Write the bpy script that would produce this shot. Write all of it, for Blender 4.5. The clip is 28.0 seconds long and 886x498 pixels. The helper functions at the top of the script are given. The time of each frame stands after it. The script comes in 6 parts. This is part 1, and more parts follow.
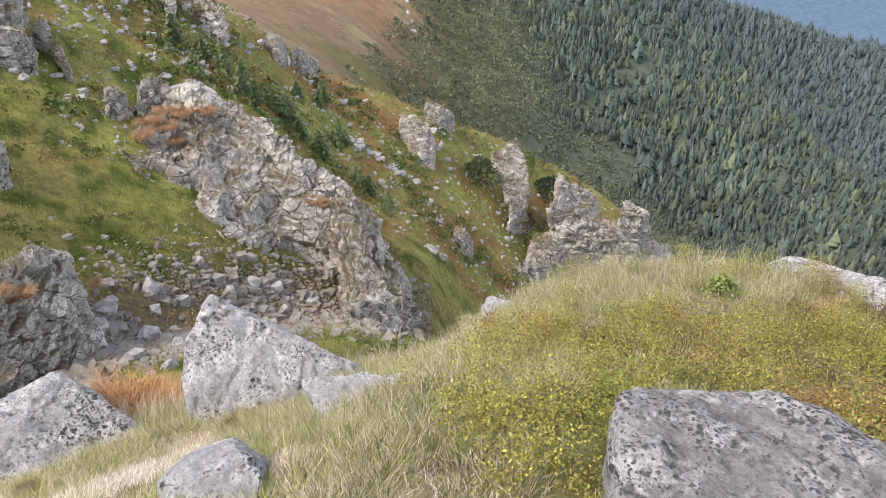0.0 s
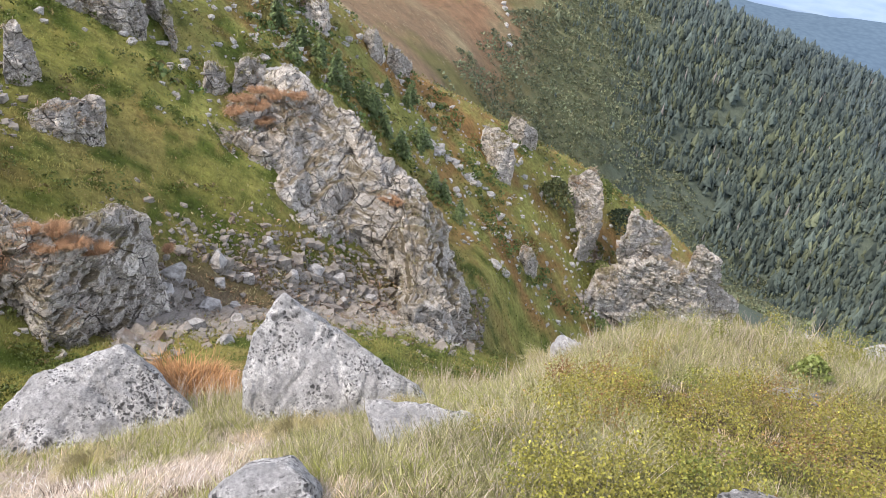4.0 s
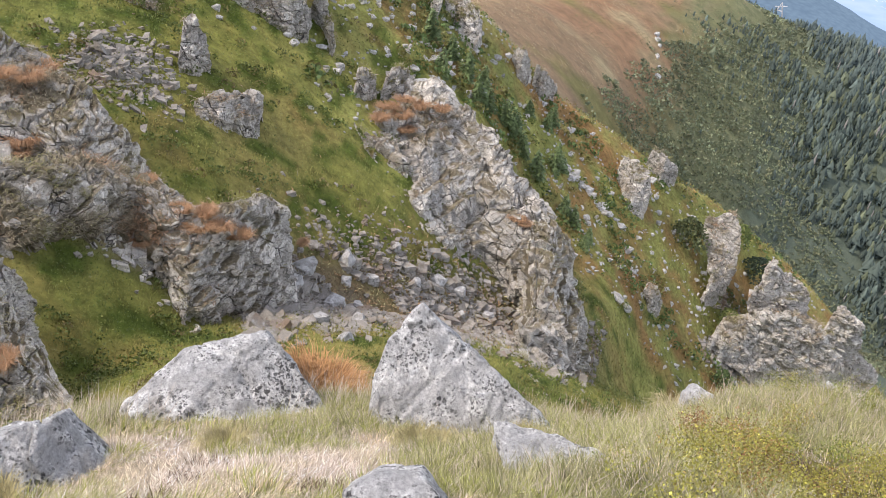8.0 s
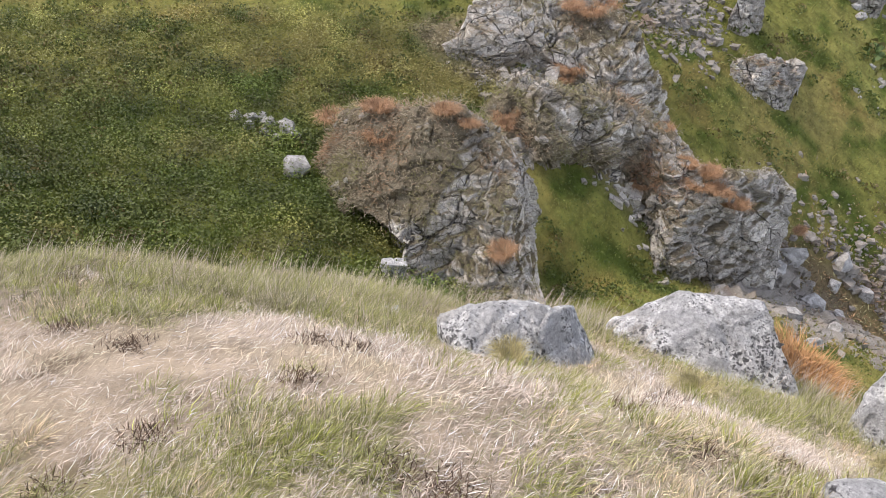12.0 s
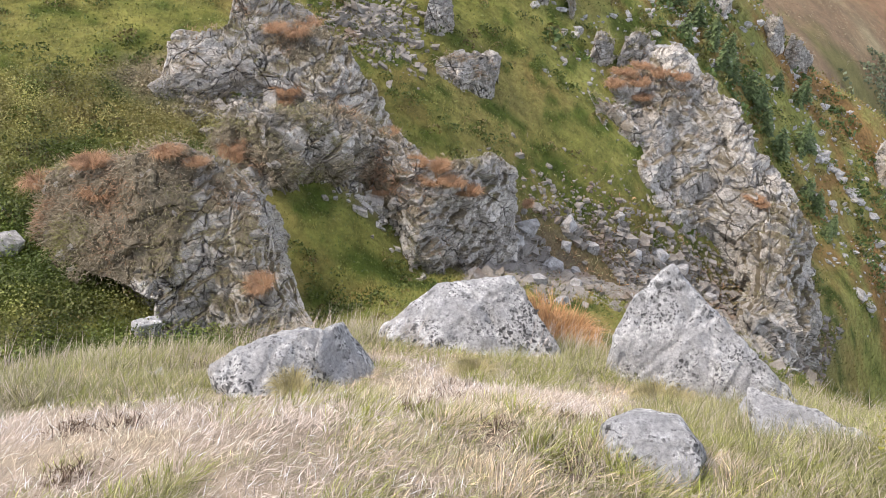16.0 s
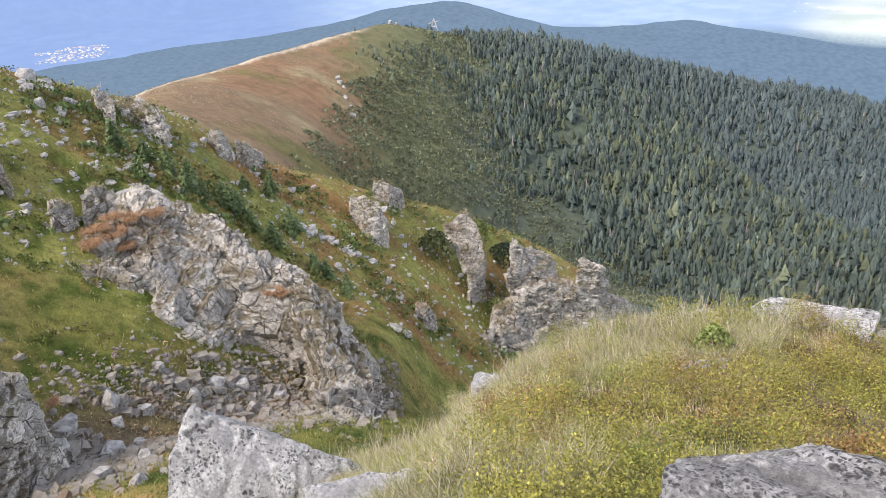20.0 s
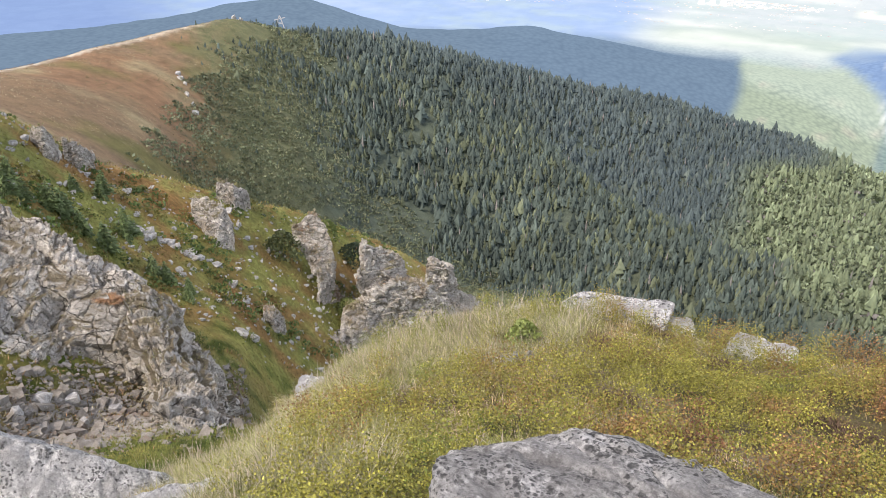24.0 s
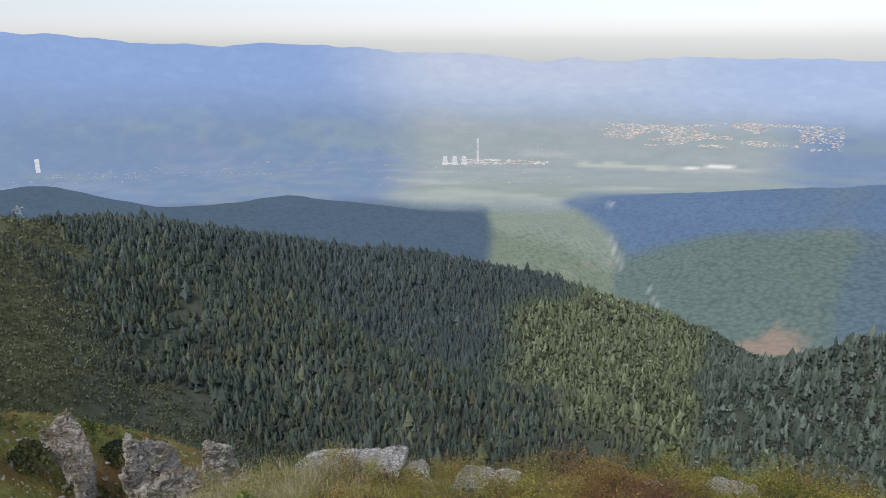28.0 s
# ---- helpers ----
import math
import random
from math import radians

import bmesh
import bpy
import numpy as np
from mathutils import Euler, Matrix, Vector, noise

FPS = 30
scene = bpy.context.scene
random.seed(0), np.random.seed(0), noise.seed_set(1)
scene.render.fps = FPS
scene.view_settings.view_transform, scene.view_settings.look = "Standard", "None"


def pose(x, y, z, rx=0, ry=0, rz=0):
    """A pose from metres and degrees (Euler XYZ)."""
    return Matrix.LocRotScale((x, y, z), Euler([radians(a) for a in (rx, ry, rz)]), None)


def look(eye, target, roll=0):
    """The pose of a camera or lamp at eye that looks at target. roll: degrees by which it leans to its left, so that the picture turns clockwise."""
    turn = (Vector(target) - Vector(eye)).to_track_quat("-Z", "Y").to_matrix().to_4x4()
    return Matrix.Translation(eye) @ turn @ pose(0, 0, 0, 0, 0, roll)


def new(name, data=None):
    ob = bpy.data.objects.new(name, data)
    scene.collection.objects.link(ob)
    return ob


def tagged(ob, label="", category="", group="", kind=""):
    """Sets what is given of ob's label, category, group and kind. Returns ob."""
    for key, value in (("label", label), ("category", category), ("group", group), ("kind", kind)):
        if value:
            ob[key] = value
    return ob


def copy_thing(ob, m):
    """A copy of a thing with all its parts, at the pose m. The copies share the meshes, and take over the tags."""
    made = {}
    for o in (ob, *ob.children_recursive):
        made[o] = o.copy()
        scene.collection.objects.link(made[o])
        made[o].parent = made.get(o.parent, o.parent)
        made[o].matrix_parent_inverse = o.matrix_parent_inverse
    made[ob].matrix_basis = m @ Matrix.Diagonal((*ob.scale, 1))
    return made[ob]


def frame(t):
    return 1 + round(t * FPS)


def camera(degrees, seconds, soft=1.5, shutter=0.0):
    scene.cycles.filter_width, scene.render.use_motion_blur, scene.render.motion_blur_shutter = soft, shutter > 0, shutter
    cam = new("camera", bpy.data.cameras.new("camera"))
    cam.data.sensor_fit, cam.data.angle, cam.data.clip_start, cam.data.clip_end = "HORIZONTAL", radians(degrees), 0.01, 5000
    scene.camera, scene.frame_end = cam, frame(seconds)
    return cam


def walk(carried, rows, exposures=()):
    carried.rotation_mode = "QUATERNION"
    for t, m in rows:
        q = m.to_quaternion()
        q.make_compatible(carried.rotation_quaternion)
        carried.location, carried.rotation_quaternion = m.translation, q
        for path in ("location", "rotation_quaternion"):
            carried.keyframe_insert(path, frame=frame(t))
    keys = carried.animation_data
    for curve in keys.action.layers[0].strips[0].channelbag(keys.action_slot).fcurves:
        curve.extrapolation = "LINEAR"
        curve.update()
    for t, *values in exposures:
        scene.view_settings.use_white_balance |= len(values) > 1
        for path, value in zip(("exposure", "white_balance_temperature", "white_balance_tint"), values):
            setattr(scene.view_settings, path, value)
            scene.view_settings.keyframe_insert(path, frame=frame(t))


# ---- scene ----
cam = camera(59.24, 28.0, soft=0.8)

# seconds, place, heading (to the left of +y), tilt and lean, in degrees
ROWS = [
    (0, 0.11, 0.088, 1.692, 46.044, -31.886, 0.683),
    (0.5, 0.102, 0.091, 1.689, 46.387, -31.769, 0.545),
    (1, 0.094, 0.092, 1.696, 46.584, -31.683, 0.93),
    (1.5, 0.081, 0.089, 1.707, 46.817, -31.44, 1.63),
    (2, 0.071, 0.097, 1.704, 47.091, -31.099, 2.076),
    (2.5, 0.01, 0.125, 1.672, 48.12, -30.83, 3.479),
    (3, -0.039, 0.121, 1.678, 49.58, -31.005, 4.987),
    (3.5, -0.071, 0.123, 1.685, 50.726, -31.384, 5.819),
    (5.5, -0.146, 0.042, 1.733, 55.216, -31.162, 8.892),
    (6, -0.131, 0.028, 1.74, 58.071, -31.039, 8.711),
    (6.5, -0.124, 0.04, 1.733, 59.286, -30.92, 8.047),
    (7, -0.133, 0.04, 1.722, 59.693, -30.884, 7.908),
    (7.5, -0.135, 0.033, 1.716, 60.329, -31.021, 7.907),
    (8, -0.156, 0.006, 1.708, 62.096, -31.259, 8.187),
    (8.5, -0.168, -0.033, 1.707, 66.163, -31.917, 8.743),
    (9, -0.171, -0.093, 1.685, 74.035, -32.875, 8.153),
    (9.5, -0.158, -0.122, 1.685, 80.525, -34.142, 7.126),
    (10, -0.145, -0.147, 1.68, 85.237, -34.847, 6.879),
    (10.5, -0.135, -0.174, 1.669, 89.945, -35.509, 5.85),
    (11, -0.101, -0.206, 1.689, 96.233, -35.915, 4.186),
    (11.5, -0.077, -0.22, 1.675, 101.02, -36.064, 3.697),
    (13.5, -0.046, -0.244, 1.68, 101.81, -42.63, 2.679),
    (14, -0.06, -0.241, 1.684, 97.889, -43.726, 2.46),
    (14.5, -0.072, -0.239, 1.683, 91.635, -42.554, 3.168),
    (15, -0.073, -0.252, 1.685, 87.767, -39.781, 3.099),
    (15.5, -0.069, -0.255, 1.686, 83.855, -36.94, 3.385),
    (16, -0.074, -0.236, 1.678, 80.471, -35.297, 3.401),
    (16.5, -0.102, -0.206, 1.655, 76.527, -33.681, 2.899),
    (17, -0.114, -0.165, 1.641, 70.41, -31.236, 1.903),
    (17.5, -0.114, -0.132, 1.629, 63.35, -28.512, 1.867),
    (18, -0.123, -0.092, 1.622, 58.401, -27.521, 1.248),
    (18.5, -0.114, -0.053, 1.632, 52.902, -27.423, -0.164),
    (19, -0.103, -0.023, 1.64, 48.822, -27.453, -1.311),
    (19.5, -0.1, 0.029, 1.646, 46.027, -27.339, -2.679),
    (20, -0.079, 0.073, 1.661, 42.296, -26.529, -3.717),
    (20.5, -0.054, 0.115, 1.659, 38.746, -26.286, -4.532),
    (21, -0.023, 0.168, 1.669, 35.815, -26.239, -4.7),
    (21.5, 0.005, 0.221, 1.683, 33.638, -26.227, -3.501),
    (22, 0.03, 0.249, 1.687, 31.806, -26.178, -1.646),
    (22.5, 0.048, 0.254, 1.691, 31.221, -26.412, -0.26),
    (24.5, 0.134, 0.142, 1.695, 30.125, -26.946, 0.689),
    (25, 0.14, 0.147, 1.692, 29.975, -27.02, 0.036),
    (25.5, 0.154, 0.161, 1.705, 26.474, -26.458, -0.852),
    (26, 0.162, 0.166, 1.708, 24.822, -24.38, -0.227),
    (26.5, 0.168, 0.167, 1.691, 23.152, -23.37, 0.135),
    (27, 0.219, 0.211, 1.657, 16.078, -17.661, 0.672),
    (27.5, 0.375, 0.293, 1.624, 14.286, -16.368, -0.448),
    (28, 0.544, 0.329, 1.651, 12.831, -14.954, -0.488),
]
walk(cam, [(t, pose(x, y, z, 90 + tilt, 0, heading) @ pose(0, 0, 0, 0, 0, lean)) for t, x, y, z, heading, tilt, lean in ROWS],
     [(0, 1.25, 6550, 18), (11, 1.25, 6550, 18), (13.7, 1.05, 6550, 18), (14.5, 1.07, 6550, 18), (16.5, 1.25, 6550, 18), (21, 1.18, 6550, 18), (25, 1.02, 6800, 18), (26, 0.84, 6850, 18), (27.2, 0.32, 6500, 15), (28, -0.04, 6300, 15)])

# ---- light: a bright hazy sky and a high sun behind thin cloud ----
SUN_AZ, SUN_EL = 160.0, 50.0
sky_world = bpy.data.worlds.new("sky")
scene.world = sky_world
sky_world.use_nodes = True
_nt = sky_world.node_tree
_sky = _nt.nodes.new("ShaderNodeTexSky")
_sky.sky_type, _sky.sun_disc = "NISHITA", False
_sky.sun_elevation, _sky.sun_rotation = radians(SUN_EL), radians(-SUN_AZ)
_sky.altitude, _sky.air_density, _sky.dust_density, _sky.ozone_density = 1200, 1.0, 1.4, 3.0
_pale = _nt.nodes.new("ShaderNodeHueSaturation")
_pale.inputs["Saturation"].default_value = 0.42
_nt.links.new(_sky.outputs[0], _pale.inputs["Color"])
_nt.links.new(_pale.outputs[0], _nt.nodes["Background"].inputs[0])
_nt.nodes["Background"].inputs[1].default_value = 0.15
_lamp = bpy.data.lights.new("sun", "SUN")
_lamp.energy, _lamp.angle, _lamp.color = 1.5, radians(16), (1.0, 0.92, 0.80)
_sd = Vector((-math.sin(radians(SUN_AZ)) * math.cos(radians(SUN_EL)), math.cos(radians(SUN_AZ)) * math.cos(radians(SUN_EL)), math.sin(radians(SUN_EL))))
new("sun", _lamp).matrix_world = look(_sd * 60, (0, 0, 0))

EYE = 1.7
rng = np.random.default_rng(7)


# ---- value noise on arrays ----
def _hash(ix, iy, iz, seed):
    h = (ix.astype(np.int64) * 374761393 + iy.astype(np.int64) * 668265263 + iz.astype(np.int64) * 2147483647 + seed * 974634599) & 0x7FFFFFFF
    h = ((h ^ (h >> 13)) * 1274126177) & 0x7FFFFFFF
    h = h ^ (h >> 16)
    return (h & 0xFFFFF) / float(0xFFFFF)


def vnoise(p, seed=0):
    """Smooth noise from -1 to 1 at points (n, 3)."""
    i = np.floor(p).astype(np.int64)
    f = p - i
    f = f * f * (3 - 2 * f)
    out = 0
    for dx in (0, 1):
        for dy in (0, 1):
            for dz in (0, 1):
                w = (f[:, 0] if dx else 1 - f[:, 0]) * (f[:, 1] if dy else 1 - f[:, 1]) * (f[:, 2] if dz else 1 - f[:, 2])
                out = out + w * _hash(i[:, 0] + dx, i[:, 1] + dy, i[:, 2] + dz, seed)
    return out * 2 - 1


def fbm(p, octaves=4, seed=0):
    p = np.asarray(p, float)
    out, amp, tot = 0, 1.0, 0.0
    for o in range(octaves):
        out = out + amp * vnoise(p * 2**o + 17.3 * o, seed + o)
        tot += amp
        amp *= 0.5
    return out / tot


def fbm2(x, y, scale, octaves=4, seed=0):
    return fbm(np.stack([x / scale, y / scale, 0 * x + seed * 1.7], -1), octaves, seed)


def step(a, b, v):
    t = np.clip((v - a) / (b - a), 0, 1)
    return t * t * (3 - 2 * t)


# ---- materials ----
def material(name, rough=0.85, spec=0.3):
    m = bpy.data.materials.new(name)
    m.use_nodes = True
    b = m.node_tree.nodes["Principled BSDF"]
    b.inputs["Roughness"].default_value = rough
    b.inputs["Specular IOR Level"].default_value = spec
    return m, m.node_tree, b


def node(nt, kind, **values):
    n = nt.nodes.new(kind)
    for k, v in values.items():
        if k in n.inputs:
            n.inputs[k].default_value = v
    return n


def noise_node(nt, scale, detail=6.0, rough=0.6, coords=None):
    n = node(nt, "ShaderNodeTexNoise", Scale=scale, Detail=detail, Roughness=rough)
    if coords is not None:
        nt.links.new(coords, n.inputs["Vector"])
    return n


def ramp(nt, src, stops):
    r = nt.nodes.new("ShaderNodeValToRGB")
    while len(r.color_ramp.elements) < len(stops):
        r.color_ramp.elements.new(0.5)
    for e, (pos, c) in zip(r.color_ramp.elements, stops):
        e.position, e.color = pos, (*c, 1)
    nt.links.new(src, r.inputs[0])
    return r.outputs[0]


def mix(nt, fac, a, b, mode="MIX"):
    m = nt.nodes.new("ShaderNodeMix")
    m.data_type, m.blend_type = "RGBA", mode
    for sock, v in ((m.inputs[0], fac), (m.inputs[6], a), (m.inputs[7], b)):
        if isinstance(v, (int, float)):
            sock.default_value = v
        elif isinstance(v, tuple):
            sock.default_value = (*v, 1)
        else:
            nt.links.new(v, sock)
    return m.outputs[2]


def bump(nt, b, height, strength, distance):
    n = node(nt, "ShaderNodeBump", Strength=strength, Distance=distance)
    nt.links.new(height, n.inputs["Height"])
    nt.links.new(n.outputs[0], b.inputs["Normal"])


def jointed(nt, co, col, scale):
    """Joint blocks at three sizes: each cell has its own tone and height, with open cracks between."""
    turn = node(nt, "ShaderNodeMapping", Rotation=(0.35, -0.3, 0.5), Scale=(1.0, 1.15, 1.9))
    warp = node(nt, "ShaderNodeVectorMath")
    warp.operation = "MULTIPLY_ADD"
    nt.links.new(noise_node(nt, 1.3 * scale, 4, 0.6, co).outputs["Color"], warp.inputs[0])
    warp.inputs[1].default_value = (0.35 / scale,) * 3
    nt.links.new(co, warp.inputs[2])
    nt.links.new(warp.outputs[0], turn.inputs["Vector"])
    total = None
    for size, width, low, high, lift in ((0.9, 0.022, 0.84, 1.12, 1.0), (2.4, 0.022, 0.87, 1.11, 0.45), (6.0, 0.03, 0.94, 1.05, 0.07)):
        cell = node(nt, "ShaderNodeTexVoronoi", Scale=size * scale)
        edge = node(nt, "ShaderNodeTexVoronoi", Scale=size * scale)
        edge.feature = "DISTANCE_TO_EDGE"
        for v in (cell, edge):
            nt.links.new(turn.outputs[0], v.inputs["Vector"])
        split = nt.nodes.new("ShaderNodeSeparateColor")
        nt.links.new(cell.outputs["Color"], split.inputs[0])
        col = mix(nt, 1.0, col, ramp(nt, split.outputs[0], [(0.1, (low,) * 3), (0.9, (high,) * 3)]), "MULTIPLY")
        shut = ramp(nt, edge.outputs["Distance"], [(0.0, (0, 0, 0)), (width, (1, 1, 1))])
        some = ramp(nt, noise_node(nt, 1.7 * size * scale, 3, 0.6, co).outputs[0], [(0.42, (1, 1, 1)), (0.56, (0, 0, 0))])
        shut = mix(nt, 1.0, shut, some, "LIGHTEN")
        # shade inside the cracks painted on as dark brown
        col = mix(nt, shut, (0.07, 0.06, 0.05), col)
        rise = mix(nt, 1.0, ramp(nt, split.outputs[1], [(0.0, (0, 0, 0)), (1.0, (lift,) * 3)]), mix(nt, 1.0, shut, (lift * 0.9,) * 3, "MULTIPLY"), "ADD")
        total = rise if total is None else mix(nt, 1.0, total, rise, "ADD")
    return col, total


def rock_material(name, base, light, dark, lichen, scale, lichen_low=0.5, spots=True, warm=(0.30, 0.24, 0.16), crust=0.48, soil=False, joints=0.0):
    """Weathered schist: grey body, pale lichen crusts, dark lichen spots, brown staining."""
    m, nt, b = material(name, 0.9, 0.15)
    co = nt.nodes.new("ShaderNodeTexCoord").outputs["Object"]
    body = ramp(nt, noise_node(nt, 2.2 * scale, 8, 0.65, co).outputs[0], [(0.3, dark), (0.5, base), (0.72, light)])
    stain = ramp(nt, noise_node(nt, 0.9 * scale, 4, 0.55, co).outputs[0], [(0.52, (0, 0, 0)), (0.68, (0.6, 0.6, 0.6))])
    col = mix(nt, stain, body, warm)
    pale = ramp(nt, noise_node(nt, 5.0 * scale, 9, 0.72, co).outputs[0], [(crust, (0, 0, 0)), (crust + 0.07, (1, 1, 1))])
    col = mix(nt, pale, col, lichen)
    if spots:
        blot = ramp(nt, noise_node(nt, 13.0 * scale, 10, 0.85, co).outputs[0], [(0.50, (0, 0, 0)), (0.55, (0.5, 0.5, 0.5))])
        col = mix(nt, blot, col, dark)
        worn = ramp(nt, noise_node(nt, 34.0 * scale, 8, 0.85, co).outputs[0], [(0.51, (0, 0, 0)), (0.57, (0.45, 0.45, 0.45))])
        col = mix(nt, worn, col, tuple(0.75 * v for v in dark))
        wob = node(nt, "ShaderNodeVectorMath")
        wob.operation = "MULTIPLY_ADD"
        nt.links.new(noise_node(nt, 26 * scale, 4, 0.6, co).outputs["Color"], wob.inputs[0])
        wob.inputs[1].default_value = (0.05 / scale,) * 3
        nt.links.new(co, wob.inputs[2])
        for size, low, tone in ((15.0, lichen_low + 0.03, (0.10, 0.10, 0.095)), (27.0, lichen_low, (0.06, 0.06, 0.058)), (50.0, lichen_low - 0.03, (0.11, 0.11, 0.105))):
            v = node(nt, "ShaderNodeTexVoronoi", Scale=size * scale)
            nt.links.new(wob.outputs[0], v.inputs["Vector"])
            sp = ramp(nt, v.outputs["Distance"], [(0.30, (0.92, 0.92, 0.92)), (0.42, (0, 0, 0))])
            sel = ramp(nt, noise_node(nt, (2.0 + size * 0.05) * scale, 7, 0.75, co).outputs[0], [(low, (0, 0, 0)), (low + 0.1, (1, 1, 1))])
            col = mix(nt, mix(nt, 1.0, sp, sel, "MULTIPLY"), col, tone)
    rise = None
    if joints:
        col, rise = jointed(nt, co, col, joints)
    if soil:
        a = nt.nodes.new("ShaderNodeAttribute")
        a.attribute_name = "cover"
        col = mix(nt, a.outputs["Fac"], col, ramp(nt, noise_node(nt, 2.5, 8, 0.7, co).outputs[0], [(0.3, (0.12, 0.10, 0.065)), (0.5, (0.23, 0.195, 0.13)), (0.7, (0.34, 0.30, 0.21))]))
    fine = ramp(nt, noise_node(nt, 55 * scale, 8, 0.8, co).outputs[0], [(0.34, (0.62, 0.62, 0.62)), (0.6, (1.15, 1.15, 1.15))])
    col = mix(nt, 1.0, col, fine, "MULTIPLY")
    nt.links.new(col, b.inputs["Base Color"])
    grit = noise_node(nt, 12 * scale, 12, 0.8, co).outputs[0]
    if rise is None:
        bump(nt, b, grit, 0.9, 0.045 / scale)
    else:
        bump(nt, b, mix(nt, 1.0, rise, mix(nt, 1.0, grit, (0.9, 0.9, 0.9), "MULTIPLY"), "ADD"), 0.9, 0.075 / joints)
    return m


boulder_rock = rock_material("lichened_boulder", (0.60, 0.60, 0.575), (0.72, 0.72, 0.69), (0.38, 0.38, 0.365), (0.84, 0.84, 0.80), 1.0, 0.48)
slab_rock = rock_material("grey_slab", (0.44, 0.43, 0.40), (0.58, 0.57, 0.53), (0.20, 0.195, 0.185), (0.68, 0.67, 0.63), 1.3, 0.46, crust=0.5)
crag_rock = rock_material("fractured_schist", (0.57, 0.535, 0.46), (0.68, 0.645, 0.565), (0.37, 0.345, 0.295), (0.69, 0.66, 0.585), 0.5, 0.6, False, (0.33, 0.26, 0.17), 0.52, True, 0.8)
scree_rock = rock_material("pale_stone", (0.40, 0.39, 0.36), (0.52, 0.51, 0.48), (0.24, 0.23, 0.2), (0.58, 0.57, 0.53), 0.8, 0.6, False)
gully_rock = rock_material("scree_stone", (0.32, 0.295, 0.25), (0.42, 0.395, 0.35), (0.18, 0.16, 0.13), (0.42, 0.40, 0.36), 0.8, 0.6, False, (0.22, 0.13, 0.07), 0.56)


def cover_material(name, rough=0.95, grain=3.0, relief=0.06, vary=0.5, spec=0.1):
    """Colour from the mesh's own cover layer, with grain at two scales."""
    m, nt, b = material(name, rough, spec)
    a = nt.nodes.new("ShaderNodeAttribute")
    a.attribute_name = "cover"
    co = nt.nodes.new("ShaderNodeTexCoord").outputs["Object"]
    n1 = noise_node(nt, grain, 10, 0.75, co)
    lo, hi = 1 - vary, 1 + vary * 0.8
    g = ramp(nt, n1.outputs[0], [(0.32, (lo, lo, lo)), (0.68, (hi, hi, hi))])
    broad = ramp(nt, noise_node(nt, grain * 0.035, 7, 0.7, co).outputs[0], [(0.33, (0.72, 0.74, 0.72)), (0.66, (1.25, 1.22, 1.15))])
    nt.links.new(mix(nt, 1.0, mix(nt, 1.0, a.outputs["Color"], g, "MULTIPLY"), broad, "MULTIPLY"), b.inputs["Base Color"])
    bump(nt, b, n1.outputs[0], 0.8, relief)
    return m


ground_mat = cover_material("hill_ground", grain=2.2, relief=0.12, vary=0.55)
blade_mat, _nt2, _b2 = material("grass_blade", 0.75, 0.2)
_a2 = _nt2.nodes.new("ShaderNodeAttribute")
_a2.attribute_name = "cover"
_nt2.links.new(_a2.outputs["Color"], _b2.inputs["Base Color"])
needle_mat, _nt4, _b4 = material("needles", 1.0, 0.02)
_a4 = _nt4.nodes.new("ShaderNodeAttribute")
_a4.attribute_name = "cover"
_nt4.links.new(_a4.outputs["Color"], _b4.inputs["Base Color"])
leaf_mat, _nt3, _b3 = material("leaf", 0.6, 0.3)
_a3 = _nt3.nodes.new("ShaderNodeAttribute")
_a3.attribute_name = "cover"
_nt3.links.new(_a3.outputs["Color"], _b3.inputs["Base Color"])


def quick_mesh(name, verts, faces, mat, cols=None, smooth=False, alpha=None):
    """A mesh from arrays; faces all of one size; cols one colour a vertex."""
    me = bpy.data.meshes.new(name)
    verts, faces = np.asarray(verts, np.float32), np.asarray(faces, np.int32)
    k = faces.shape[1]
    me.vertices.add(len(verts))
    me.vertices.foreach_set("co", verts.ravel())
    me.loops.add(faces.size)
    me.loops.foreach_set("vertex_index", faces.ravel())
    me.polygons.add(len(faces))
    me.polygons.foreach_set("loop_start", np.arange(0, faces.size, k, dtype=np.int32))
    me.polygons.foreach_set("use_smooth", np.full(len(faces), smooth, bool))
    me.update(calc_edges=True)
    if cols is not None:
        at = me.color_attributes.new("cover", "FLOAT_COLOR", "POINT")
        at.data.foreach_set("color", np.concatenate([cols, np.ones((len(cols), 1)) if alpha is None else alpha[:, None]], 1).astype(np.float32).ravel())
    me.materials.append(mat)
    return me


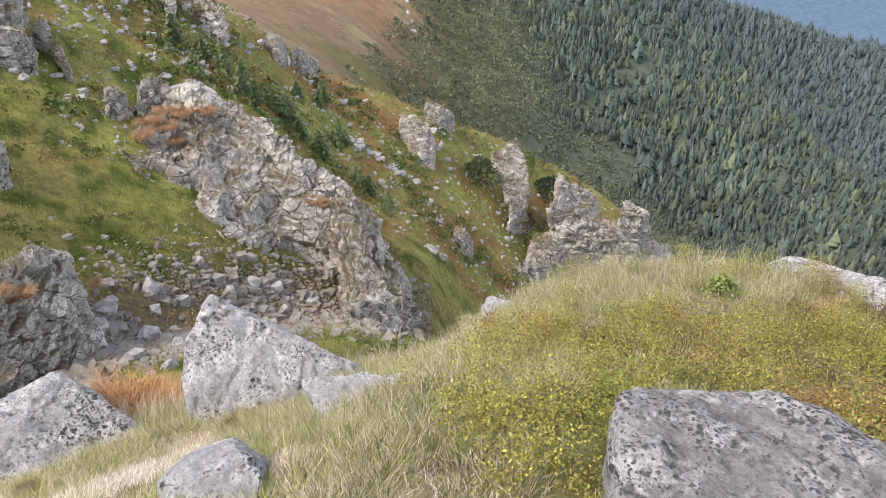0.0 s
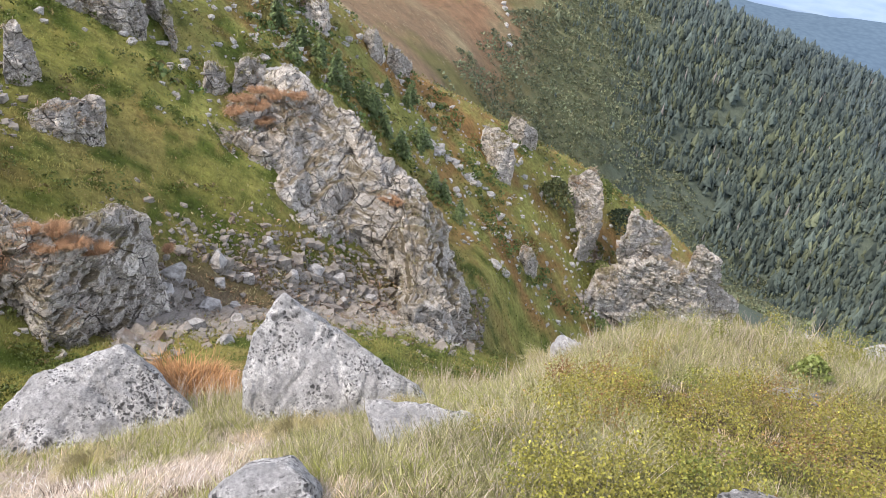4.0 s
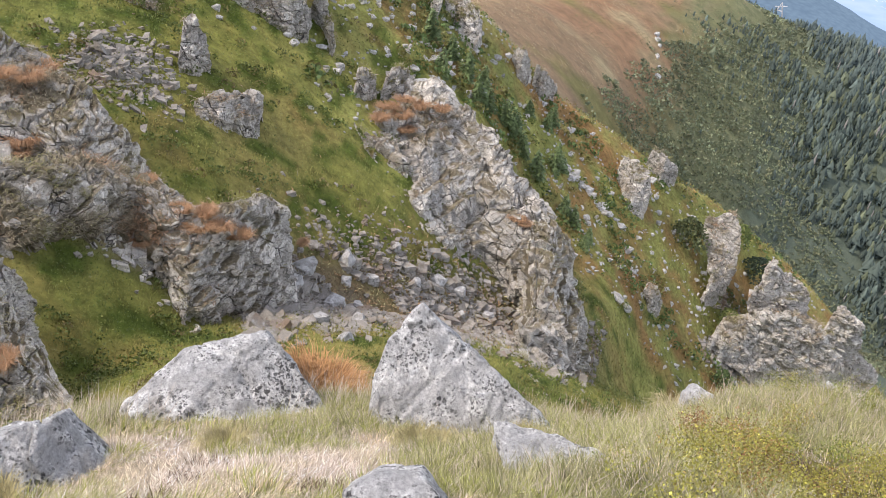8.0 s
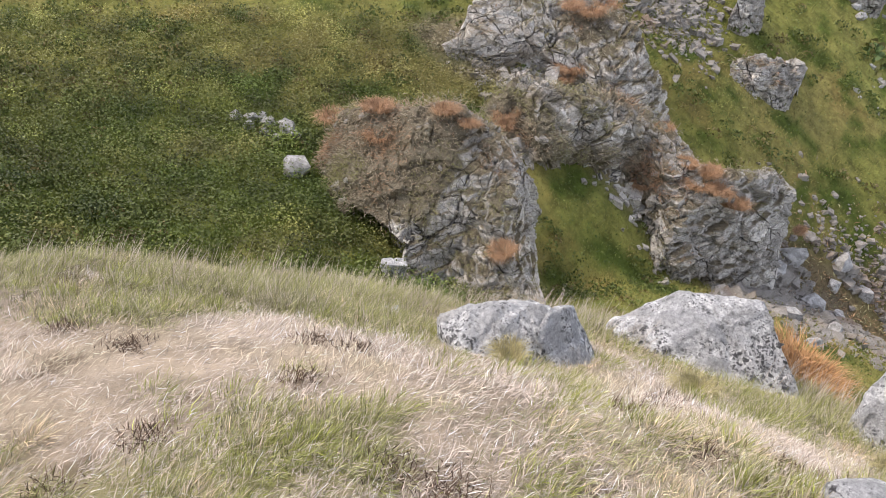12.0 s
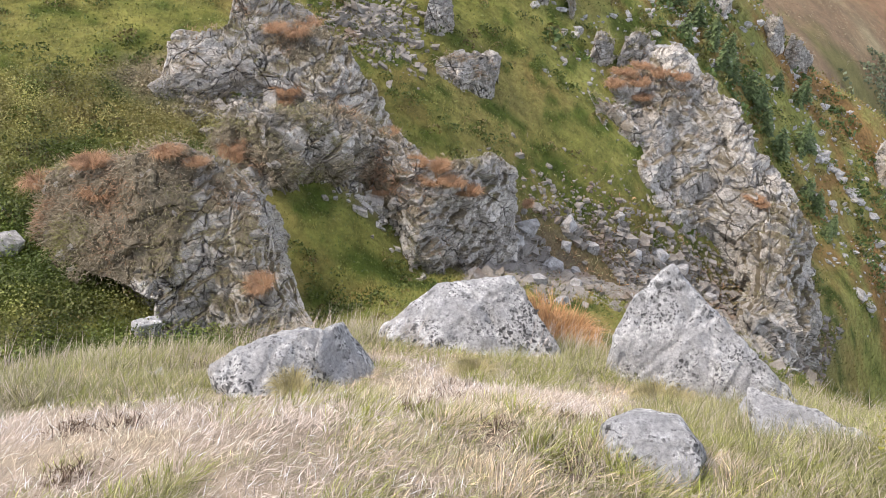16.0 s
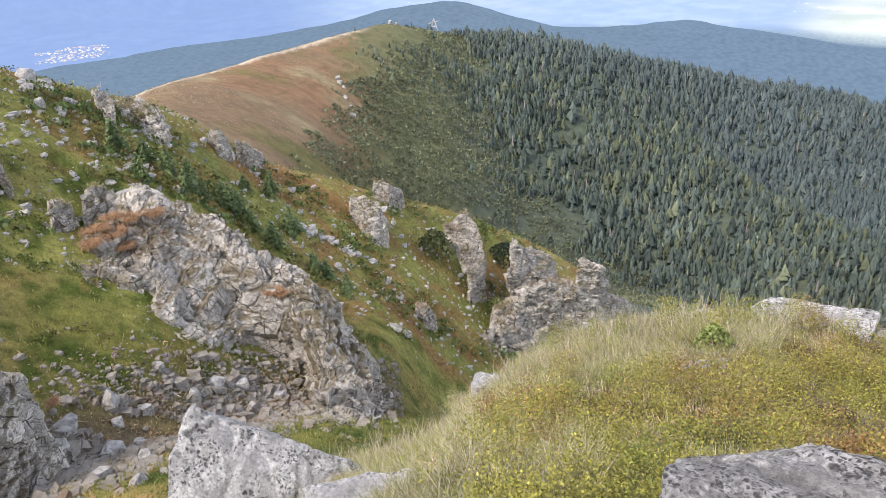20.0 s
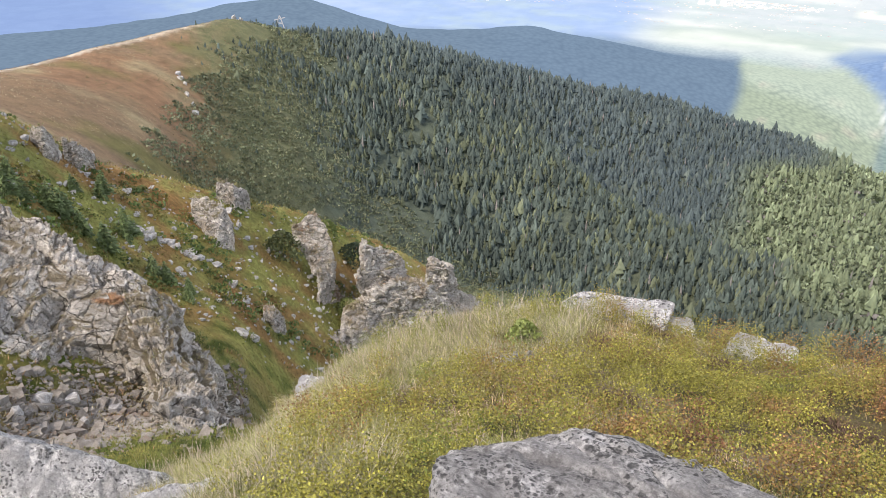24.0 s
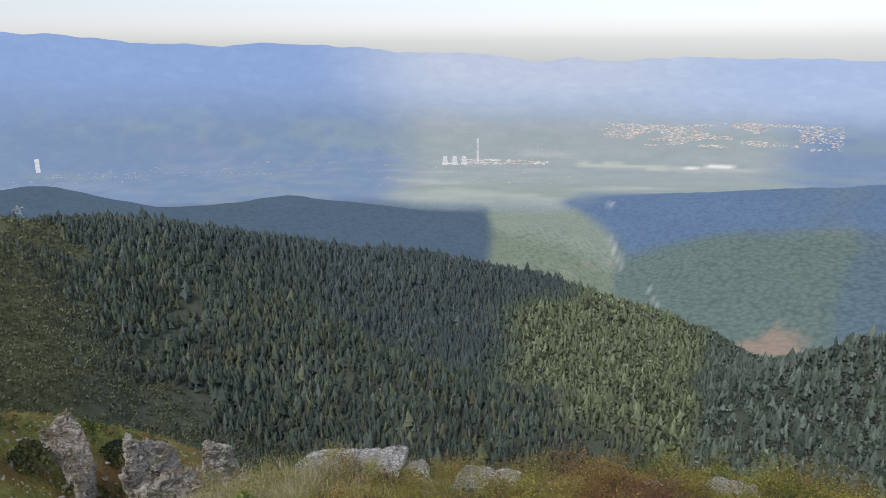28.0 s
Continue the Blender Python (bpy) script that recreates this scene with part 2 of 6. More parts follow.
# ---- the lie of the land: named lines of the hill, each a short list of (bearing, distance, height below the eye) ----
FOOT = [(-180, 0.35, -1.68), (180, 0.35, -1.68)]
NEAR = [(-40, 1.9, -1.60), (0, 1.9, -1.66), (30, 1.9, -1.78), (60, 1.9, -2.08), (95, 1.9, -2.1), (135, 1.9, -2.04), (225, 2, -1.6)]
SHELF = [(-40, 3.3, -2.0), (-20, 3.2, -2.12), (0, 3.1, -2.22), (20, 3.1, -2.36), (40, 3.2, -2.62), (60, 3.1, -3.02), (85, 3.1, -2.98), (110, 3.0, -2.8), (135, 3.2, -2.55), (225, 4, -1.5)]
RIM = [(-40, 6, -2.85), (-19, 5.5, -2.82), (-5, 5.3, -2.96), (2, 5.4, -3.18), (6, 5.5, -3.25), (14, 5.6, -3.2), (20, 5.5, -3.22), (30, 5.3, -3.36), (37, 5.0, -3.52), (41, 4.8, -3.72), (44, 4.5, -3.80), (52, 4.3, -3.72), (64, 4.2, -3.72), (86, 4.1, -3.55), (103, 4.0, -3.54), (116, 4.2, -3.40), (127, 4.4, -3.32), (133, 4.5, -3.14), (150, 5, -3.0), (225, 8, -1.2)]
BELOW = [(-40, 8.5, -6.5), (0, 8.0, -7.0), (30, 7.6, -7.5), (45, 6.6, -7.6), (64, 6.2, -7.2), (90, 6.0, -6.4), (110, 6.0, -5.9), (133, 6.4, -5.4), (150, 7, -4.5), (225, 14, -0.8)]
GULLY = [(-40, 60, -60), (-10, 60, -65), (15, 55, -52), (30, 50, -42), (38, 45, -36), (44, 38, -30), (48, 29, -22.6), (55, 26, -19.4), (65, 22.5, -16.4), (75, 19, -14.0), (85, 15.5, -12.0), (95, 12.5, -10.6), (105, 10.5, -8.9), (120, 9.8, -8.0), (135, 9, -7.4), (225, 30, 0.5)]
MIDDLE = [(-40, 75, -70), (15, 72, -56), (30, 68, -44), (38, 62, -36.5), (45, 54, -29.5), (52, 46, -24.2), (60, 38, -17.4), (66, 34, -14.6), (74, 29, -12.6), (82, 25, -10.6), (90, 21, -9.6), (100, 18, -9.0), (115, 16, -8.5), (135, 15, -7.8), (225, 60, 3)]
SPUR = [(-40, 95, -88), (-10, 95, -90), (15, 90, -68), (27, 86, -51.6), (30, 84, -46.0), (33, 82, -41.9), (36.9, 78, -37.2), (40.5, 74, -33.1), (45.8, 68, -27.9), (51.7, 66, -24.4), (55.3, 64, -22.0), (59.6, 60, -16.5), (62.3, 58, -14.1), (66, 54, -11.8), (70.8, 50, -8.9), (80, 46, -7.0), (100, 42, -6.2), (135, 40, -5.4), (225, 120, 6)]
BEHIND = [(-40, 200, -130), (10, 180, -120), (25, 170, -110), (35, 150, -85), (45, 140, -66), (55, 130, -52), (62, 110, -34), (70, 90, -20), (85, 85, -12), (135, 90, -12), (225, 220, 0)]
FARFOOT = [(-40, 650, -420), (-6, 640, -412), (6, 650, -408), (18, 690, -408), (25, 700, -404), (36, 650, -370), (45, 560, -275), (50, 500, -210), (55, 450, -156), (62, 420, -112), (70, 400, -100), (90, 400, -90), (135, 420, -90), (225, 500, -60)]
FOLD = [(-40, 850, -240), (-18.3, 850, -288), (-14.5, 850, -313), (-10.6, 850, -352), (-8.2, 850, -380), (-7.0, 760, -424), (-5.8, 740, -400), (-3.3, 770, -382), (0.1, 790, -376), (8.2, 820, -384), (18, 880, -360), (27.4, 1000, -301), (36, 804, -318), (45, 731, -242), (52, 627, -184), (62, 493, -122), (75, 442, -116), (135, 455, -111), (225, 640, -92)]
RAVINE = [(-40, 1000, -320), (-18, 1000, -365), (-14.5, 1000, -400), (-8, 1000, -470), (-5.8, 850, -465), (0, 900, -440), (8.2, 930, -446), (18, 980, -411), (27.4, 1040, -296), (36, 870, -295), (45, 805, -227), (52, 690, -181), (62, 525, -127), (75, 460, -124), (135, 470, -120), (225, 700, -105)]
RIDGE = [(-40, 1500, -560), (-18, 1500, -525), (-14, 1490, -570), (-12, 1480, -598), (-10.6, 1480, -594), (-8.8, 1470, -552), (-6.9, 1460, -522), (-3.2, 1440, -490), (1.4, 1400, -451), (5.5, 1360, -412), (9.3, 1320, -385), (14.7, 1260, -338), (19, 1210, -324), (26, 1130, -272), (33, 1100, -235), (40.5, 1080, -206), (43, 1060, -196), (45, 1050, -180), (52, 900, -173), (57.7, 750, -159), (63, 600, -141), (68, 560, -146), (75, 520, -150), (135, 520, -150), (225, 900, -150)]
VALLEY = [(-40, 1650, -610), (-18, 1650, -600), (-8, 1680, -650), (0, 1750, -640), (14, 1700, -540), (30, 1600, -450), (45, 1500, -400), (60, 1300, -380), (75, 1300, -380), (135, 1300, -400), (225, 1500, -400)]
HILLS = [(-40, 2150, -500), (-17.7, 2150, -503), (-14.7, 2150, -501), (-6.5, 2150, -547), (-3.8, 2150, -586), (-1.2, 2150, -625), (0.0, 2200, -645), (1.5, 2200, -579), (3.6, 2200, -556), (5.8, 2200, -525), (9.2, 2200, -501), (14.7, 2200, -470), (20.5, 2200, -428), (24.2, 2200, -406), (27.8, 2200, -423), (31, 2200, -427), (34.7, 2200, -412), (38.4, 2200, -354), (40.5, 2200, -334), (44, 2200, -345), (50, 2200, -375), (58, 2200, -400), (75, 2200, -420), (135, 2200, -420), (225, 2200, -420)]
SHADED = [(-40, 2520, -340), (-17.1, 2520, -393), (-8, 2520, -447), (-2.7, 2520, -477), (0.5, 2520, -512), (2.1, 2520, -535), (4, 2520, -560), (14, 2520, -548), (40, 2520, -500), (60, 2520, -500), (135, 2520, -500), (225, 2520, -500)]
PLAIN = [(-180, 2900, -540), (180, 2900, -540)]
TOWNS = [(-180, 3650, -530), (180, 3650, -530)]
EDGE = [(-40, 4800, -140), (-14, 4800, -110), (8, 4800, -110), (16.5, 4800, -45), (25.5, 4800, 0), (30.7, 4800, -8), (36, 4800, 42), (41, 4800, 50), (60, 4800, 60), (135, 4800, 40), (225, 4800, 0)]
LINES = [FOOT, NEAR, SHELF, RIM, BELOW, GULLY, MIDDLE, SPUR, BEHIND, FARFOOT, FOLD, RAVINE, RIDGE, VALLEY, HILLS, SHADED, PLAIN, TOWNS, EDGE]


def line_at(line, az):
    """Distance and height of a line at bearings, its corners rounded a little."""
    a = [n[0] for n in line]
    out_r, out_z = 0, 0
    for off in (-1.2, -0.6, 0, 0.6, 1.2):
        out_r = out_r + np.interp(az + off, a, [n[1] for n in line], period=360) / 5
        out_z = out_z + np.interp(az + off, a, [n[2] for n in line], period=360) / 5
    return out_r, out_z


AZ = np.concatenate([np.arange(-42, 168, 0.3), np.arange(168, 318, 3.0)])
RR = np.concatenate([np.geomspace(0.02, 0.5, 8, endpoint=False), np.geomspace(0.5, 7, 95, endpoint=False), np.geomspace(7, 125, 140, endpoint=False), np.geomspace(125, 4800, 190)])
_lr, _lz = np.array([line_at(l, AZ) for l in LINES]).transpose(1, 0, 2)
HEIGHT = np.array([np.interp(RR, _lr[:, i], _lz[:, i]) for i in range(len(AZ))]).T + EYE
for _ in range(2):
    HEIGHT[1:-1] = 0.25 * HEIGHT[:-2] + 0.5 * HEIGHT[1:-1] + 0.25 * HEIGHT[2:]
_ra, _rr = np.radians(AZ)[None, :], RR[:, None]
GX, GY = -np.sin(_ra) * _rr, np.cos(_ra) * _rr
_fx, _fy = GX.ravel(), GY.ravel()
_R = np.broadcast_to(_rr, GX.shape).ravel()
_lump = 0.05 * step(0.6, 2, _R) * fbm2(_fx, _fy, 0.55, 3, 3) + 0.7 * step(8, 30, _R) * (1 - step(110, 300, _R)) * fbm2(_fx, _fy, 5.0, 5, 5) + 6 * step(150, 700, _R) * (1 - 0.6 * step(2600, 3000, _R)) * fbm2(_fx, _fy, 110, 5, 9) + 14 * step(1400, 2000, _R) * (1 - step(2400, 2800, _R)) * fbm2(_fx, _fy, 260, 5, 11) + 50 * step(3800, 4300, _R) * fbm2(_fx, _fy, 420, 5, 12)
HEIGHT += _lump.reshape(HEIGHT.shape)


def ground_z(x, y):
    """Height of the ground at points."""
    x, y = np.asarray(x, float), np.asarray(y, float)
    az = np.degrees(np.arctan2(-x, y))
    az = np.where(az < -42, az + 360, az)
    r = np.hypot(x, y)
    i = np.clip(np.searchsorted(AZ, az) - 1, 0, len(AZ) - 2)
    j = np.clip(np.searchsorted(RR, r) - 1, 0, len(RR) - 2)
    u = np.clip((az - AZ[i]) / (AZ[i + 1] - AZ[i]), 0, 1)
    v = np.clip((r - RR[j]) / (RR[j + 1] - RR[j]), 0, 1)
    return (HEIGHT[j, i] * (1 - u) + HEIGHT[j, i + 1] * u) * (1 - v) + (HEIGHT[j + 1, i] * (1 - u) + HEIGHT[j + 1, i + 1] * u) * v


def bearing(x, y):
    az = np.degrees(np.arctan2(-x, y))
    return np.where(az < -42, az + 360, az)


def blend(c, w, col):
    return c * (1 - w[:, None]) + np.array(col) * w[:, None]


def cover_at(x, y):
    """Colour of what grows or lies on the ground."""
    r, az = np.hypot(x, y), bearing(x, y)
    n1, n2, n3 = fbm2(x, y, 0.8, 4, 21), fbm2(x, y, 6.0, 4, 22), fbm2(x, y, 2.0, 4, 23)
    c = np.tile(np.array([0.34, 0.28, 0.21]), (len(x), 1))
    c = blend(c, step(-0.1, 0.3, n1) * step(20, 40, az), (0.44, 0.37, 0.29))
    c = blend(c, step(0.3, 0.5, fbm2(x, y, 0.3, 3, 28)) * 0.8, (0.12, 0.09, 0.06))
    c = blend(c, 0.85 * step(0.24, 0.14, np.min([np.hypot(x - bx, y - by) / (rad / 0.2) for bx, by, rad in ((-1.48, 3.66, 0.24), (0.35, 3.5, 0.25), (-2.88, 3.5, 0.2), (1.0, 4.1, 0.22))], 0)), (0.14, 0.085, 0.055))
    c = blend(c, 0.8 * step(44, 34, az) * step(-0.3, 0.2, n3 + 0.2) * step(7.5, 6, r), (0.155, 0.135, 0.055))
    c = blend(c, step(0.0, 0.3, fbm2(x, y, 0.75, 4, 53)) * step(8, 6, r) * 0.8, (0.25, 0.245, 0.095))
    heath = step(6, 8, r)
    c = blend(c, heath, (0.19, 0.195, 0.05))
    c = blend(c, heath * step(26, 34, r) * step(80, 70, az) * 0.65, (0.265, 0.275, 0.085))
    c = blend(c, heath * step(0.05, 0.4, n2) * 0.7, (0.27, 0.225, 0.08))
    c = blend(c, heath * step(0.1, 0.45, -n2 + 0.3 * n3) * 0.7, (0.115, 0.145, 0.035))
    c = blend(c, heath * step(0.15, 0.5, n3 - 0.4 * n2) * (0.35 + 0.45 * step(30, 45, r)), (0.31, 0.185, 0.075))
    c = blend(c, heath * step(96, 106, az) * step(19, 15, r + 2.5 * n2) * 0.85, (0.07, 0.098, 0.014))
    n5 = fbm2(x, y, 0.9, 4, 29)
    c = blend(c, heath * step(0.05, 0.35, n5) * step(60, 40, r) * 0.95, (0.07, 0.1, 0.018))
    c = blend(c, heath * step(0.1, 0.4, -n5) * step(60, 40, r) * 0.5, (0.27, 0.25, 0.075))
    # dry ledges between the two layered outcrops
    ta = np.clip(((x + 20.2) * 2.0 + (y + 4.2) * 5.6) / 35.4, 0, 1)
    dry = step(1.7, 0.9, np.hypot(x + 20.2 - 2.0 * ta, y + 4.2 - 5.6 * ta) + 0.7 * n3)
    c = blend(c, dry * 0.9, (0.27, 0.225, 0.14))
    c = blend(c, dry * step(0.1, 0.4, n5), (0.20, 0.19, 0.085))
    gr, gz = line_at(GULLY, az)
    scree = step(0.5, 0.1, np.abs(r - gr * 1.0) / (gr * 0.36) + 0.35 * n3) * step(45, 50, az) * step(80, 74, az)
    c = blend(c, scree * 0.9, (0.165, 0.12, 0.072))
    c = blend(c, scree * step(0.0, 0.3, n5) * 0.7, (0.20, 0.17, 0.075))
    c = blend(c, scree * step(0.1, 0.35, -n5) * 0.6, (0.19, 0.155, 0.11))
    c = blend(c, heath * step(34, 44, r) * step(0.05, 0.3, n2 * 0.6 - n3 * 0.6) * step(75, 66, az) * 0.75, (0.27, 0.14, 0.06))
    meadow = step(115, 170, r) * step(43, 50, az + 3 * n2)
    c = blend(c, meadow, (0.255, 0.18, 0.11))
    nm = fbm2(x, y, 60, 4, 25)
    c = blend(c, meadow * step(0.0, 0.35, fbm2(x, y, 110, 4, 20)) * 0.4, (0.30, 0.155, 0.085))
    c = blend(c, meadow * step(0.0, 0.4, nm), (0.36, 0.305, 0.18))
    c = blend(c, meadow * step(0.1, 0.4, -nm) * 0.8, (0.17, 0.17, 0.06))
    rr, _rz = line_at(RIDGE, az)
    c = blend(c, meadow * step(15, 6, np.abs(r - rr + 12)) * step(42.5, 43.5, az), (0.55, 0.48, 0.38))
    forest = step(100, 160, r) * (1 - step(43, 50, az + 3 * n2)) * (1 - step(2300, 2700, r))
    c = blend(c, forest, (0.105, 0.13, 0.10))
    c = blend(c, forest * step(0.1, 0.4, nm) * 0.6, (0.12, 0.14, 0.09))
    c = blend(c, step(115, 170, r) * step(1250, 1150, r) * step(37, 43, az + 3 * n2) * step(49, 45, az + 3 * n2) * 0.7, (0.175, 0.18, 0.085))
    c = blend(c, step(1250, 1500, r), (0.08, 0.11, 0.07))
    return c


_n, _m = HEIGHT.shape
_verts = np.stack([GX, GY, HEIGHT], -1).reshape(-1, 3)
_jj, _ii = np.meshgrid(np.arange(_n - 1), np.arange(_m), indexing="ij")
_i2 = (_ii + 1) % _m
FACES = np.stack([_jj * _m + _ii, _jj * _m + _i2, (_jj + 1) * _m + _i2, (_jj + 1) * _m + _ii], -1).reshape(-1, 4)[:, ::-1]
_cut = int(np.searchsorted(RR, 1540.0))
ground = new("ground", quick_mesh("ground", _verts[: (_cut + 1) * _m], FACES[: _cut * _m], ground_mat, cover_at(_fx, _fy)[: (_cut + 1) * _m], True))
tagged(ground, "steep mountain ground of straw grass, green heath, scree and forest floor", "ground", kind="structure")

# the hazy distance beyond two kilometres: wooded hills, a plain with fields, a far range
# Self-lit material: its emission stands in for sunlit haze, with no lamp there.
haze_mat = bpy.data.materials.new("distance")
haze_mat.use_nodes = True
_ht = haze_mat.node_tree
_ht.nodes.remove(_ht.nodes["Principled BSDF"])
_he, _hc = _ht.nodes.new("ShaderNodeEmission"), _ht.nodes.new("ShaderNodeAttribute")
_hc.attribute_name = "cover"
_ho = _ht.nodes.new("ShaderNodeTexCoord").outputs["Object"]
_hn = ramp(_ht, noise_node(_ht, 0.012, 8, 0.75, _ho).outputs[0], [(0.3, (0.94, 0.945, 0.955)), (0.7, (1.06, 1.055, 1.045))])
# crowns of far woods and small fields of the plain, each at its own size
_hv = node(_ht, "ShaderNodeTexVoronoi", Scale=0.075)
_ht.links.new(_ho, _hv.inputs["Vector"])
# crown shading painted in: lighter cell centres, darker gaps between
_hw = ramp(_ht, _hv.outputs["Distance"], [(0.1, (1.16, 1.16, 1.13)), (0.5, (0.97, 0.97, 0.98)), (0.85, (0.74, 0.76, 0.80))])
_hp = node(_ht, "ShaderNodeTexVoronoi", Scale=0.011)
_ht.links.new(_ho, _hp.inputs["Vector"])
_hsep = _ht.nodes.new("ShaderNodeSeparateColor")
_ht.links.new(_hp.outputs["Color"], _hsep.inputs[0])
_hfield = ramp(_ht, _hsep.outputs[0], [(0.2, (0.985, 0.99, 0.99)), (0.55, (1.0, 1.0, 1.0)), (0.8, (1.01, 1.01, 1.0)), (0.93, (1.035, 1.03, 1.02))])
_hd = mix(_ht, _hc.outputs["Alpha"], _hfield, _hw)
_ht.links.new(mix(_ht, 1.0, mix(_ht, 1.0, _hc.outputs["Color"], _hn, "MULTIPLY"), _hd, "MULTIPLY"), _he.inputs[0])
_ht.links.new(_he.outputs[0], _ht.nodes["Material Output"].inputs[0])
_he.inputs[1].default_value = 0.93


def distance_cover(x, y):
    """Far land's colours, haze, sun and cloud shade painted in; and how wooded."""
    r, az = np.hypot(x, y), bearing(x, y)
    n1, n2, n3 = fbm2(x, y, 300, 4, 71), fbm2(x, y, 60, 3, 72), fbm2(x, y, 900, 3, 73)
    n4 = fbm2(x * 0.3, y, 110, 4, 74)
    wood = 0.5 * step(2750, 2600, r) + 0.4 * step(2300, 2150, r) * step(9, 7, az)
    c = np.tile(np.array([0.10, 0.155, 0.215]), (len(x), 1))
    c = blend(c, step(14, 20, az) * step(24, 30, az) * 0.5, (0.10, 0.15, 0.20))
    # the hill that runs down to the river, sunlight painted in
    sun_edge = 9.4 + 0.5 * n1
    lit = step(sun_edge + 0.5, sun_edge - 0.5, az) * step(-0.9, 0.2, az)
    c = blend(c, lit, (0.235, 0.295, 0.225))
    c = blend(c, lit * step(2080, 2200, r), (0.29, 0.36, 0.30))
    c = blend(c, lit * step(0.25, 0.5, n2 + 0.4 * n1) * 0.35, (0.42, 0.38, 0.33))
    # wooded hill across the river, sun painted on half of it
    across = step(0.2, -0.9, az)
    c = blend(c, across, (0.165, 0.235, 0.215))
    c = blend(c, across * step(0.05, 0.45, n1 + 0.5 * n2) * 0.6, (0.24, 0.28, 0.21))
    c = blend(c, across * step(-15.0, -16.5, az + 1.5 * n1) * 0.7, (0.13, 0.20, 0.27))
    # hills behind it, a cloud's shade painted in as darker blue
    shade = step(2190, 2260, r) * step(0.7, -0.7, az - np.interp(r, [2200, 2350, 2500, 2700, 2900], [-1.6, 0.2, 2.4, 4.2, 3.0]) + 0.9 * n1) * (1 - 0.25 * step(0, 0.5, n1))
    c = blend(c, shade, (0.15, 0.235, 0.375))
    # felled clearing
    bare = step(0.25, -0.25, np.hypot((az + 11.0) / 2.5, (r - 1660) / 62) - 1 + 1.3 * n2)
    c = blend(c, bare * 0.85, (0.40, 0.315, 0.25))
    wood = wood * (1 - 0.5 * bare)
    # river bed
    river = step(0.22, 0.08, np.abs(az - np.interp(r, [1850, 1980, 2100, 2200, 2330, 2500, 2700], [-3.4, -2.6, -0.9, -0.45, 0.75, 0.35, 1.2]) + 0.25 * n2)) * step(1800, 1900, r) * step(2720, 2600, r)
    c = blend(c, river * step(-0.05, 0.3, n2) * 0.65, (0.55, 0.60, 0.60))
    wood = wood * (1 - river)
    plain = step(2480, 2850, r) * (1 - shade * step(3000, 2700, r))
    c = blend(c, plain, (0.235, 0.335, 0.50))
    # sunlit part of the plain, painted paler
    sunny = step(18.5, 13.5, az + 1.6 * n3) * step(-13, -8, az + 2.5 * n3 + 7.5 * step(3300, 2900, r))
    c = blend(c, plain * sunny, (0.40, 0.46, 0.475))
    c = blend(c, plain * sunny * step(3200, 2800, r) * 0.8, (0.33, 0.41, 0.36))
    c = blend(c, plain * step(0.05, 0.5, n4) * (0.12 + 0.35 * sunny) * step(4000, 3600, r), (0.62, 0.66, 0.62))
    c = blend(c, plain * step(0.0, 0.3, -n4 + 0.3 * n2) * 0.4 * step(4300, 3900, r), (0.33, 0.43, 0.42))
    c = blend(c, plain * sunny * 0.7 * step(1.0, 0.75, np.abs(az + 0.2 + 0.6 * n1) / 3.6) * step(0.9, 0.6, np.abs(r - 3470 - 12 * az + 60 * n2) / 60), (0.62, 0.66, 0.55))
    c = blend(c, 0.9 * step(1.2, 0.8, np.abs(az + 6.2) / 1.6) * step(1.2, 0.8, np.abs(r - 3500 + 20 * (az + 6.2)) / 28), (1.0, 0.98, 0.94))
    # far range fading out, its haze painted as pale blue
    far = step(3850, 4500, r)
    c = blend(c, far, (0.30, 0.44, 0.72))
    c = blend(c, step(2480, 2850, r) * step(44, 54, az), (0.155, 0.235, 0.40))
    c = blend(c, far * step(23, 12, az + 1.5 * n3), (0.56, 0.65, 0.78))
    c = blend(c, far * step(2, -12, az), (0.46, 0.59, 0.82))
    return c, wood


_k = _cut * _m
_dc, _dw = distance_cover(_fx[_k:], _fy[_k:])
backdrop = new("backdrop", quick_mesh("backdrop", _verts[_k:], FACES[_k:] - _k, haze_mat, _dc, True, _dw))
tagged(backdrop, "blue hazy distance of wooded hills, a plain and a mountain range", "landscape", kind="structure")


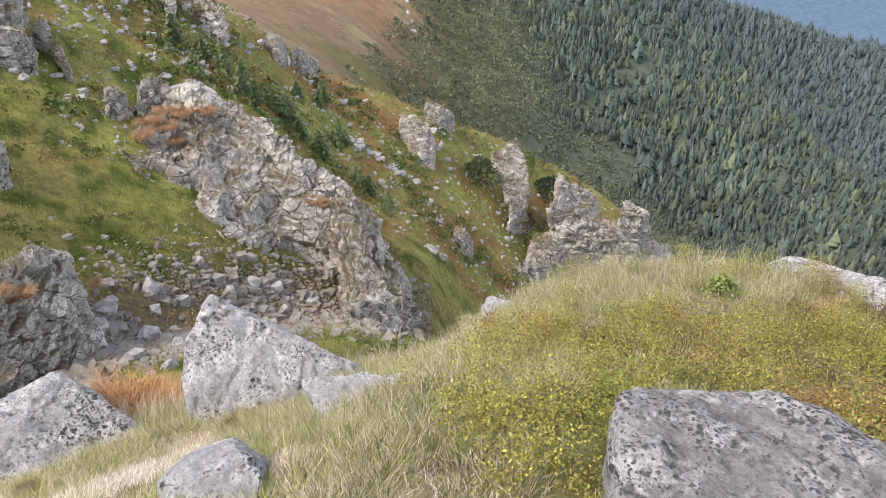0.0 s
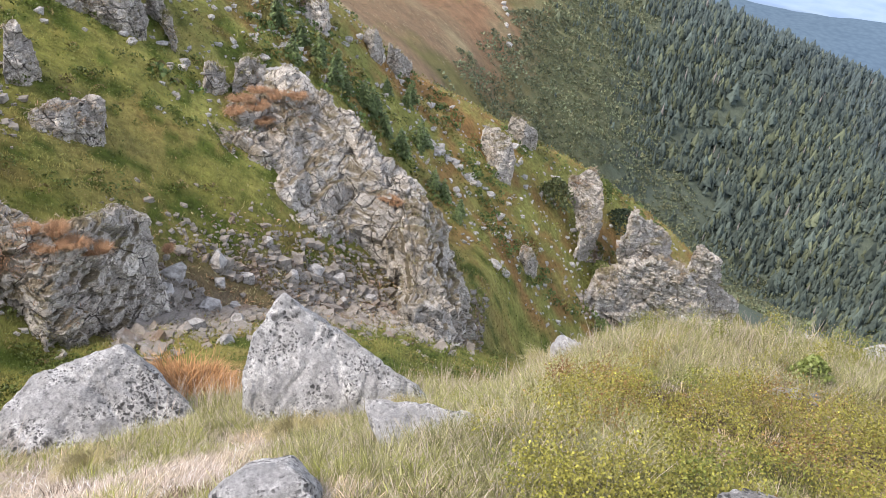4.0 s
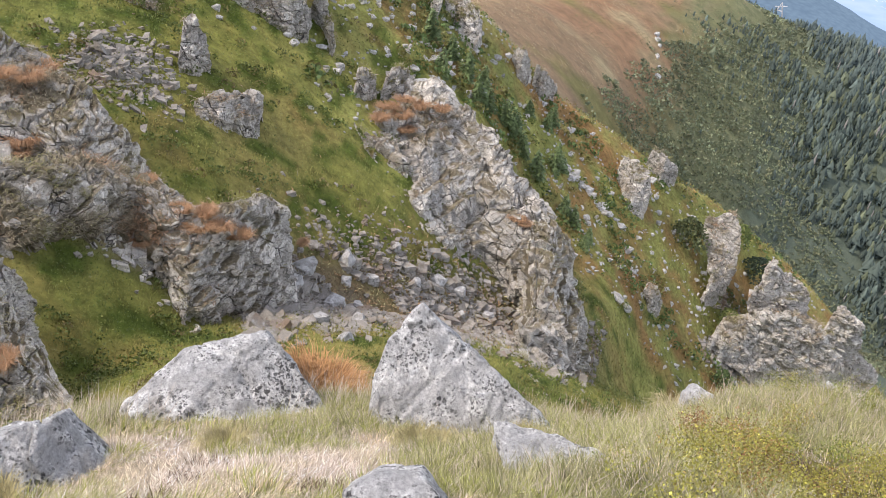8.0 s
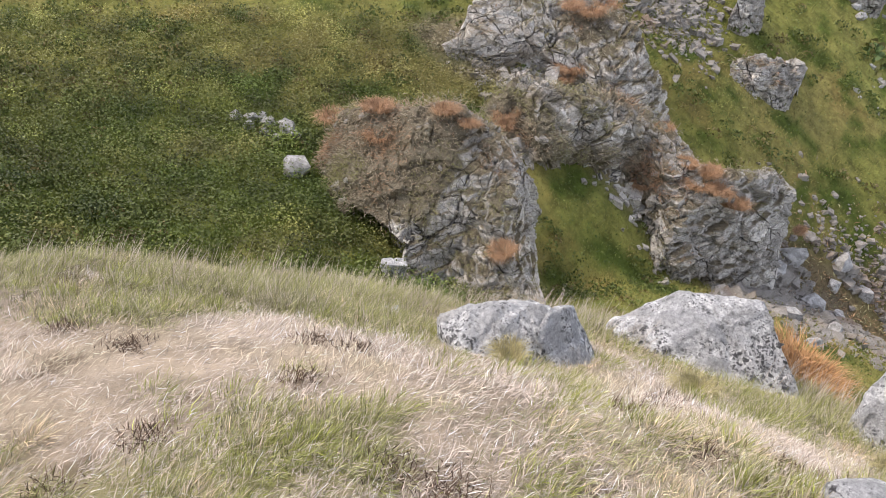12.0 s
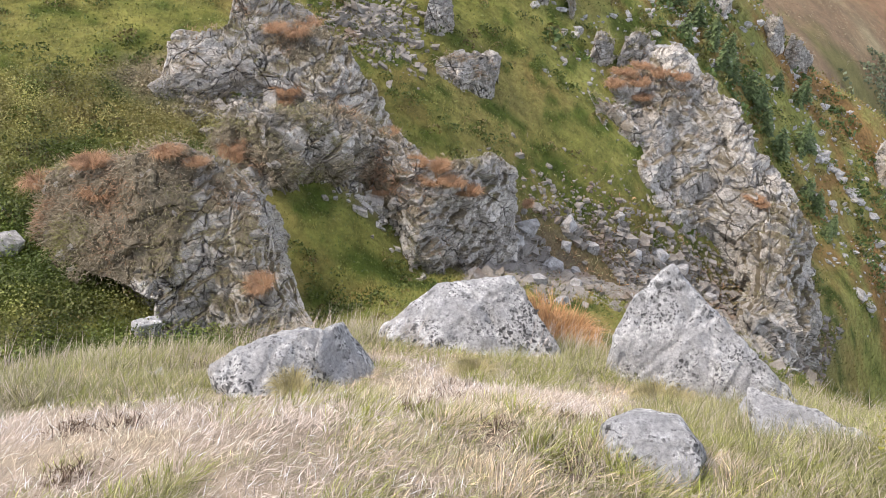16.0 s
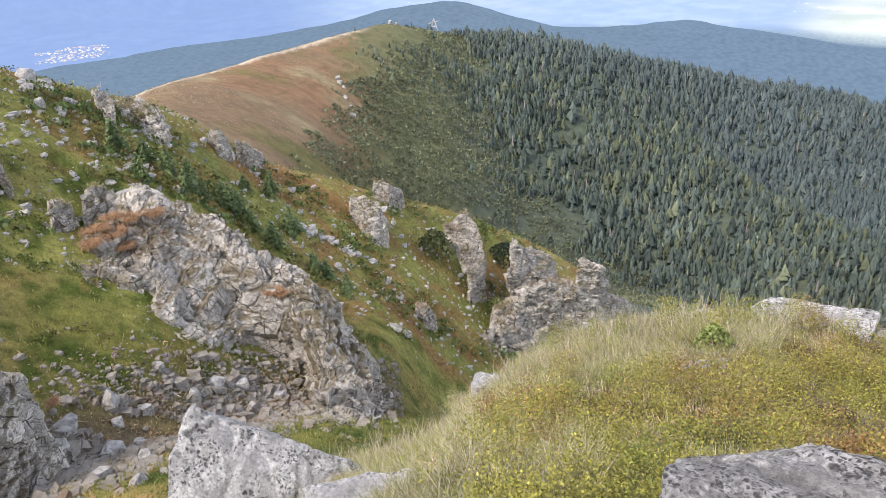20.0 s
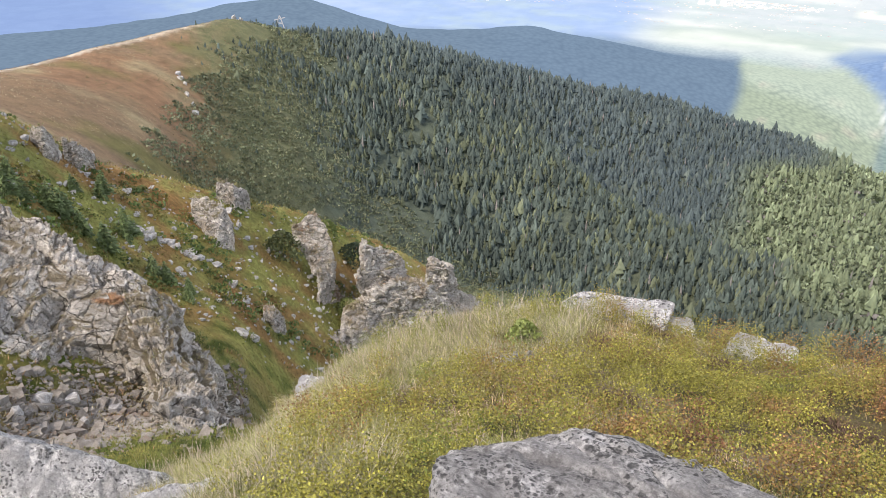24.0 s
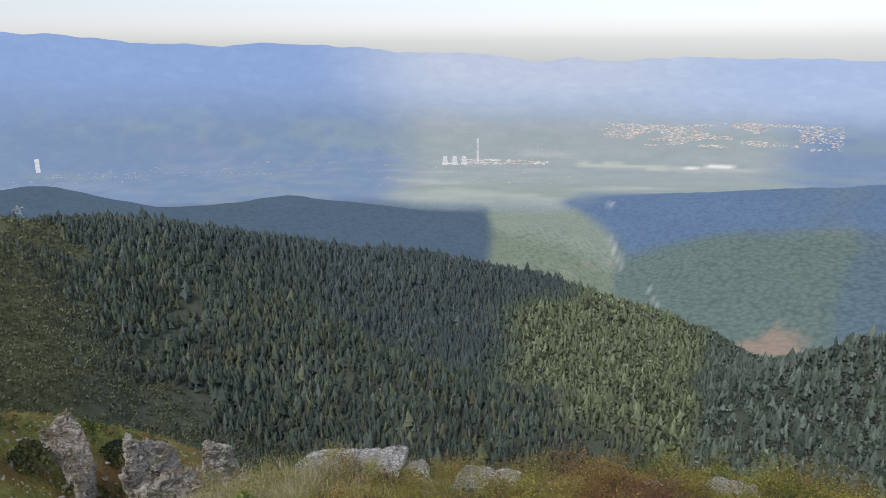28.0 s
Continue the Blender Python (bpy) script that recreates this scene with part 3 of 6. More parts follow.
# ---- rocks ----
def hull_mesh(name, pts, mat, cut=0.09, rough=0.02, seed=0, scale=3.0, cracks=3):
    """An angular stone: the hull of a few corners, cut finer and weathered."""
    bm = bmesh.new()
    for p in pts:
        bm.verts.new(p)
    got = bmesh.ops.convex_hull(bm, input=bm.verts)
    bmesh.ops.delete(bm, geom=[g for g in got["geom_interior"] if isinstance(g, bmesh.types.BMVert)], context="VERTS")
    bmesh.ops.triangulate(bm, faces=bm.faces[:])
    for _ in range(7):
        long = [e for e in bm.edges if e.calc_length() > cut]
        if not long or len(bm.faces) > 14000:
            break
        bmesh.ops.subdivide_edges(bm, edges=long, cuts=1, use_grid_fill=False)
        bmesh.ops.triangulate(bm, faces=bm.faces[:])
    for _ in range(2):
        bmesh.ops.smooth_vert(bm, verts=bm.verts[:], factor=0.5, use_axis_x=True, use_axis_y=True, use_axis_z=True)
    bm.normal_update()
    co = np.array([v.co for v in bm.verts])
    no = np.array([v.normal for v in bm.verts])
    lo = fbm(co * scale, 3, seed + 40)
    hi = fbm(co * scale * 5, 4, seed + 60)
    ledge = np.floor(fbm(co * scale * 1.3, 2, seed + 80) * 4) / 4
    chip = np.floor(fbm(co * scale * 3.1, 2, seed + 90) * 5) / 5
    move = rough * (1.6 * lo + 1.1 * hi + 1.2 * ledge + 0.7 * chip)
    r = np.random.default_rng(seed)
    mid = co.mean(0)
    for _ in range(cracks):
        n = r.normal(size=3) * [1, 1, 0.5]
        n /= np.linalg.norm(n)
        d = (co - mid) @ n - r.uniform(-0.25, 0.25) * np.ptp(co @ n) + rough * 3 * fbm(co * scale * 1.5, 3, seed + 95)
        move = move - rough * 0.8 * np.clip(1 - np.abs(d) / cut, 0, 1) + rough * 0.5 * (step(-cut, cut, d) - 0.5)
    co = co + no * move[:, None]
    for v, c in zip(bm.verts, co):
        v.co = c
    me = bpy.data.meshes.new(name)
    bm.to_mesh(me)
    bm.free()
    me.materials.append(mat)
    return me


def boulder(name, front, away, depth, drop, mat, label, seed, cut=0.028, rough=0.014, cracks=4):
    """A bedded boulder: its near corners, set back by depth and sunk by drop."""
    a = Vector((*away, 0)).normalized()
    pts = [Vector(p) for p in front]
    base = Vector((sum(p.x for p in pts) / len(pts), sum(p.y for p in pts) / len(pts), 0))
    base.z = float(ground_z(base.x, base.y))
    low = [p - a * 0.03 + Vector((0, 0, -drop)) for p in pts]
    back = [p + a * depth + Vector((0, 0, -0.85 * depth)) for p in pts]
    ob = new(name, hull_mesh(name, [p - base for p in pts + low + back], mat, cut, rough, seed, 3.0, cracks))
    ob.location = base
    return tagged(ob, label, "rock")


boulder("boulder", [(-3.4, 1.64, -0.86), (-3.35, 1.42, -1.03), (-3.29, 1.32, -1.21), (-3.07, 1.29, -1.42), (-2.84, 1.51, -1.5), (-3.25, 1.9, -1.11), (-2.96, 2.04, -1.21), (-2.62, 1.83, -1.5)], (-0.86, 0.51), 0.45, 0.6, boulder_rock, "pointed pale grey boulder with black and white lichen in grass", 1)
boulder("boulder", [(-2.86, 1.76, -1.13), (-2.84, 1.95, -1.09), (-2.71, 2.11, -1.2), (-2.59, 2.17, -1.33), (-2.46, 2.01, -1.43), (-2.62, 1.74, -1.45)], (-0.77, 0.64), 0.35, 0.5, boulder_rock, "small white lichened rock leaning on the pointed boulder", 2)
boulder("boulder", [(-3.67, 0.02, -1.46), (-3.86, 0.25, -1.43), (-3.92, 0.38, -1.34), (-3.91, 0.61, -1.3), (-3.85, 0.86, -1.24), (-3.7, 0.98, -1.38), (-3.33, 1.2, -1.7), (-3.2, 0.66, -1.66), (-3.41, 0.14, -1.52)], (-0.97, 0.24), 0.5, 0.6, boulder_rock, "broad sloping grey boulder covered with black lichen spots", 3)
boulder("boulder", [(-1.76, 0.63, -0.29), (-1.79, 0.74, -0.27), (-1.73, 0.87, -0.24), (-1.58, 0.9, -0.27), (-1.48, 0.82, -0.31), (-1.55, 0.62, -0.33)], (-0.86, 0.52), 0.2, 0.35, boulder_rock, "low rounded lichened rock sunk in straw grass", 4, 0.02, 0.01)
boulder("boulder", [(-2.8, -0.86, -0.9), (-2.85, -0.66, -0.8), (-2.9, -0.41, -0.79), (-2.92, -0.31, -0.81), (-2.78, -0.27, -0.93), (-2.6, -0.4, -0.99), (-2.54, -0.67, -0.92)], (-1, -0.09), 0.35, 0.5, boulder_rock, "low pale half of a split rock among grass tufts", 5)
boulder("boulder", [(-2.92, -0.32, -0.8), (-2.96, -0.25, -0.82), (-2.92, -0.18, -0.91), (-2.87, -0.06, -1.08), (-2.78, -0.01, -1.16), (-2.69, -0.1, -1.13), (-2.71, -0.31, -0.95), (-2.76, -0.36, -0.85)], (-1, 0.1), 0.35, 0.5, boulder_rock, "pointed dark and white half of a split rock", 8)
boulder("rock_slab", [(-0.68, 1.46, 0.16), (-0.72, 1.56, 0.23), (-0.74, 1.72, 0.16), (-0.61, 1.84, 0.14), (-0.44, 1.96, 0.15), (-0.27, 2.05, 0.11), (-0.05, 2.04, 0.13), (0.19, 1.95, 0.18), (0.5, 1.2, 0.2), (-0.3, 1.0, 0.2)], (-0.31, 0.95), 0.15, 0.5, slab_rock, "large flat grey rock slab with cracks beside heather", 6, 0.02, 0.014, 8)


def block_mesh(name, seed, mat):
    """A chipped angular block about one metre across."""
    r = np.random.default_rng(seed)
    d = r.normal(size=(20, 3))
    pts = d / ((np.abs(d) ** 5).sum(1, keepdims=True)) ** 0.2 * r.uniform(0.42, 0.56, (20, 1))
    bm = bmesh.new()
    for p in pts:
        bm.verts.new(p)
    got = bmesh.ops.convex_hull(bm, input=bm.verts)
    bmesh.ops.delete(bm, geom=[g for g in got["geom_interior"] if isinstance(g, bmesh.types.BMVert)], context="VERTS")
    me = bpy.data.meshes.new(name)
    bm.to_mesh(me)
    bm.free()
    me.materials.append(mat)
    return me


BLOCKS = [block_mesh("rock_block", 300 + k, crag_rock) for k in range(8)]
STONES = [block_mesh("stone", 330 + k, scree_rock) for k in range(8)]
FACES_SEEN = []


def spaced(line, n):
    p = np.array(line, float)
    s = np.concatenate([[0], np.cumsum(np.linalg.norm(np.diff(p, axis=0), axis=1))])
    q = np.linspace(0, s[-1], n)
    return np.stack([np.interp(q, s, p[:, k]) for k in range(3)], -1)


def outcrop(name, top, foot, label, seed, nu=220, nv=110, bulge=0.6, block=1.6, amp=0.35, depth=4.0, drop=3.0, dip=(0.3, 0.2, 1.0), stretch=(1.0, 1.0, 0.5), sink=8.0, blocks=40, grass=0.0, bed=0.3, hollow=None):
    """A rock face between a foot line and a top line, broken along joints into blocks, with a back that sinks into the hill."""
    r = np.random.default_rng(seed)
    a, b = spaced(foot, nu), spaced(top, nu)
    u = np.linspace(0, 1, nu)
    out = (a - b) * [1, 1, 0]
    out /= np.linalg.norm(out, axis=1, keepdims=True) + 1e-9
    ends = np.minimum(step(0, 0.06, u), step(1, 0.94, u))[:, None]
    b = a + (b - a) * (0.25 + 0.75 * ends)
    v = np.linspace(-0.15, 1.45, nv)
    grid = np.zeros((nv, nu, 3))
    for k, t in enumerate(v):
        if t <= 1:
            p = a + (b - a) * t + out * (bulge * math.sin(math.pi * min(max(t, 0), 1)) ** 0.8 if 0 < t < 1 else 0)
            p = p + np.array([0, 0, 1]) * (min(t, 0) * sink)
        else:
            s = (t - 1) / 0.45
            p = b - out * depth * s - np.array([0, 0, 1]) * drop * s * s
        grid[k] = p
    P = grid.reshape(-1, 3)
    du = np.gradient(grid, axis=1)
    dv = np.gradient(grid, axis=0)
    N = np.cross(du, dv).reshape(-1, 3)
    N /= np.linalg.norm(N, axis=1, keepdims=True) + 1e-9
    c = P.mean(0)
    flip = np.sign(((N * np.repeat(out[None], nv, 0).reshape(-1, 3)).sum(1) + N[:, 2]).sum())
    N *= flip
    # joint planes: cells in a tilted, squashed frame
    ax = Vector(dip).normalized()
    M = np.array(ax.to_track_quat("Z", "Y").to_matrix())
    S = np.array(stretch)
    q0 = fbm(P / (block * 1.5), 3, 77)
    earthy = max(grass, 0) * (1 - step(0.4, 0.58, np.tile(u, nv) + 0.2 * q0)) if grass > 0 else 0 * q0
    calm = (1 - 0.4 * step(0.3, 0.9, earthy)) * (0.15 + 0.85 * np.tile(ends[:, 0], nv))
    warped = P + 0.05 * block * np.stack([fbm(P / (block * 1.5), 3, seed + q) for q in (1, 2, 3)], -1)
    for lvl, (size, gain) in enumerate(((block * 1.15, 0.9), (block * 0.5, 0.5), (block * 0.2, 0.15))):
        L = (warped @ M) / (S * size)
        cell = np.floor(L)
        best = np.full(len(P), 9e9)
        second = best.copy()
        idv = np.zeros(len(P))
        tilt = np.zeros(len(P))
        for dx in (-1, 0, 1):
            for dy in (-1, 0, 1):
                for dz in (-1, 0, 1):
                    q = cell + [dx, dy, dz]
                    h = [_hash(q[:, 0], q[:, 1], q[:, 2], seed * 7 + lvl * 31 + j) for j in range(6)]
                    ctr = q + np.stack(h[:3], -1)
                    dlt = L - ctr
                    d = (np.abs(dlt) ** 6).sum(1) ** (1 / 6)
                    near = d < best
                    second = np.where(near, best, np.minimum(second, d))
                    best = np.where(near, d, best)
                    idv = np.where(near, h[3], idv)
                    tilt = np.where(near, dlt[:, 0] * (h[4] - 0.5) + dlt[:, 1] * (h[5] - 0.5), tilt)
        crack = (1 - step(0.0, 0.06, second - best)) * (0.2 + 1.3 * idv)
        P = P + N * (calm * amp * gain * ((idv - 0.5) * 1.3 + 1.6 * tilt - (0.65, 0.9, 0.9)[lvl] * crack))[:, None]
    if hollow:
        u0, u1, v0, v1, deep = hollow
        U, W = np.tile(u, nv), np.repeat(v, nu) + 0.03 * fbm(P * 2.5, 3, seed + 4)
        U = U + 0.02 * fbm(P * 2.0, 3, seed + 3)
        inside = step(u0, u0 + 0.03, U) * step(u1, u1 - 0.03, U) * step(v0, v0 + 0.04, W) * step(v1, v1 - 0.04, W)
        P = P - np.tile(out, (nv, 1)) * (deep * inside)[:, None]
    # beds: thin courses that step in and out
    bt = (warped @ M)[:, 2] / (bed * block) + 0.2 * fbm(P / (block * 2), 2, seed + 5)
    bi = np.floor(bt)
    P = P + N * (calm * amp * 0.4 * (_hash(bi, bi * 0, bi * 0, seed + 6) - 0.5 + 0.8 * (bt - bi - 0.5)))[:, None]
    P = P + N * (amp * (0.16 * fbm(P * 3.4 / block, 5, seed + 9) + 1.6 * step(0.3, 0.9, earthy) * fbm(P * 1.3 / block, 4, seed + 10)))[:, None]
    jj, ii = np.meshgrid(np.arange(nv - 1), np.arange(nu - 1), indexing="ij")
    F = np.stack([jj * nu + ii, jj * nu + ii + 1, (jj + 1) * nu + ii + 1, (jj + 1) * nu + ii], -1).reshape(-1, 4)
    if flip < 0:
        F = F[:, ::-1]
    G = P.reshape(nv, nu, 3)
    N2 = np.cross(np.gradient(G, axis=1), np.gradient(G, axis=0)).reshape(nv, nu, 3) * flip
    for _ in range(3):
        N2[1:-1, 1:-1] = (N2[1:-1, 1:-1] * 2 + N2[:-2, 1:-1] + N2[2:, 1:-1] + N2[1:-1, :-2] + N2[1:-1, 2:]) / 6
    N2 = N2.reshape(-1, 3)
    N2 /= np.linalg.norm(N2, axis=1, keepdims=True) + 1e-9
    q = fbm(P / (block * 1.2), 4, 77)
    soil = np.maximum(step(0.78, 0.94, N2[:, 2] + 0.3 * q + 0.15 * min(grass, 0)), step(0.3, 0.5, earthy + 0.6 * q))
    ob = new(name, quick_mesh(name, P - c, F, crag_rock, np.repeat(soil[:, None], 3, 1)))
    ob.location = c
    tagged(ob, label, "rock outcrop")
    # loose blocks jammed in the face
    pick = r.choice(np.nonzero((np.repeat(v, nu) > 0.05) & (np.repeat(v, nu) < 1.08))[0], blocks, replace=False)
    for i in pick:
        size = block * r.uniform(0.18, 0.42)
        o = new("rock_block", BLOCKS[int(r.integers(len(BLOCKS)))])
        o.parent = ob
        o.matrix_parent_inverse = Matrix.Identity(4)
        o.matrix_basis = Matrix.LocRotScale(Vector(P[i] - c - N[i] * size * 0.15), (ax.to_track_quat("Z", "Y").to_euler().to_quaternion() @ Euler(r.uniform(-0.35, 0.35, 3)).to_quaternion()), Vector((size * r.uniform(0.7, 1.3), size * r.uniform(0.6, 1.2), size * r.uniform(0.35, 0.8))))
    FACES_SEEN.append((P, N2, np.repeat(v, nu), block, grass, soil))
    return ob


CRAG_TOP = [(-33.92, 12.06, -12.9), (-34.21, 12.72, -12.14), (-34.27, 13.96, -11.73), (-33.45, 15.81, -11.18), (-32.33, 16.94, -12.24), (-30.62, 17.96, -12.9), (-29.23, 18.32, -13.71), (-28.64, 18.32, -14.45), (-27.15, 18.76, -14.6), (-26.0, 19.0, -14.98), (-24.85, 19.2, -15.71), (-23.93, 18.91, -16.56), (-22.04, 18.85, -17.92), (-21.13, 18.37, -18.81), (-20.14, 17.99, -20.01)]
CRAG_FOOT = [(-29.81, 10.54, -11.51), (-27.98, 10.64, -12.16), (-26.97, 11.48, -12.86), (-25.46, 12.1, -13.93), (-24.93, 13.08, -14.92), (-25.44, 15.14, -16.11), (-24.05, 16.73, -16.52), (-23.31, 16.92, -17.01), (-22.99, 16.34, -17.69), (-21.4, 15.01, -17.47), (-16.42, 11.89, -14.19), (-13.46, 10.95, -12.8)]
outcrop("crag", CRAG_TOP, CRAG_FOOT, "long grey fractured crag descending into a gully", 11, 380, 190, 0.6, 1.7, 0.38, 3.0, 3.5, dip=(0.35, 0.3, 1.0), stretch=(0.85, 0.95, 1.3), blocks=50, bed=0.22)
outcrop("rock_outcrop", [(-20.8, -4.6, -6.0), (-20.8, -3.6, -6.1), (-21.7, -2.7, -6.1), (-21.8, -1.6, -6.2), (-21.8, -0.3, -6.2), (-21.2, 0.6, -7.1), (-20.9, 1.3, -8.3)], [(-19.3, -4.6, -6.8), (-19.4, -3.4, -7.0), (-19.9, -2.2, -7.4), (-19.6, -1.1, -7.7), (-18.8, -0.4, -8.1), (-19.6, 0.8, -8.6), (-20.5, 1.6, -8.8)], "layered dark grey rock wall with a rounded block", 12, 230, 100, 0.35, 0.9, 0.2, 1.5, 1.0, stretch=(1.4, 1.4, 0.35), blocks=40, bed=0.16)
outcrop("leaning_rock", [(-23.6, -3.0, -5.5), (-23.5, -2.3, -5.3), (-23.4, -1.7, -5.8), (-23.4, -0.6, -6.4)], [(-22.2, -3.1, -6.5), (-21.8, -2.5, -6.6), (-21.8, -1.6, -6.8), (-22.4, -0.7, -6.9)], "leaning layered grey rock standing on an outcrop", 15, 110, 70, 0.2, 0.7, 0.16, 1.0, 0.6, stretch=(1.4, 1.4, 0.35), blocks=14, bed=0.16)
outcrop("rock_outcrop", [(-18.1, -3.1, -6.7), (-17.5, -1.8, -6.8), (-18.4, -0.4, -7.2), (-19.3, 1.0, -8.0), (-18.2, 2.1, -8.6), (-18.2, 3.1, -8.7), (-19.1, 4.1, -9.1), (-19.6, 4.9, -9.8), (-19.6, 5.3, -10.8)], [(-17.3, -3.1, -7.3), (-16.1, -1.8, -7.8), (-17.0, -0.7, -8.3), (-18.3, 0.9, -9.0), (-16.9, 1.4, -9.7), (-15.9, 1.6, -10.2), (-16.7, 2.9, -10.9), (-17.4, 4.0, -11.5), (-18.3, 5.1, -12.0)], "broken grey rock rib with orange grass tufts above a green hollow", 16, 300, 130, 0.3, 0.9, 0.2, 2.0, 1.2, blocks=50, grass=0.45)
outcrop("rock_outcrop", [(-13.7, -5.8, -6.2), (-13.1, -4.5, -5.6), (-13.0, -3.3, -5.3), (-13.0, -2.3, -5.7), (-12.2, -1.6, -6.2), (-11.8, -1.3, -6.8), (-11.5, -0.9, -7.3)], [(-12.8, -5.6, -6.7), (-10.9, -4.5, -6.7), (-10.0, -3.4, -6.8), (-10.4, -2.5, -7.3), (-9.9, -1.8, -7.1), (-10.0, -1.2, -7.2), (-10.1, -0.6, -7.3)], "earthy overgrown rock knoll with a steep side and dark hollow", 13, 300, 140, 0.25, 0.7, 0.13, 1.5, 1.2, blocks=30, grass=1.0, hollow=(0.28, 0.56, -0.12, 0.2, 0.75))
SMALL = [
    ("outcrop on the spur", [(-46.0, 39.2, -22.9), (-44.9, 39.8, -22.7), (-43.4, 40.1, -23.2), (-42.4, 40.1, -24.9)], [(-45.0, 38.5, -24.2), (-43.1, 37.8, -24.4), (-41.6, 37.5, -24.9), (-41.4, 39.1, -25.9)]),
    ("outcrop on the crest", [(-48.8, 44.6, -23.9), (-47.3, 45.3, -24.0), (-47.6, 47.4, -25.6)], [(-48.3, 44.2, -24.9), (-46.8, 44.8, -25.7), (-47.2, 47.0, -26.6)]),
    ("fin on the skyline", [(-46.6, 20.8, -9.5), (-46.8, 21.7, -9.9), (-45.1, 21.2, -10.2)], [(-45.4, 20.6, -10.6), (-44.2, 20.4, -11.0), (-44.2, 20.7, -11.2)]),
    ("fin on the skyline", [(-49.8, 24.0, -11.1), (-47.9, 24.3, -11.0), (-45.8, 24.2, -11.3), (-44.3, 23.9, -12.6)], [(-47.1, 22.4, -11.0), (-45.4, 22.6, -12.1), (-44.1, 22.8, -12.8), (-43.5, 23.2, -13.4)]),
    ("fin on the skyline", [(-49.2, 29.5, -14.9), (-47.7, 29.5, -14.6), (-48.1, 30.6, -16.5)], [(-48.3, 28.9, -15.4), (-46.9, 28.8, -16.1), (-47.1, 29.8, -17.1)]),
    ("fin on the skyline", [(-49.9, 32.0, -16.3), (-49.6, 33.0, -17.2), (-51.5, 35.5, -19.0)], [(-49.4, 31.7, -17.7), (-49.1, 32.6, -18.8), (-51.2, 35.2, -19.8)]),
    ("columnar outcrop in green heath", [(-25.9, 3.3, -8.75), (-26.2, 4.2, -8.6), (-26.6, 5.2, -8.75), (-27.2, 6.1, -9.2)], [(-25.1, 3.4, -9.2), (-25.3, 4.2, -9.4), (-25.6, 4.9, -9.6), (-26.1, 5.7, -9.8)]),
    ("knob on top of the crag", [(-32.6, 11.6, -10.2), (-33.0, 12.2, -10.4), (-33.3, 12.7, -10.8)], [(-31.8, 11.2, -11.0), (-32.2, 12.0, -11.3), (-32.7, 12.6, -11.4)]),
    ("knob on top of the crag", [(-33.2, 13.1, -10.9), (-34.4, 14.3, -10.8), (-35.6, 15.8, -11.7)], [(-32.7, 12.8, -11.5), (-33.3, 13.9, -11.8), (-35.1, 15.7, -12.3)]),
    ("block in a stony patch", [(-28.5, 3.5, -7.0), (-28.7, 3.9, -6.7), (-28.9, 4.4, -7.5)], [(-27.5, 3.2, -8.0), (-27.5, 3.7, -8.2), (-28.1, 4.4, -8.3)]),
    ("rock in russet heath", [(-34.5, 34.5, -27.0), (-34.1, 35.1, -27.0), (-33.8, 35.9, -28.4)], [(-34.1, 34.1, -27.2), (-33.0, 34.0, -27.9), (-33.2, 35.2, -28.9)]),
]
for k, (where, top, foot) in enumerate(SMALL):
    outcrop("rock_outcrop", top, foot, "small pale grey rock " + where, 40 + k, 80, 60, 0.15, 0.6, 0.16, 0.8, 0.9, sink=4.0, blocks=10, grass=-0.6)


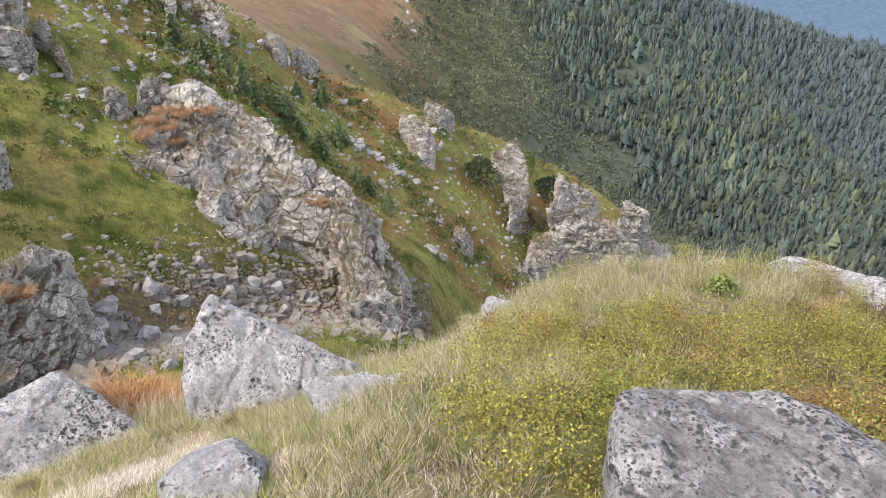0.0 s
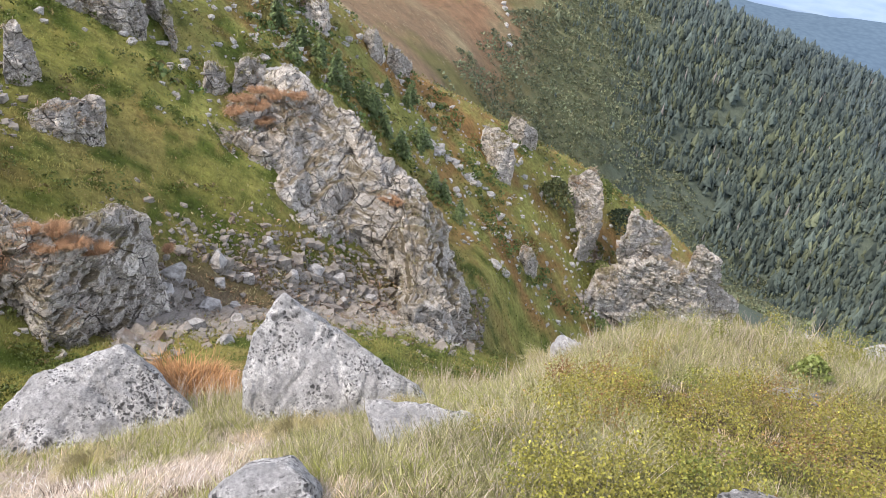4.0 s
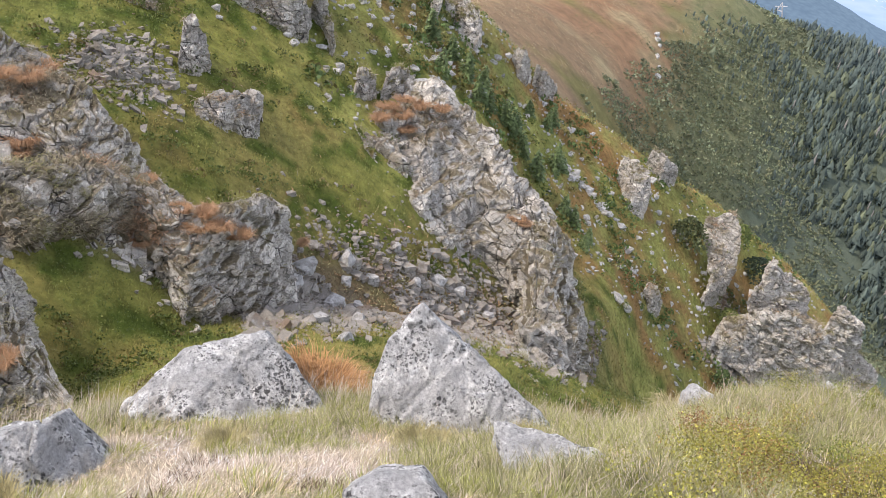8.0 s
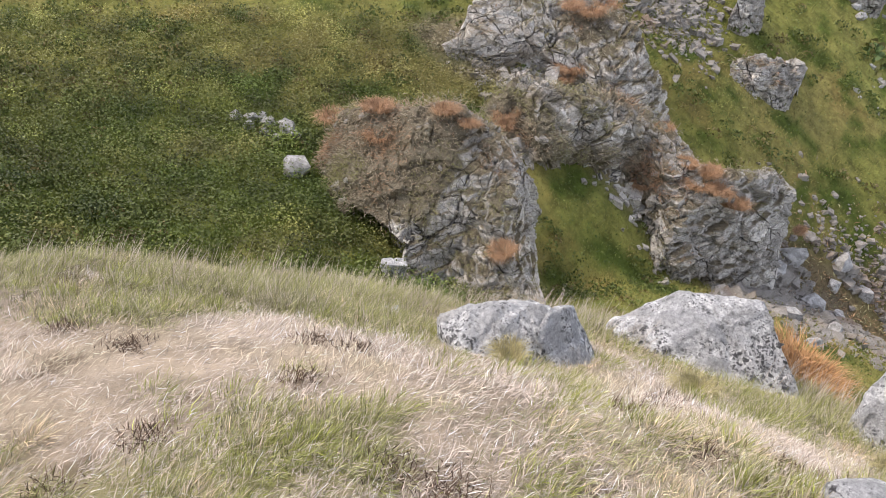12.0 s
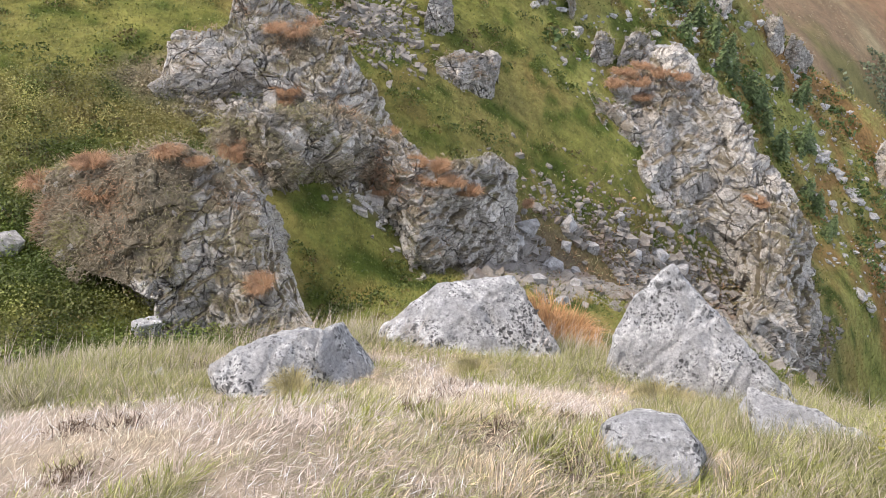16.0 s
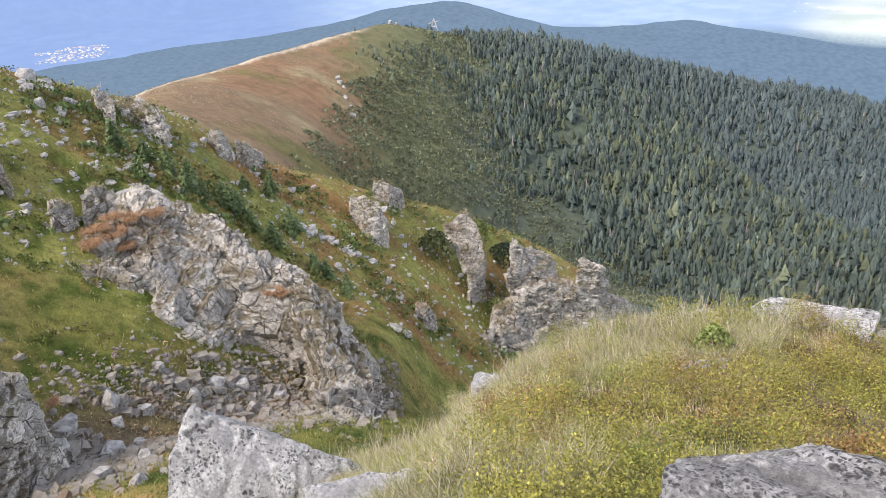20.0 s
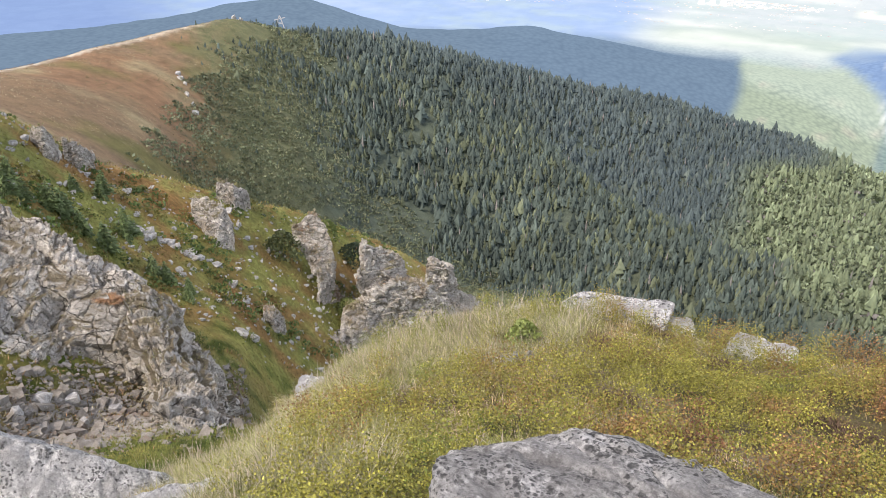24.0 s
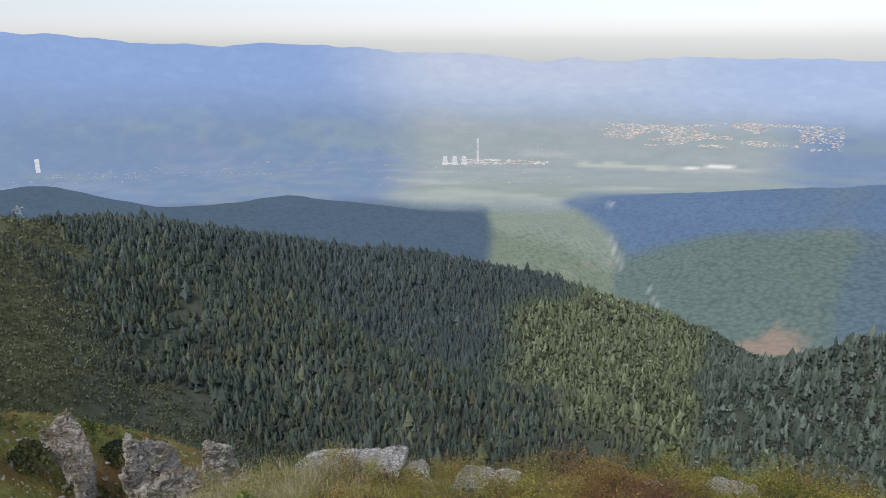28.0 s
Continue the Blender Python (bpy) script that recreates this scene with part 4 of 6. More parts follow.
LARGER = [
    ('tall dark grey fractured rock on the green slope', [(-39.81, 7.14, -5.29), (-39.04, 7.93, -4.33), (-38.07, 8.89, -4.12), (-37.23, 9.51, -4.65), (-36.63, 10.0, -5.96), (-37.03, 10.32, -7.24)], [(-38.6, 7.1, -6.7), (-37.9, 7.5, -7.1), (-37.0, 8.2, -7.5), (-36.2, 8.7, -7.8), (-35.6, 9.2, -8.2), (-35.9, 9.9, -8.4)], 1.3, 30),
    ('layered pale ledge rock below a tall rock', [(-36.48, 5.67, -6.58), (-35.86, 6.27, -6.06), (-35.68, 7.3, -6.18), (-35.55, 7.98, -6.39), (-35.68, 8.34, -7.28)], [(-35.6, 5.5, -7.35), (-35.0, 5.95, -7.65), (-34.9, 6.6, -7.9), (-34.8, 7.2, -8.0), (-34.9, 7.7, -8.1)], 0.6, 18),
    ('pale tilted block on the green slope', [(-35.59, 7.7, -7.37), (-35.1, 8.27, -7.27), (-34.86, 9.05, -7.67), (-35.04, 9.61, -7.85), (-35.27, 10.01, -8.93)], [(-34.9, 7.6, -8.3), (-34.4, 8.2, -8.75), (-34.2, 8.8, -9.0), (-34.4, 9.3, -9.1), (-34.6, 9.8, -9.3)], 0.6, 12),
    ('narrow grey rib running down the green slope', [(-37.02, 10.76, -7.9), (-36.36, 11.01, -7.97), (-35.45, 11.13, -8.98), (-34.84, 11.15, -10.05)], [(-36.6, 10.4, -8.75), (-35.9, 10.8, -9.3), (-35.0, 10.9, -9.9), (-34.4, 10.9, -10.25)], 0.5, 10),
    ('pale broken rock on the green slope', [(-34.19, 1.56, -6.11), (-33.18, 1.94, -5.75), (-32.78, 2.32, -6.35), (-32.47, 2.94, -6.67), (-32.4, 3.06, -7.11)], [(-33.6, 1.3, -6.9), (-32.6, 1.5, -7.15), (-32.2, 2.0, -7.25), (-31.9, 2.6, -7.35), (-31.8, 3.0, -7.4)], 0.6, 14),
    ('dark broken rock high on the green slope', [(-38.0, 3.36, -5.95), (-38.1, 4.06, -5.29), (-38.29, 4.8, -5.26), (-38.68, 5.56, -6.31)], [(-37.3, 3.3, -6.4), (-37.4, 4.0, -6.5), (-37.6, 4.7, -6.5), (-38.0, 5.4, -6.6)], 0.6, 10),
    ('narrow pale rock rib running down the spur', [(-42.06, 48.98, -26.56), (-40.08, 48.88, -27.99), (-38.62, 47.58, -29.75), (-38.0, 46.46, -31.22), (-37.59, 45.22, -32.66)], [(-42.5, 47.0, -27.8), (-40.8, 46.7, -28.8), (-39.0, 45.7, -29.9), (-38.0, 44.9, -31.0), (-37.3, 43.9, -32.1)], 1, 26),
    ('pointed pale grey cliff face at the end of the spur', [(-36.38, 48.77, -29.85), (-36.44, 49.15, -28.26), (-36.16, 50.34, -29.39), (-35.76, 51.28, -29.79), (-34.93, 52.77, -31.32), (-34.44, 53.07, -33.03), (-32.64, 53.72, -33.57)], [(-35.8, 47.2, -31.2), (-35.3, 48.0, -32.0), (-35.0, 49.2, -32.7), (-34.5, 50.2, -33.2), (-34.1, 51.4, -33.7), (-33.3, 51.9, -34.2), (-31.9, 52.3, -34.2)], 1.6, 40),
    ('broad broken grey rock apron under the pointed cliff', [(-35.33, 43.82, -32.97), (-34.78, 44.91, -32.46), (-34.07, 46.55, -31.63), (-33.04, 49.44, -31.48), (-31.56, 51.61, -32.95), (-30.38, 53.7, -35.15)], [(-33.9, 42.4, -33.5), (-33.2, 43.6, -34.0), (-32.8, 45.0, -34.6), (-32.2, 47.6, -36.2), (-31.0, 49.6, -37.4), (-30.2, 51.5, -38.3)], 1.8, 50),
    ('rounded pale rock step beside the cliff', [(-33.11, 53.8, -31.32), (-32.18, 54.46, -31.46), (-31.53, 55.04, -32.21), (-31.14, 56.03, -34.8), (-30.71, 57.98, -36.58), (-30.33, 59.91, -38.37)], [(-32.2, 52.6, -34.3), (-31.7, 53.0, -35.6), (-31.2, 53.5, -36.8), (-30.8, 54.5, -37.8), (-30.3, 56.5, -38.6), (-29.8, 58.5, -39.6)], 1.4, 30),
]
for k, (label, top, foot, block, blocks) in enumerate(LARGER):
    outcrop("cliff" if "cliff" in label else "rock_outcrop", top, foot, label, 70 + k, 150, 90, 0.25 * block, block, 0.24 * block, (0.3 if " rib " in label else 1.2) * block, 1.0 * block, sink=4.0, blocks=blocks, grass=-0.6)


# ---- forest: one mass of spruces ----
def conifers(name, x, y, h, tiers, label, tone, slim=(0.2, 0.31), sides=6):
    """Spruces with ragged drooping tiers round a leaning axis."""
    n = len(x)
    z = ground_z(x, y) - 0.3
    r = np.random.default_rng(91)
    base = r.uniform(*slim, n) * h
    V, F, C = [], [], []
    off = 0
    lean = r.normal(0, 0.02, (n, 2)) * h[:, None]
    for k in range(tiers):
        lo, hi = k / tiers * 0.86 + 0.03, min((k + 1.75) / tiers, 1.0)
        rad = base * np.minimum(1.15 * (1 - lo) ** 0.75, 0.6 + lo * 1.6)
        ang = np.arange(sides) / sides * 2 * np.pi
        wob = np.where(np.arange(sides) % 2 == 0, 1.25, 0.55)[None] * r.uniform(0.6, 1.35, (n, sides))
        a = ang[None] + r.uniform(0, 6.28, (n, 1))
        ring = np.stack([(x + lean[:, 0] * lo)[:, None] + np.cos(a) * rad[:, None] * wob, (y + lean[:, 1] * lo)[:, None] + np.sin(a) * rad[:, None] * wob, (z + lo * h)[:, None] - 0.05 * h[:, None] * wob], -1)
        tip = np.stack([x + lean[:, 0] * hi, y + lean[:, 1] * hi, z + hi * h], -1)
        v = np.concatenate([ring, tip[:, None]], 1)
        V.append(v.reshape(-1, 3))
        i = np.arange(sides)
        f = np.stack([i, (i + 1) % sides, np.full(sides, sides)], -1)
        F.append((f[None] + (np.arange(n) * (sides + 1))[:, None, None]).reshape(-1, 3) + off)
        off += n * (sides + 1)
        C.append(np.repeat(tone, sides + 1, 0) * r.uniform(0.85, 1.15, (n * (sides + 1), 1)))
    me = quick_mesh(name, np.concatenate(V), np.concatenate(F), needle_mat, np.concatenate(C), True)
    return tagged(new(name, me), label, "trees", kind="stuff")


def scatter(az0, az1, r0, r1, n, keep):
    az = np.radians(rng.uniform(az0, az1, n))
    r = np.sqrt(rng.uniform(r0**2, r1**2, n))
    x, y = -np.sin(az) * r, np.cos(az) * r
    k = keep(x, y, r, np.degrees(az))
    return x[k], y[k]


def up_slope(x, y, r, az):
    """Share of the way from the foot of the far slope to its crest."""
    foot, _ = line_at(FARFOOT, az)
    top, _ = line_at(RIDGE, az)
    return (r - foot) / (top - foot)


def wood_edge(frac):
    return np.interp(frac, [0, 0.12, 0.27, 0.42, 0.62, 0.8, 1.0], [27, 34, 38.5, 40.5, 42.2, 43.4, 42.0])


def in_wood(x, y, r, az):
    frac = up_slope(x, y, r, az)
    edge = wood_edge(frac) + 2.2 * fbm2(x, y, 55, 3, 31) + 6.5 * rng.random(len(x)) ** 5 - 3.5 * rng.random(len(x)) ** 2
    thin = fbm2(x, y, 70, 3, 33) + 0.35 * rng.random(len(x)) > 0.62 - 0.3 * step(9, 1, edge - az)
    return (az < edge) & ~thin & (frac < 1.08) & (frac > -0.12)


def sunlit_share(x, y):
    """Where the spur's low end is painted sunlit: paler green, more broadleaf crowns."""
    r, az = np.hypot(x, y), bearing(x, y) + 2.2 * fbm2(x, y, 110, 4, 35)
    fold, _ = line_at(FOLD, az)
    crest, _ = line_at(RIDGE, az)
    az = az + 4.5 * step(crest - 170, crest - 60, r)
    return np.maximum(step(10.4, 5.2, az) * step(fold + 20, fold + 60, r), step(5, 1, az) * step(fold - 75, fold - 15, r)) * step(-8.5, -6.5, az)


def spruce_tone(x, y, q):
    n = len(x)
    patch = fbm2(x, y, 45, 4, 36)[:, None]
    t = np.where(q.random((n, 1)) < 0.22, [[0.132, 0.155, 0.098]], [[0.092, 0.12, 0.102]]) * np.exp(q.normal(0, 0.2, (n, 1)) + 0.3 * patch)
    # sunlight on the spur's end put into the tone as lighter green
    b = sunlit_share(x, y)[:, None]
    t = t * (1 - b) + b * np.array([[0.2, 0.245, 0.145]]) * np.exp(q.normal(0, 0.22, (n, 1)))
    # haze painted in: spruces beyond the ravine and far off turn bluer
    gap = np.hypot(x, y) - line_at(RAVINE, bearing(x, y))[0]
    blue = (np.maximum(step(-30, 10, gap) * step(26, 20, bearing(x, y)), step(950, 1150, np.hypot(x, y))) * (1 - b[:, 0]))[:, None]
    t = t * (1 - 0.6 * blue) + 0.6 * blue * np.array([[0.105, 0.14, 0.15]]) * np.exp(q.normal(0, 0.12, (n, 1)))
    east = step(-6.2, -7.8, bearing(x, y))[:, None]
    t = t * (1 - east) + east * np.array([[0.14, 0.18, 0.145]]) * np.exp(q.normal(0, 0.25, (n, 1)))
    grey = q.random(n) < 0.02
    t[grey] = (0.24, 0.23, 0.21)
    return t, grey


_q = np.random.default_rng(92)
_x, _y = scatter(-26, 50, 600, 1530, 62000, in_wood)
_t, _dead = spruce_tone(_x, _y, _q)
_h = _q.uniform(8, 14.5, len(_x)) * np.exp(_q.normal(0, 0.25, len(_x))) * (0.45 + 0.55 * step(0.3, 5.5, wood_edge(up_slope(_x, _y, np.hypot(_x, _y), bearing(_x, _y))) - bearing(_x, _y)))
_leafy = (_q.random(len(_x)) < 0.75 * sunlit_share(_x, _y)) | (_q.random(len(_x)) < 0.55 * step(-6.5, -8.5, bearing(_x, _y)))
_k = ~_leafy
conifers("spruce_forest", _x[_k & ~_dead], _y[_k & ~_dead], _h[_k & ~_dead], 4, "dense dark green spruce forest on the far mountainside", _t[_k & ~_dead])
conifers("dead_spruces", _x[_k & _dead], _y[_k & _dead], _h[_k & _dead], 3, "bare grey dead spruces among the green forest", _t[_k & _dead], (0.07, 0.12))
_lx, _ly, _lt, _lh = _x[_leafy], _y[_leafy], _t[_leafy], _h[_leafy]


def clumps(name, x, y, size, tone, label, leaves=14, cat="shrubs", leaf=(0.25, 0.5)):
    """Low rounded bushes, each a dome of small upright leaf shards."""
    n = len(x)
    r = np.random.default_rng(17)
    z = ground_z(x, y)
    th, u = r.uniform(0, 6.28, (n, leaves)), r.uniform(0.05, 1, (n, leaves))
    rad = np.sqrt(1 - u**2) * r.uniform(0.75, 1.1, (n, leaves))
    c = np.stack([x[:, None] + np.cos(th) * rad * size[:, None], y[:, None] + np.sin(th) * rad * size[:, None], z[:, None] + u * size[:, None] * 0.8], -1).reshape(-1, 3)
    s = np.repeat(size, leaves)[:, None] * r.uniform(*leaf, (n * leaves, 1))
    a, b = r.normal(size=(n * leaves, 3)), r.normal(size=(n * leaves, 3))
    a[:, 2] = np.abs(a[:, 2]) + 0.4
    a /= np.linalg.norm(a, axis=1, keepdims=True)
    b = np.cross(a, b)
    b /= np.linalg.norm(b, axis=1, keepdims=True)
    V = np.stack([c - b * s * 0.5, c - a * s * 0.5, c + b * s * 0.5, c + a * s * 0.7], 1).reshape(-1, 3)
    F = np.arange(len(V)).reshape(-1, 4)
    C = np.repeat(np.repeat(tone, leaves, 0) * r.uniform(0.6, 1.4, (n * leaves, 1)), 4, 0)
    return tagged(new(name, quick_mesh(name, V, F, leaf_mat, C)), label, cat, kind="stuff")


def in_scrub(x, y, r, az):
    frac = np.clip(up_slope(x, y, r, az), 0, 1)
    edge = np.interp(frac, [0, 0.4, 0.6, 0.85, 1], [53, 51, 49.5, 46.5, 44.5]) + 2.5 * fbm2(x, y, 50, 3, 43)
    return (fbm2(x, y, 22, 4, 41) > -0.42 + 0.5 * step(edge - 4, edge, az)) & (az < edge)


clumps("broadleaf_wood", _lx, _ly, _lh * 0.42, _lt * 0.95, "broadleaf wood, light green where sunlight is painted on the spur", 13, "trees", leaf=(0.4, 0.8))
_x, _y = scatter(18, 55, 430, 1060, 42000, in_scrub)
_w = wood_edge(up_slope(_x, _y, np.hypot(_x, _y), bearing(_x, _y))) - bearing(_x, _y)
_k = _w < 5
_x, _y, _w = _x[_k], _y[_k], _w[_k]
_t = np.where(rng.random(len(_x))[:, None] < 0.35, [[0.19, 0.2, 0.11]], [[0.145, 0.172, 0.10]]) * rng.uniform(0.75, 1.3, (len(_x), 1)) * np.exp(0.5 * fbm2(_x, _y, 30, 3, 44))[:, None]
clumps("dwarf_pine_scrub", _x, _y, rng.uniform(1.0, 3.4, len(_x)), _t, "dark green dwarf pine scrub below the brown meadow", 7, leaf=(0.4, 0.75))

_x, _y = scatter(44, 66, 300, 1080, 15000, lambda x, y, r, az: (r < line_at(RIDGE, az)[0] * 1.03) & (fbm2(x, y, 50, 3, 45) > -0.2))
_q = fbm2(_x, _y, 45, 3, 46)[:, None]
_t = np.where(_q > 0.1, [[0.40, 0.33, 0.2]], np.where(_q < -0.15, [[0.18, 0.175, 0.08]], [[0.255, 0.175, 0.105]])) * rng.uniform(0.75, 1.25, (len(_x), 1))
clumps("hill_tussocks", _x, _y, rng.uniform(0.5, 1.3, len(_x)), _t, "brown and straw tussocks on the far hill meadow", 7, "grass")


# ---- grass of the near ground ----
SLAB = [(-0.68, 1.46), (-0.72, 1.6), (-0.61, 1.84), (-0.27, 2.05), (-0.05, 2.04), (0.19, 1.95), (0.5, 1.2), (-0.3, 1.0)]


def keep_clear(x, y):
    """True off the big slab and the boulders."""
    inside = np.ones(np.shape(x), bool)
    for (ax, ay), (bx, by) in zip(SLAB, SLAB[1:] + SLAB[:1]):
        inside &= (bx - ax) * (y - ay) - (by - ay) * (x - ax) < -0.03 * math.hypot(bx - ax, by - ay)
    ok = ~inside
    for cx, cy, rad in ((-3.2, 1.7, 0.3), (-3.68, 0.6, 0.36), (-1.68, 0.76, 0.11), (-3.12, -0.62, 0.16), (-3.14, -0.2, 0.12)):
        ok &= np.hypot(x - cx, y - cy) > rad
    return ok


def blades(name, x, y, length, lean, heading, tone, width, label, curl=0.6, cat="grass", z=None):
    """Grass blades from arrays: each a bent, tapering strip."""
    n = len(x)
    r = np.random.default_rng(len(name))
    base = np.stack([x, y, ground_z(x, y) - 0.01 if z is None else z], -1)
    d = np.stack([np.cos(heading), np.sin(heading), 0 * x], -1)
    up = np.array([[0, 0, 1.0]])
    L = length[:, None]
    p1 = base + L * 0.5 * (np.cos(lean)[:, None] * up + np.sin(lean)[:, None] * d)
    l2 = np.minimum(lean + curl * r.uniform(0.4, 1.4, n), 2.0 if z is None else 3.0)
    p2 = p1 + L * 0.5 * (np.cos(l2)[:, None] * up + np.sin(l2)[:, None] * d)
    if z is None:
        p2[:, 2] = np.maximum(p2[:, 2], ground_z(p2[:, 0], p2[:, 1]) + 0.004)
    w = np.cross(d, up) + r.normal(0, 0.4, (n, 3))
    w = w / np.linalg.norm(w, axis=1, keepdims=True) * width[:, None]
    p1 = p1 * 0.85 + base * 0.15
    V = np.stack([base, p1 + w * 1.15, p1 - w * 1.15, p2], 1).reshape(-1, 3)
    f = np.array([[0, 1, 2], [2, 1, 3]])
    F = (f[None] + (np.arange(n) * 4)[:, None, None]).reshape(-1, 3)
    # contrast within tufts put into the colour: darker root, lighter tip
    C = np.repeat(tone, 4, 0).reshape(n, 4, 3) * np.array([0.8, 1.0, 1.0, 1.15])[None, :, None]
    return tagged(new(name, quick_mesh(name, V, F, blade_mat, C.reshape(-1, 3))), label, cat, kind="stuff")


def near_points(az0, az1, r0, r1, n):
    az, r = np.radians(rng.uniform(az0, az1, n)), np.sqrt(rng.uniform(r0**2, r1**2, n))
    return -np.sin(az) * r, np.cos(az) * r


STRAW = np.array([[0.56, 0.475, 0.385]])
GREEN = np.array([[0.235, 0.25, 0.072]])
BOULDERS = ((-3.15, 1.68, 0.34), (-2.72, 1.95, 0.2), (-3.6, 0.62, 0.42), (-1.68, 0.76, 0.13), (-3.05, -0.62, 0.22), (-3.08, -0.2, 0.17))


def lushness(x, y):
    """Where green grass takes over from the bleached straw."""
    return fbm2(x, y, 0.75, 4, 53) + 0.35 * step(2.9, 4.0, np.hypot(x, y)) + 0.3 * step(1.25, 0.8, np.hypot(x, y)) - 0.1 * step(95, 125, bearing(x, y)) * step(3.2, 2.6, np.hypot(x, y)) + 0.06


# bleached dead straw lying in swirls
_ra2, _rr3 = np.radians(rng.uniform(18, 168, 320000)), rng.uniform(0.6, 5.0, 320000)
_x, _y = -np.sin(_ra2) * _rr3, np.cos(_ra2) * _rr3
_l = lushness(_x, _y)
_k = keep_clear(_x, _y) & (bearing(_x, _y) > 24 + 14 * rng.random(len(_x))) & (_l < 0.12 + 0.25 * rng.random(len(_x)))
_x, _y, _l = _x[_k], _y[_k], _l[_k]
_flow = 2.2 + 2.6 * fbm2(_x, _y, 0.6, 3, 51) + rng.normal(0, 1.0, len(_x))
_g = step(-0.1, 0.35, fbm2(_x, _y, 0.35, 3, 52))[:, None]
_t = (STRAW * (1 - 0.5 * _g) + np.array([[0.47, 0.39, 0.22]]) * 0.5 * _g) * np.exp(rng.normal(-0.05, 0.4, (len(_x), 1)))
blades("straw_grass", _x, _y, rng.uniform(0.025, 0.08, len(_x)), rng.uniform(0.9, 1.57, len(_x)), _flow, np.minimum(_t, 0.8), rng.uniform(0.0008, 0.0016, len(_x)), "pale bleached straw grass lying flat on the slope", 0.35)


def tussocks(name, cx, cy, per, spread, size, tone, label, lean0=0.1, lean1=0.8):
    n = len(cx)
    x = (cx[:, None] + rng.normal(0, 1, (n, per)) * spread[:, None]).ravel()
    y = (cy[:, None] + rng.normal(0, 1, (n, per)) * spread[:, None]).ravel()
    out = np.arctan2(y - np.repeat(cy, per), x - np.repeat(cx, per))
    wind = 2.4 + 0.9 * fbm2(x, y, 1.5, 2, 57)
    h = np.arctan2(np.sin(out) + 1.1 * np.sin(wind), np.cos(out) + 1.1 * np.cos(wind)) + rng.normal(0, 0.3, len(x))
    t = np.repeat(tone, per, 0) * np.exp(rng.normal(-0.05, 0.38, (len(x), 1)))
    dry = rng.random(len(x)) < 0.18
    t[dry] = STRAW * rng.uniform(0.7, 1.15, (int(dry.sum()), 1))
    return blades(name, x, y, np.repeat(size, per) * rng.uniform(0.55, 1.2, len(x)), rng.uniform(lean0, lean1, len(x)), h, t, rng.uniform(0.0006, 0.0013, len(x)), label, 0.85)


# green tussocks in patches
_x, _y = near_points(16, 168, 0.7, 5.3, 25000)
_l = lushness(_x, _y) + rng.normal(0, 0.07, len(_x))
_k = keep_clear(_x, _y) & (_l > 0.1) & (bearing(_x, _y) > 30 - 14 * step(3.4, 4.4, np.hypot(_x, _y)))
_x, _y, _l = _x[_k], _y[_k], _l[_k]
_q = fbm2(_x, _y, 0.4, 3, 55)[:, None]
_t = GREEN * (1 - 0.35 * rng.random((len(_x), 1))) * (1 - 0.35 * step(0.0, 0.4, _q)) + STRAW * 0.3 * rng.random((len(_x), 1))
tussocks("grass", _x, _y, 20, rng.uniform(0.012, 0.04, len(_x)), (0.05 + 0.07 * step(0.1, 0.5, _l)) * rng.uniform(0.6, 1.5, len(_x)), _t, "yellow-green mountain grass in loose tussocks", 0.05, 0.9)
# thick tussocks standing alone and round the boulders
_bx, _by = near_points(36, 165, 0.9, 4.4, 760)
_k = lushness(_bx, _by) + rng.normal(0, 0.12, len(_bx)) > -0.02
_bx, _by = _bx[_k], _by[_k]
for _cx, _cy, _rad in BOULDERS:
    _a = np.arctan2(-_cy, -_cx) + rng.uniform(-1.7, 1.7, 12)
    _d = _rad * rng.uniform(0.95, 1.35, 12) + 0.02
    _bx, _by = np.append(_bx, _cx + np.cos(_a) * _d), np.append(_by, _cy + np.sin(_a) * _d)
_k = keep_clear(_bx, _by)
_bx, _by = _bx[_k], _by[_k]
tussocks("grass", _bx, _by, 150, rng.uniform(0.03, 0.065, len(_bx)), rng.uniform(0.05, 0.12, len(_bx)), np.where(rng.random((len(_bx), 1)) < 0.78, GREEN * [[1.05, 1.05, 0.9]], STRAW * [[0.95, 0.9, 0.72]]) * rng.uniform(0.85, 1.15, (len(_bx), 1)), "dense yellow-green grass tussocks beside lichened boulders", 0.05, 1.1)
# dark dead roots showing between the tussocks
_rx, _ry = near_points(40, 165, 1.2, 4.2, 60)
_k = keep_clear(_rx, _ry)
_rx, _ry = _rx[_k], _ry[_k]
_nr = len(_rx)
_x = (_rx[:, None] + rng.normal(0, 0.045, (_nr, 240))).ravel()
_y = (_ry[:, None] + rng.normal(0, 0.045, (_nr, 240))).ravel()
blades("dead_grass", _x, _y, rng.uniform(0.03, 0.075, len(_x)), rng.uniform(0.2, 1.5, len(_x)), rng.uniform(0, 6.28, len(_x)), np.array([[0.105, 0.07, 0.045]]) * rng.uniform(0.5, 1.6, (len(_x), 1)), rng.uniform(0.001, 0.0022, len(_x)), "dark brown dead grass roots between the tussocks", 0.5)
# seed stalks along the rim
_az = rng.uniform(10, 140, 2600)
_rr2 = line_at(RIM, _az)[0] * rng.uniform(0.85, 1.02, len(_az))
_x, _y = -np.sin(np.radians(_az)) * _rr2, np.cos(np.radians(_az)) * _rr2
_k = keep_clear(_x, _y)
_x, _y = _x[_k], _y[_k]
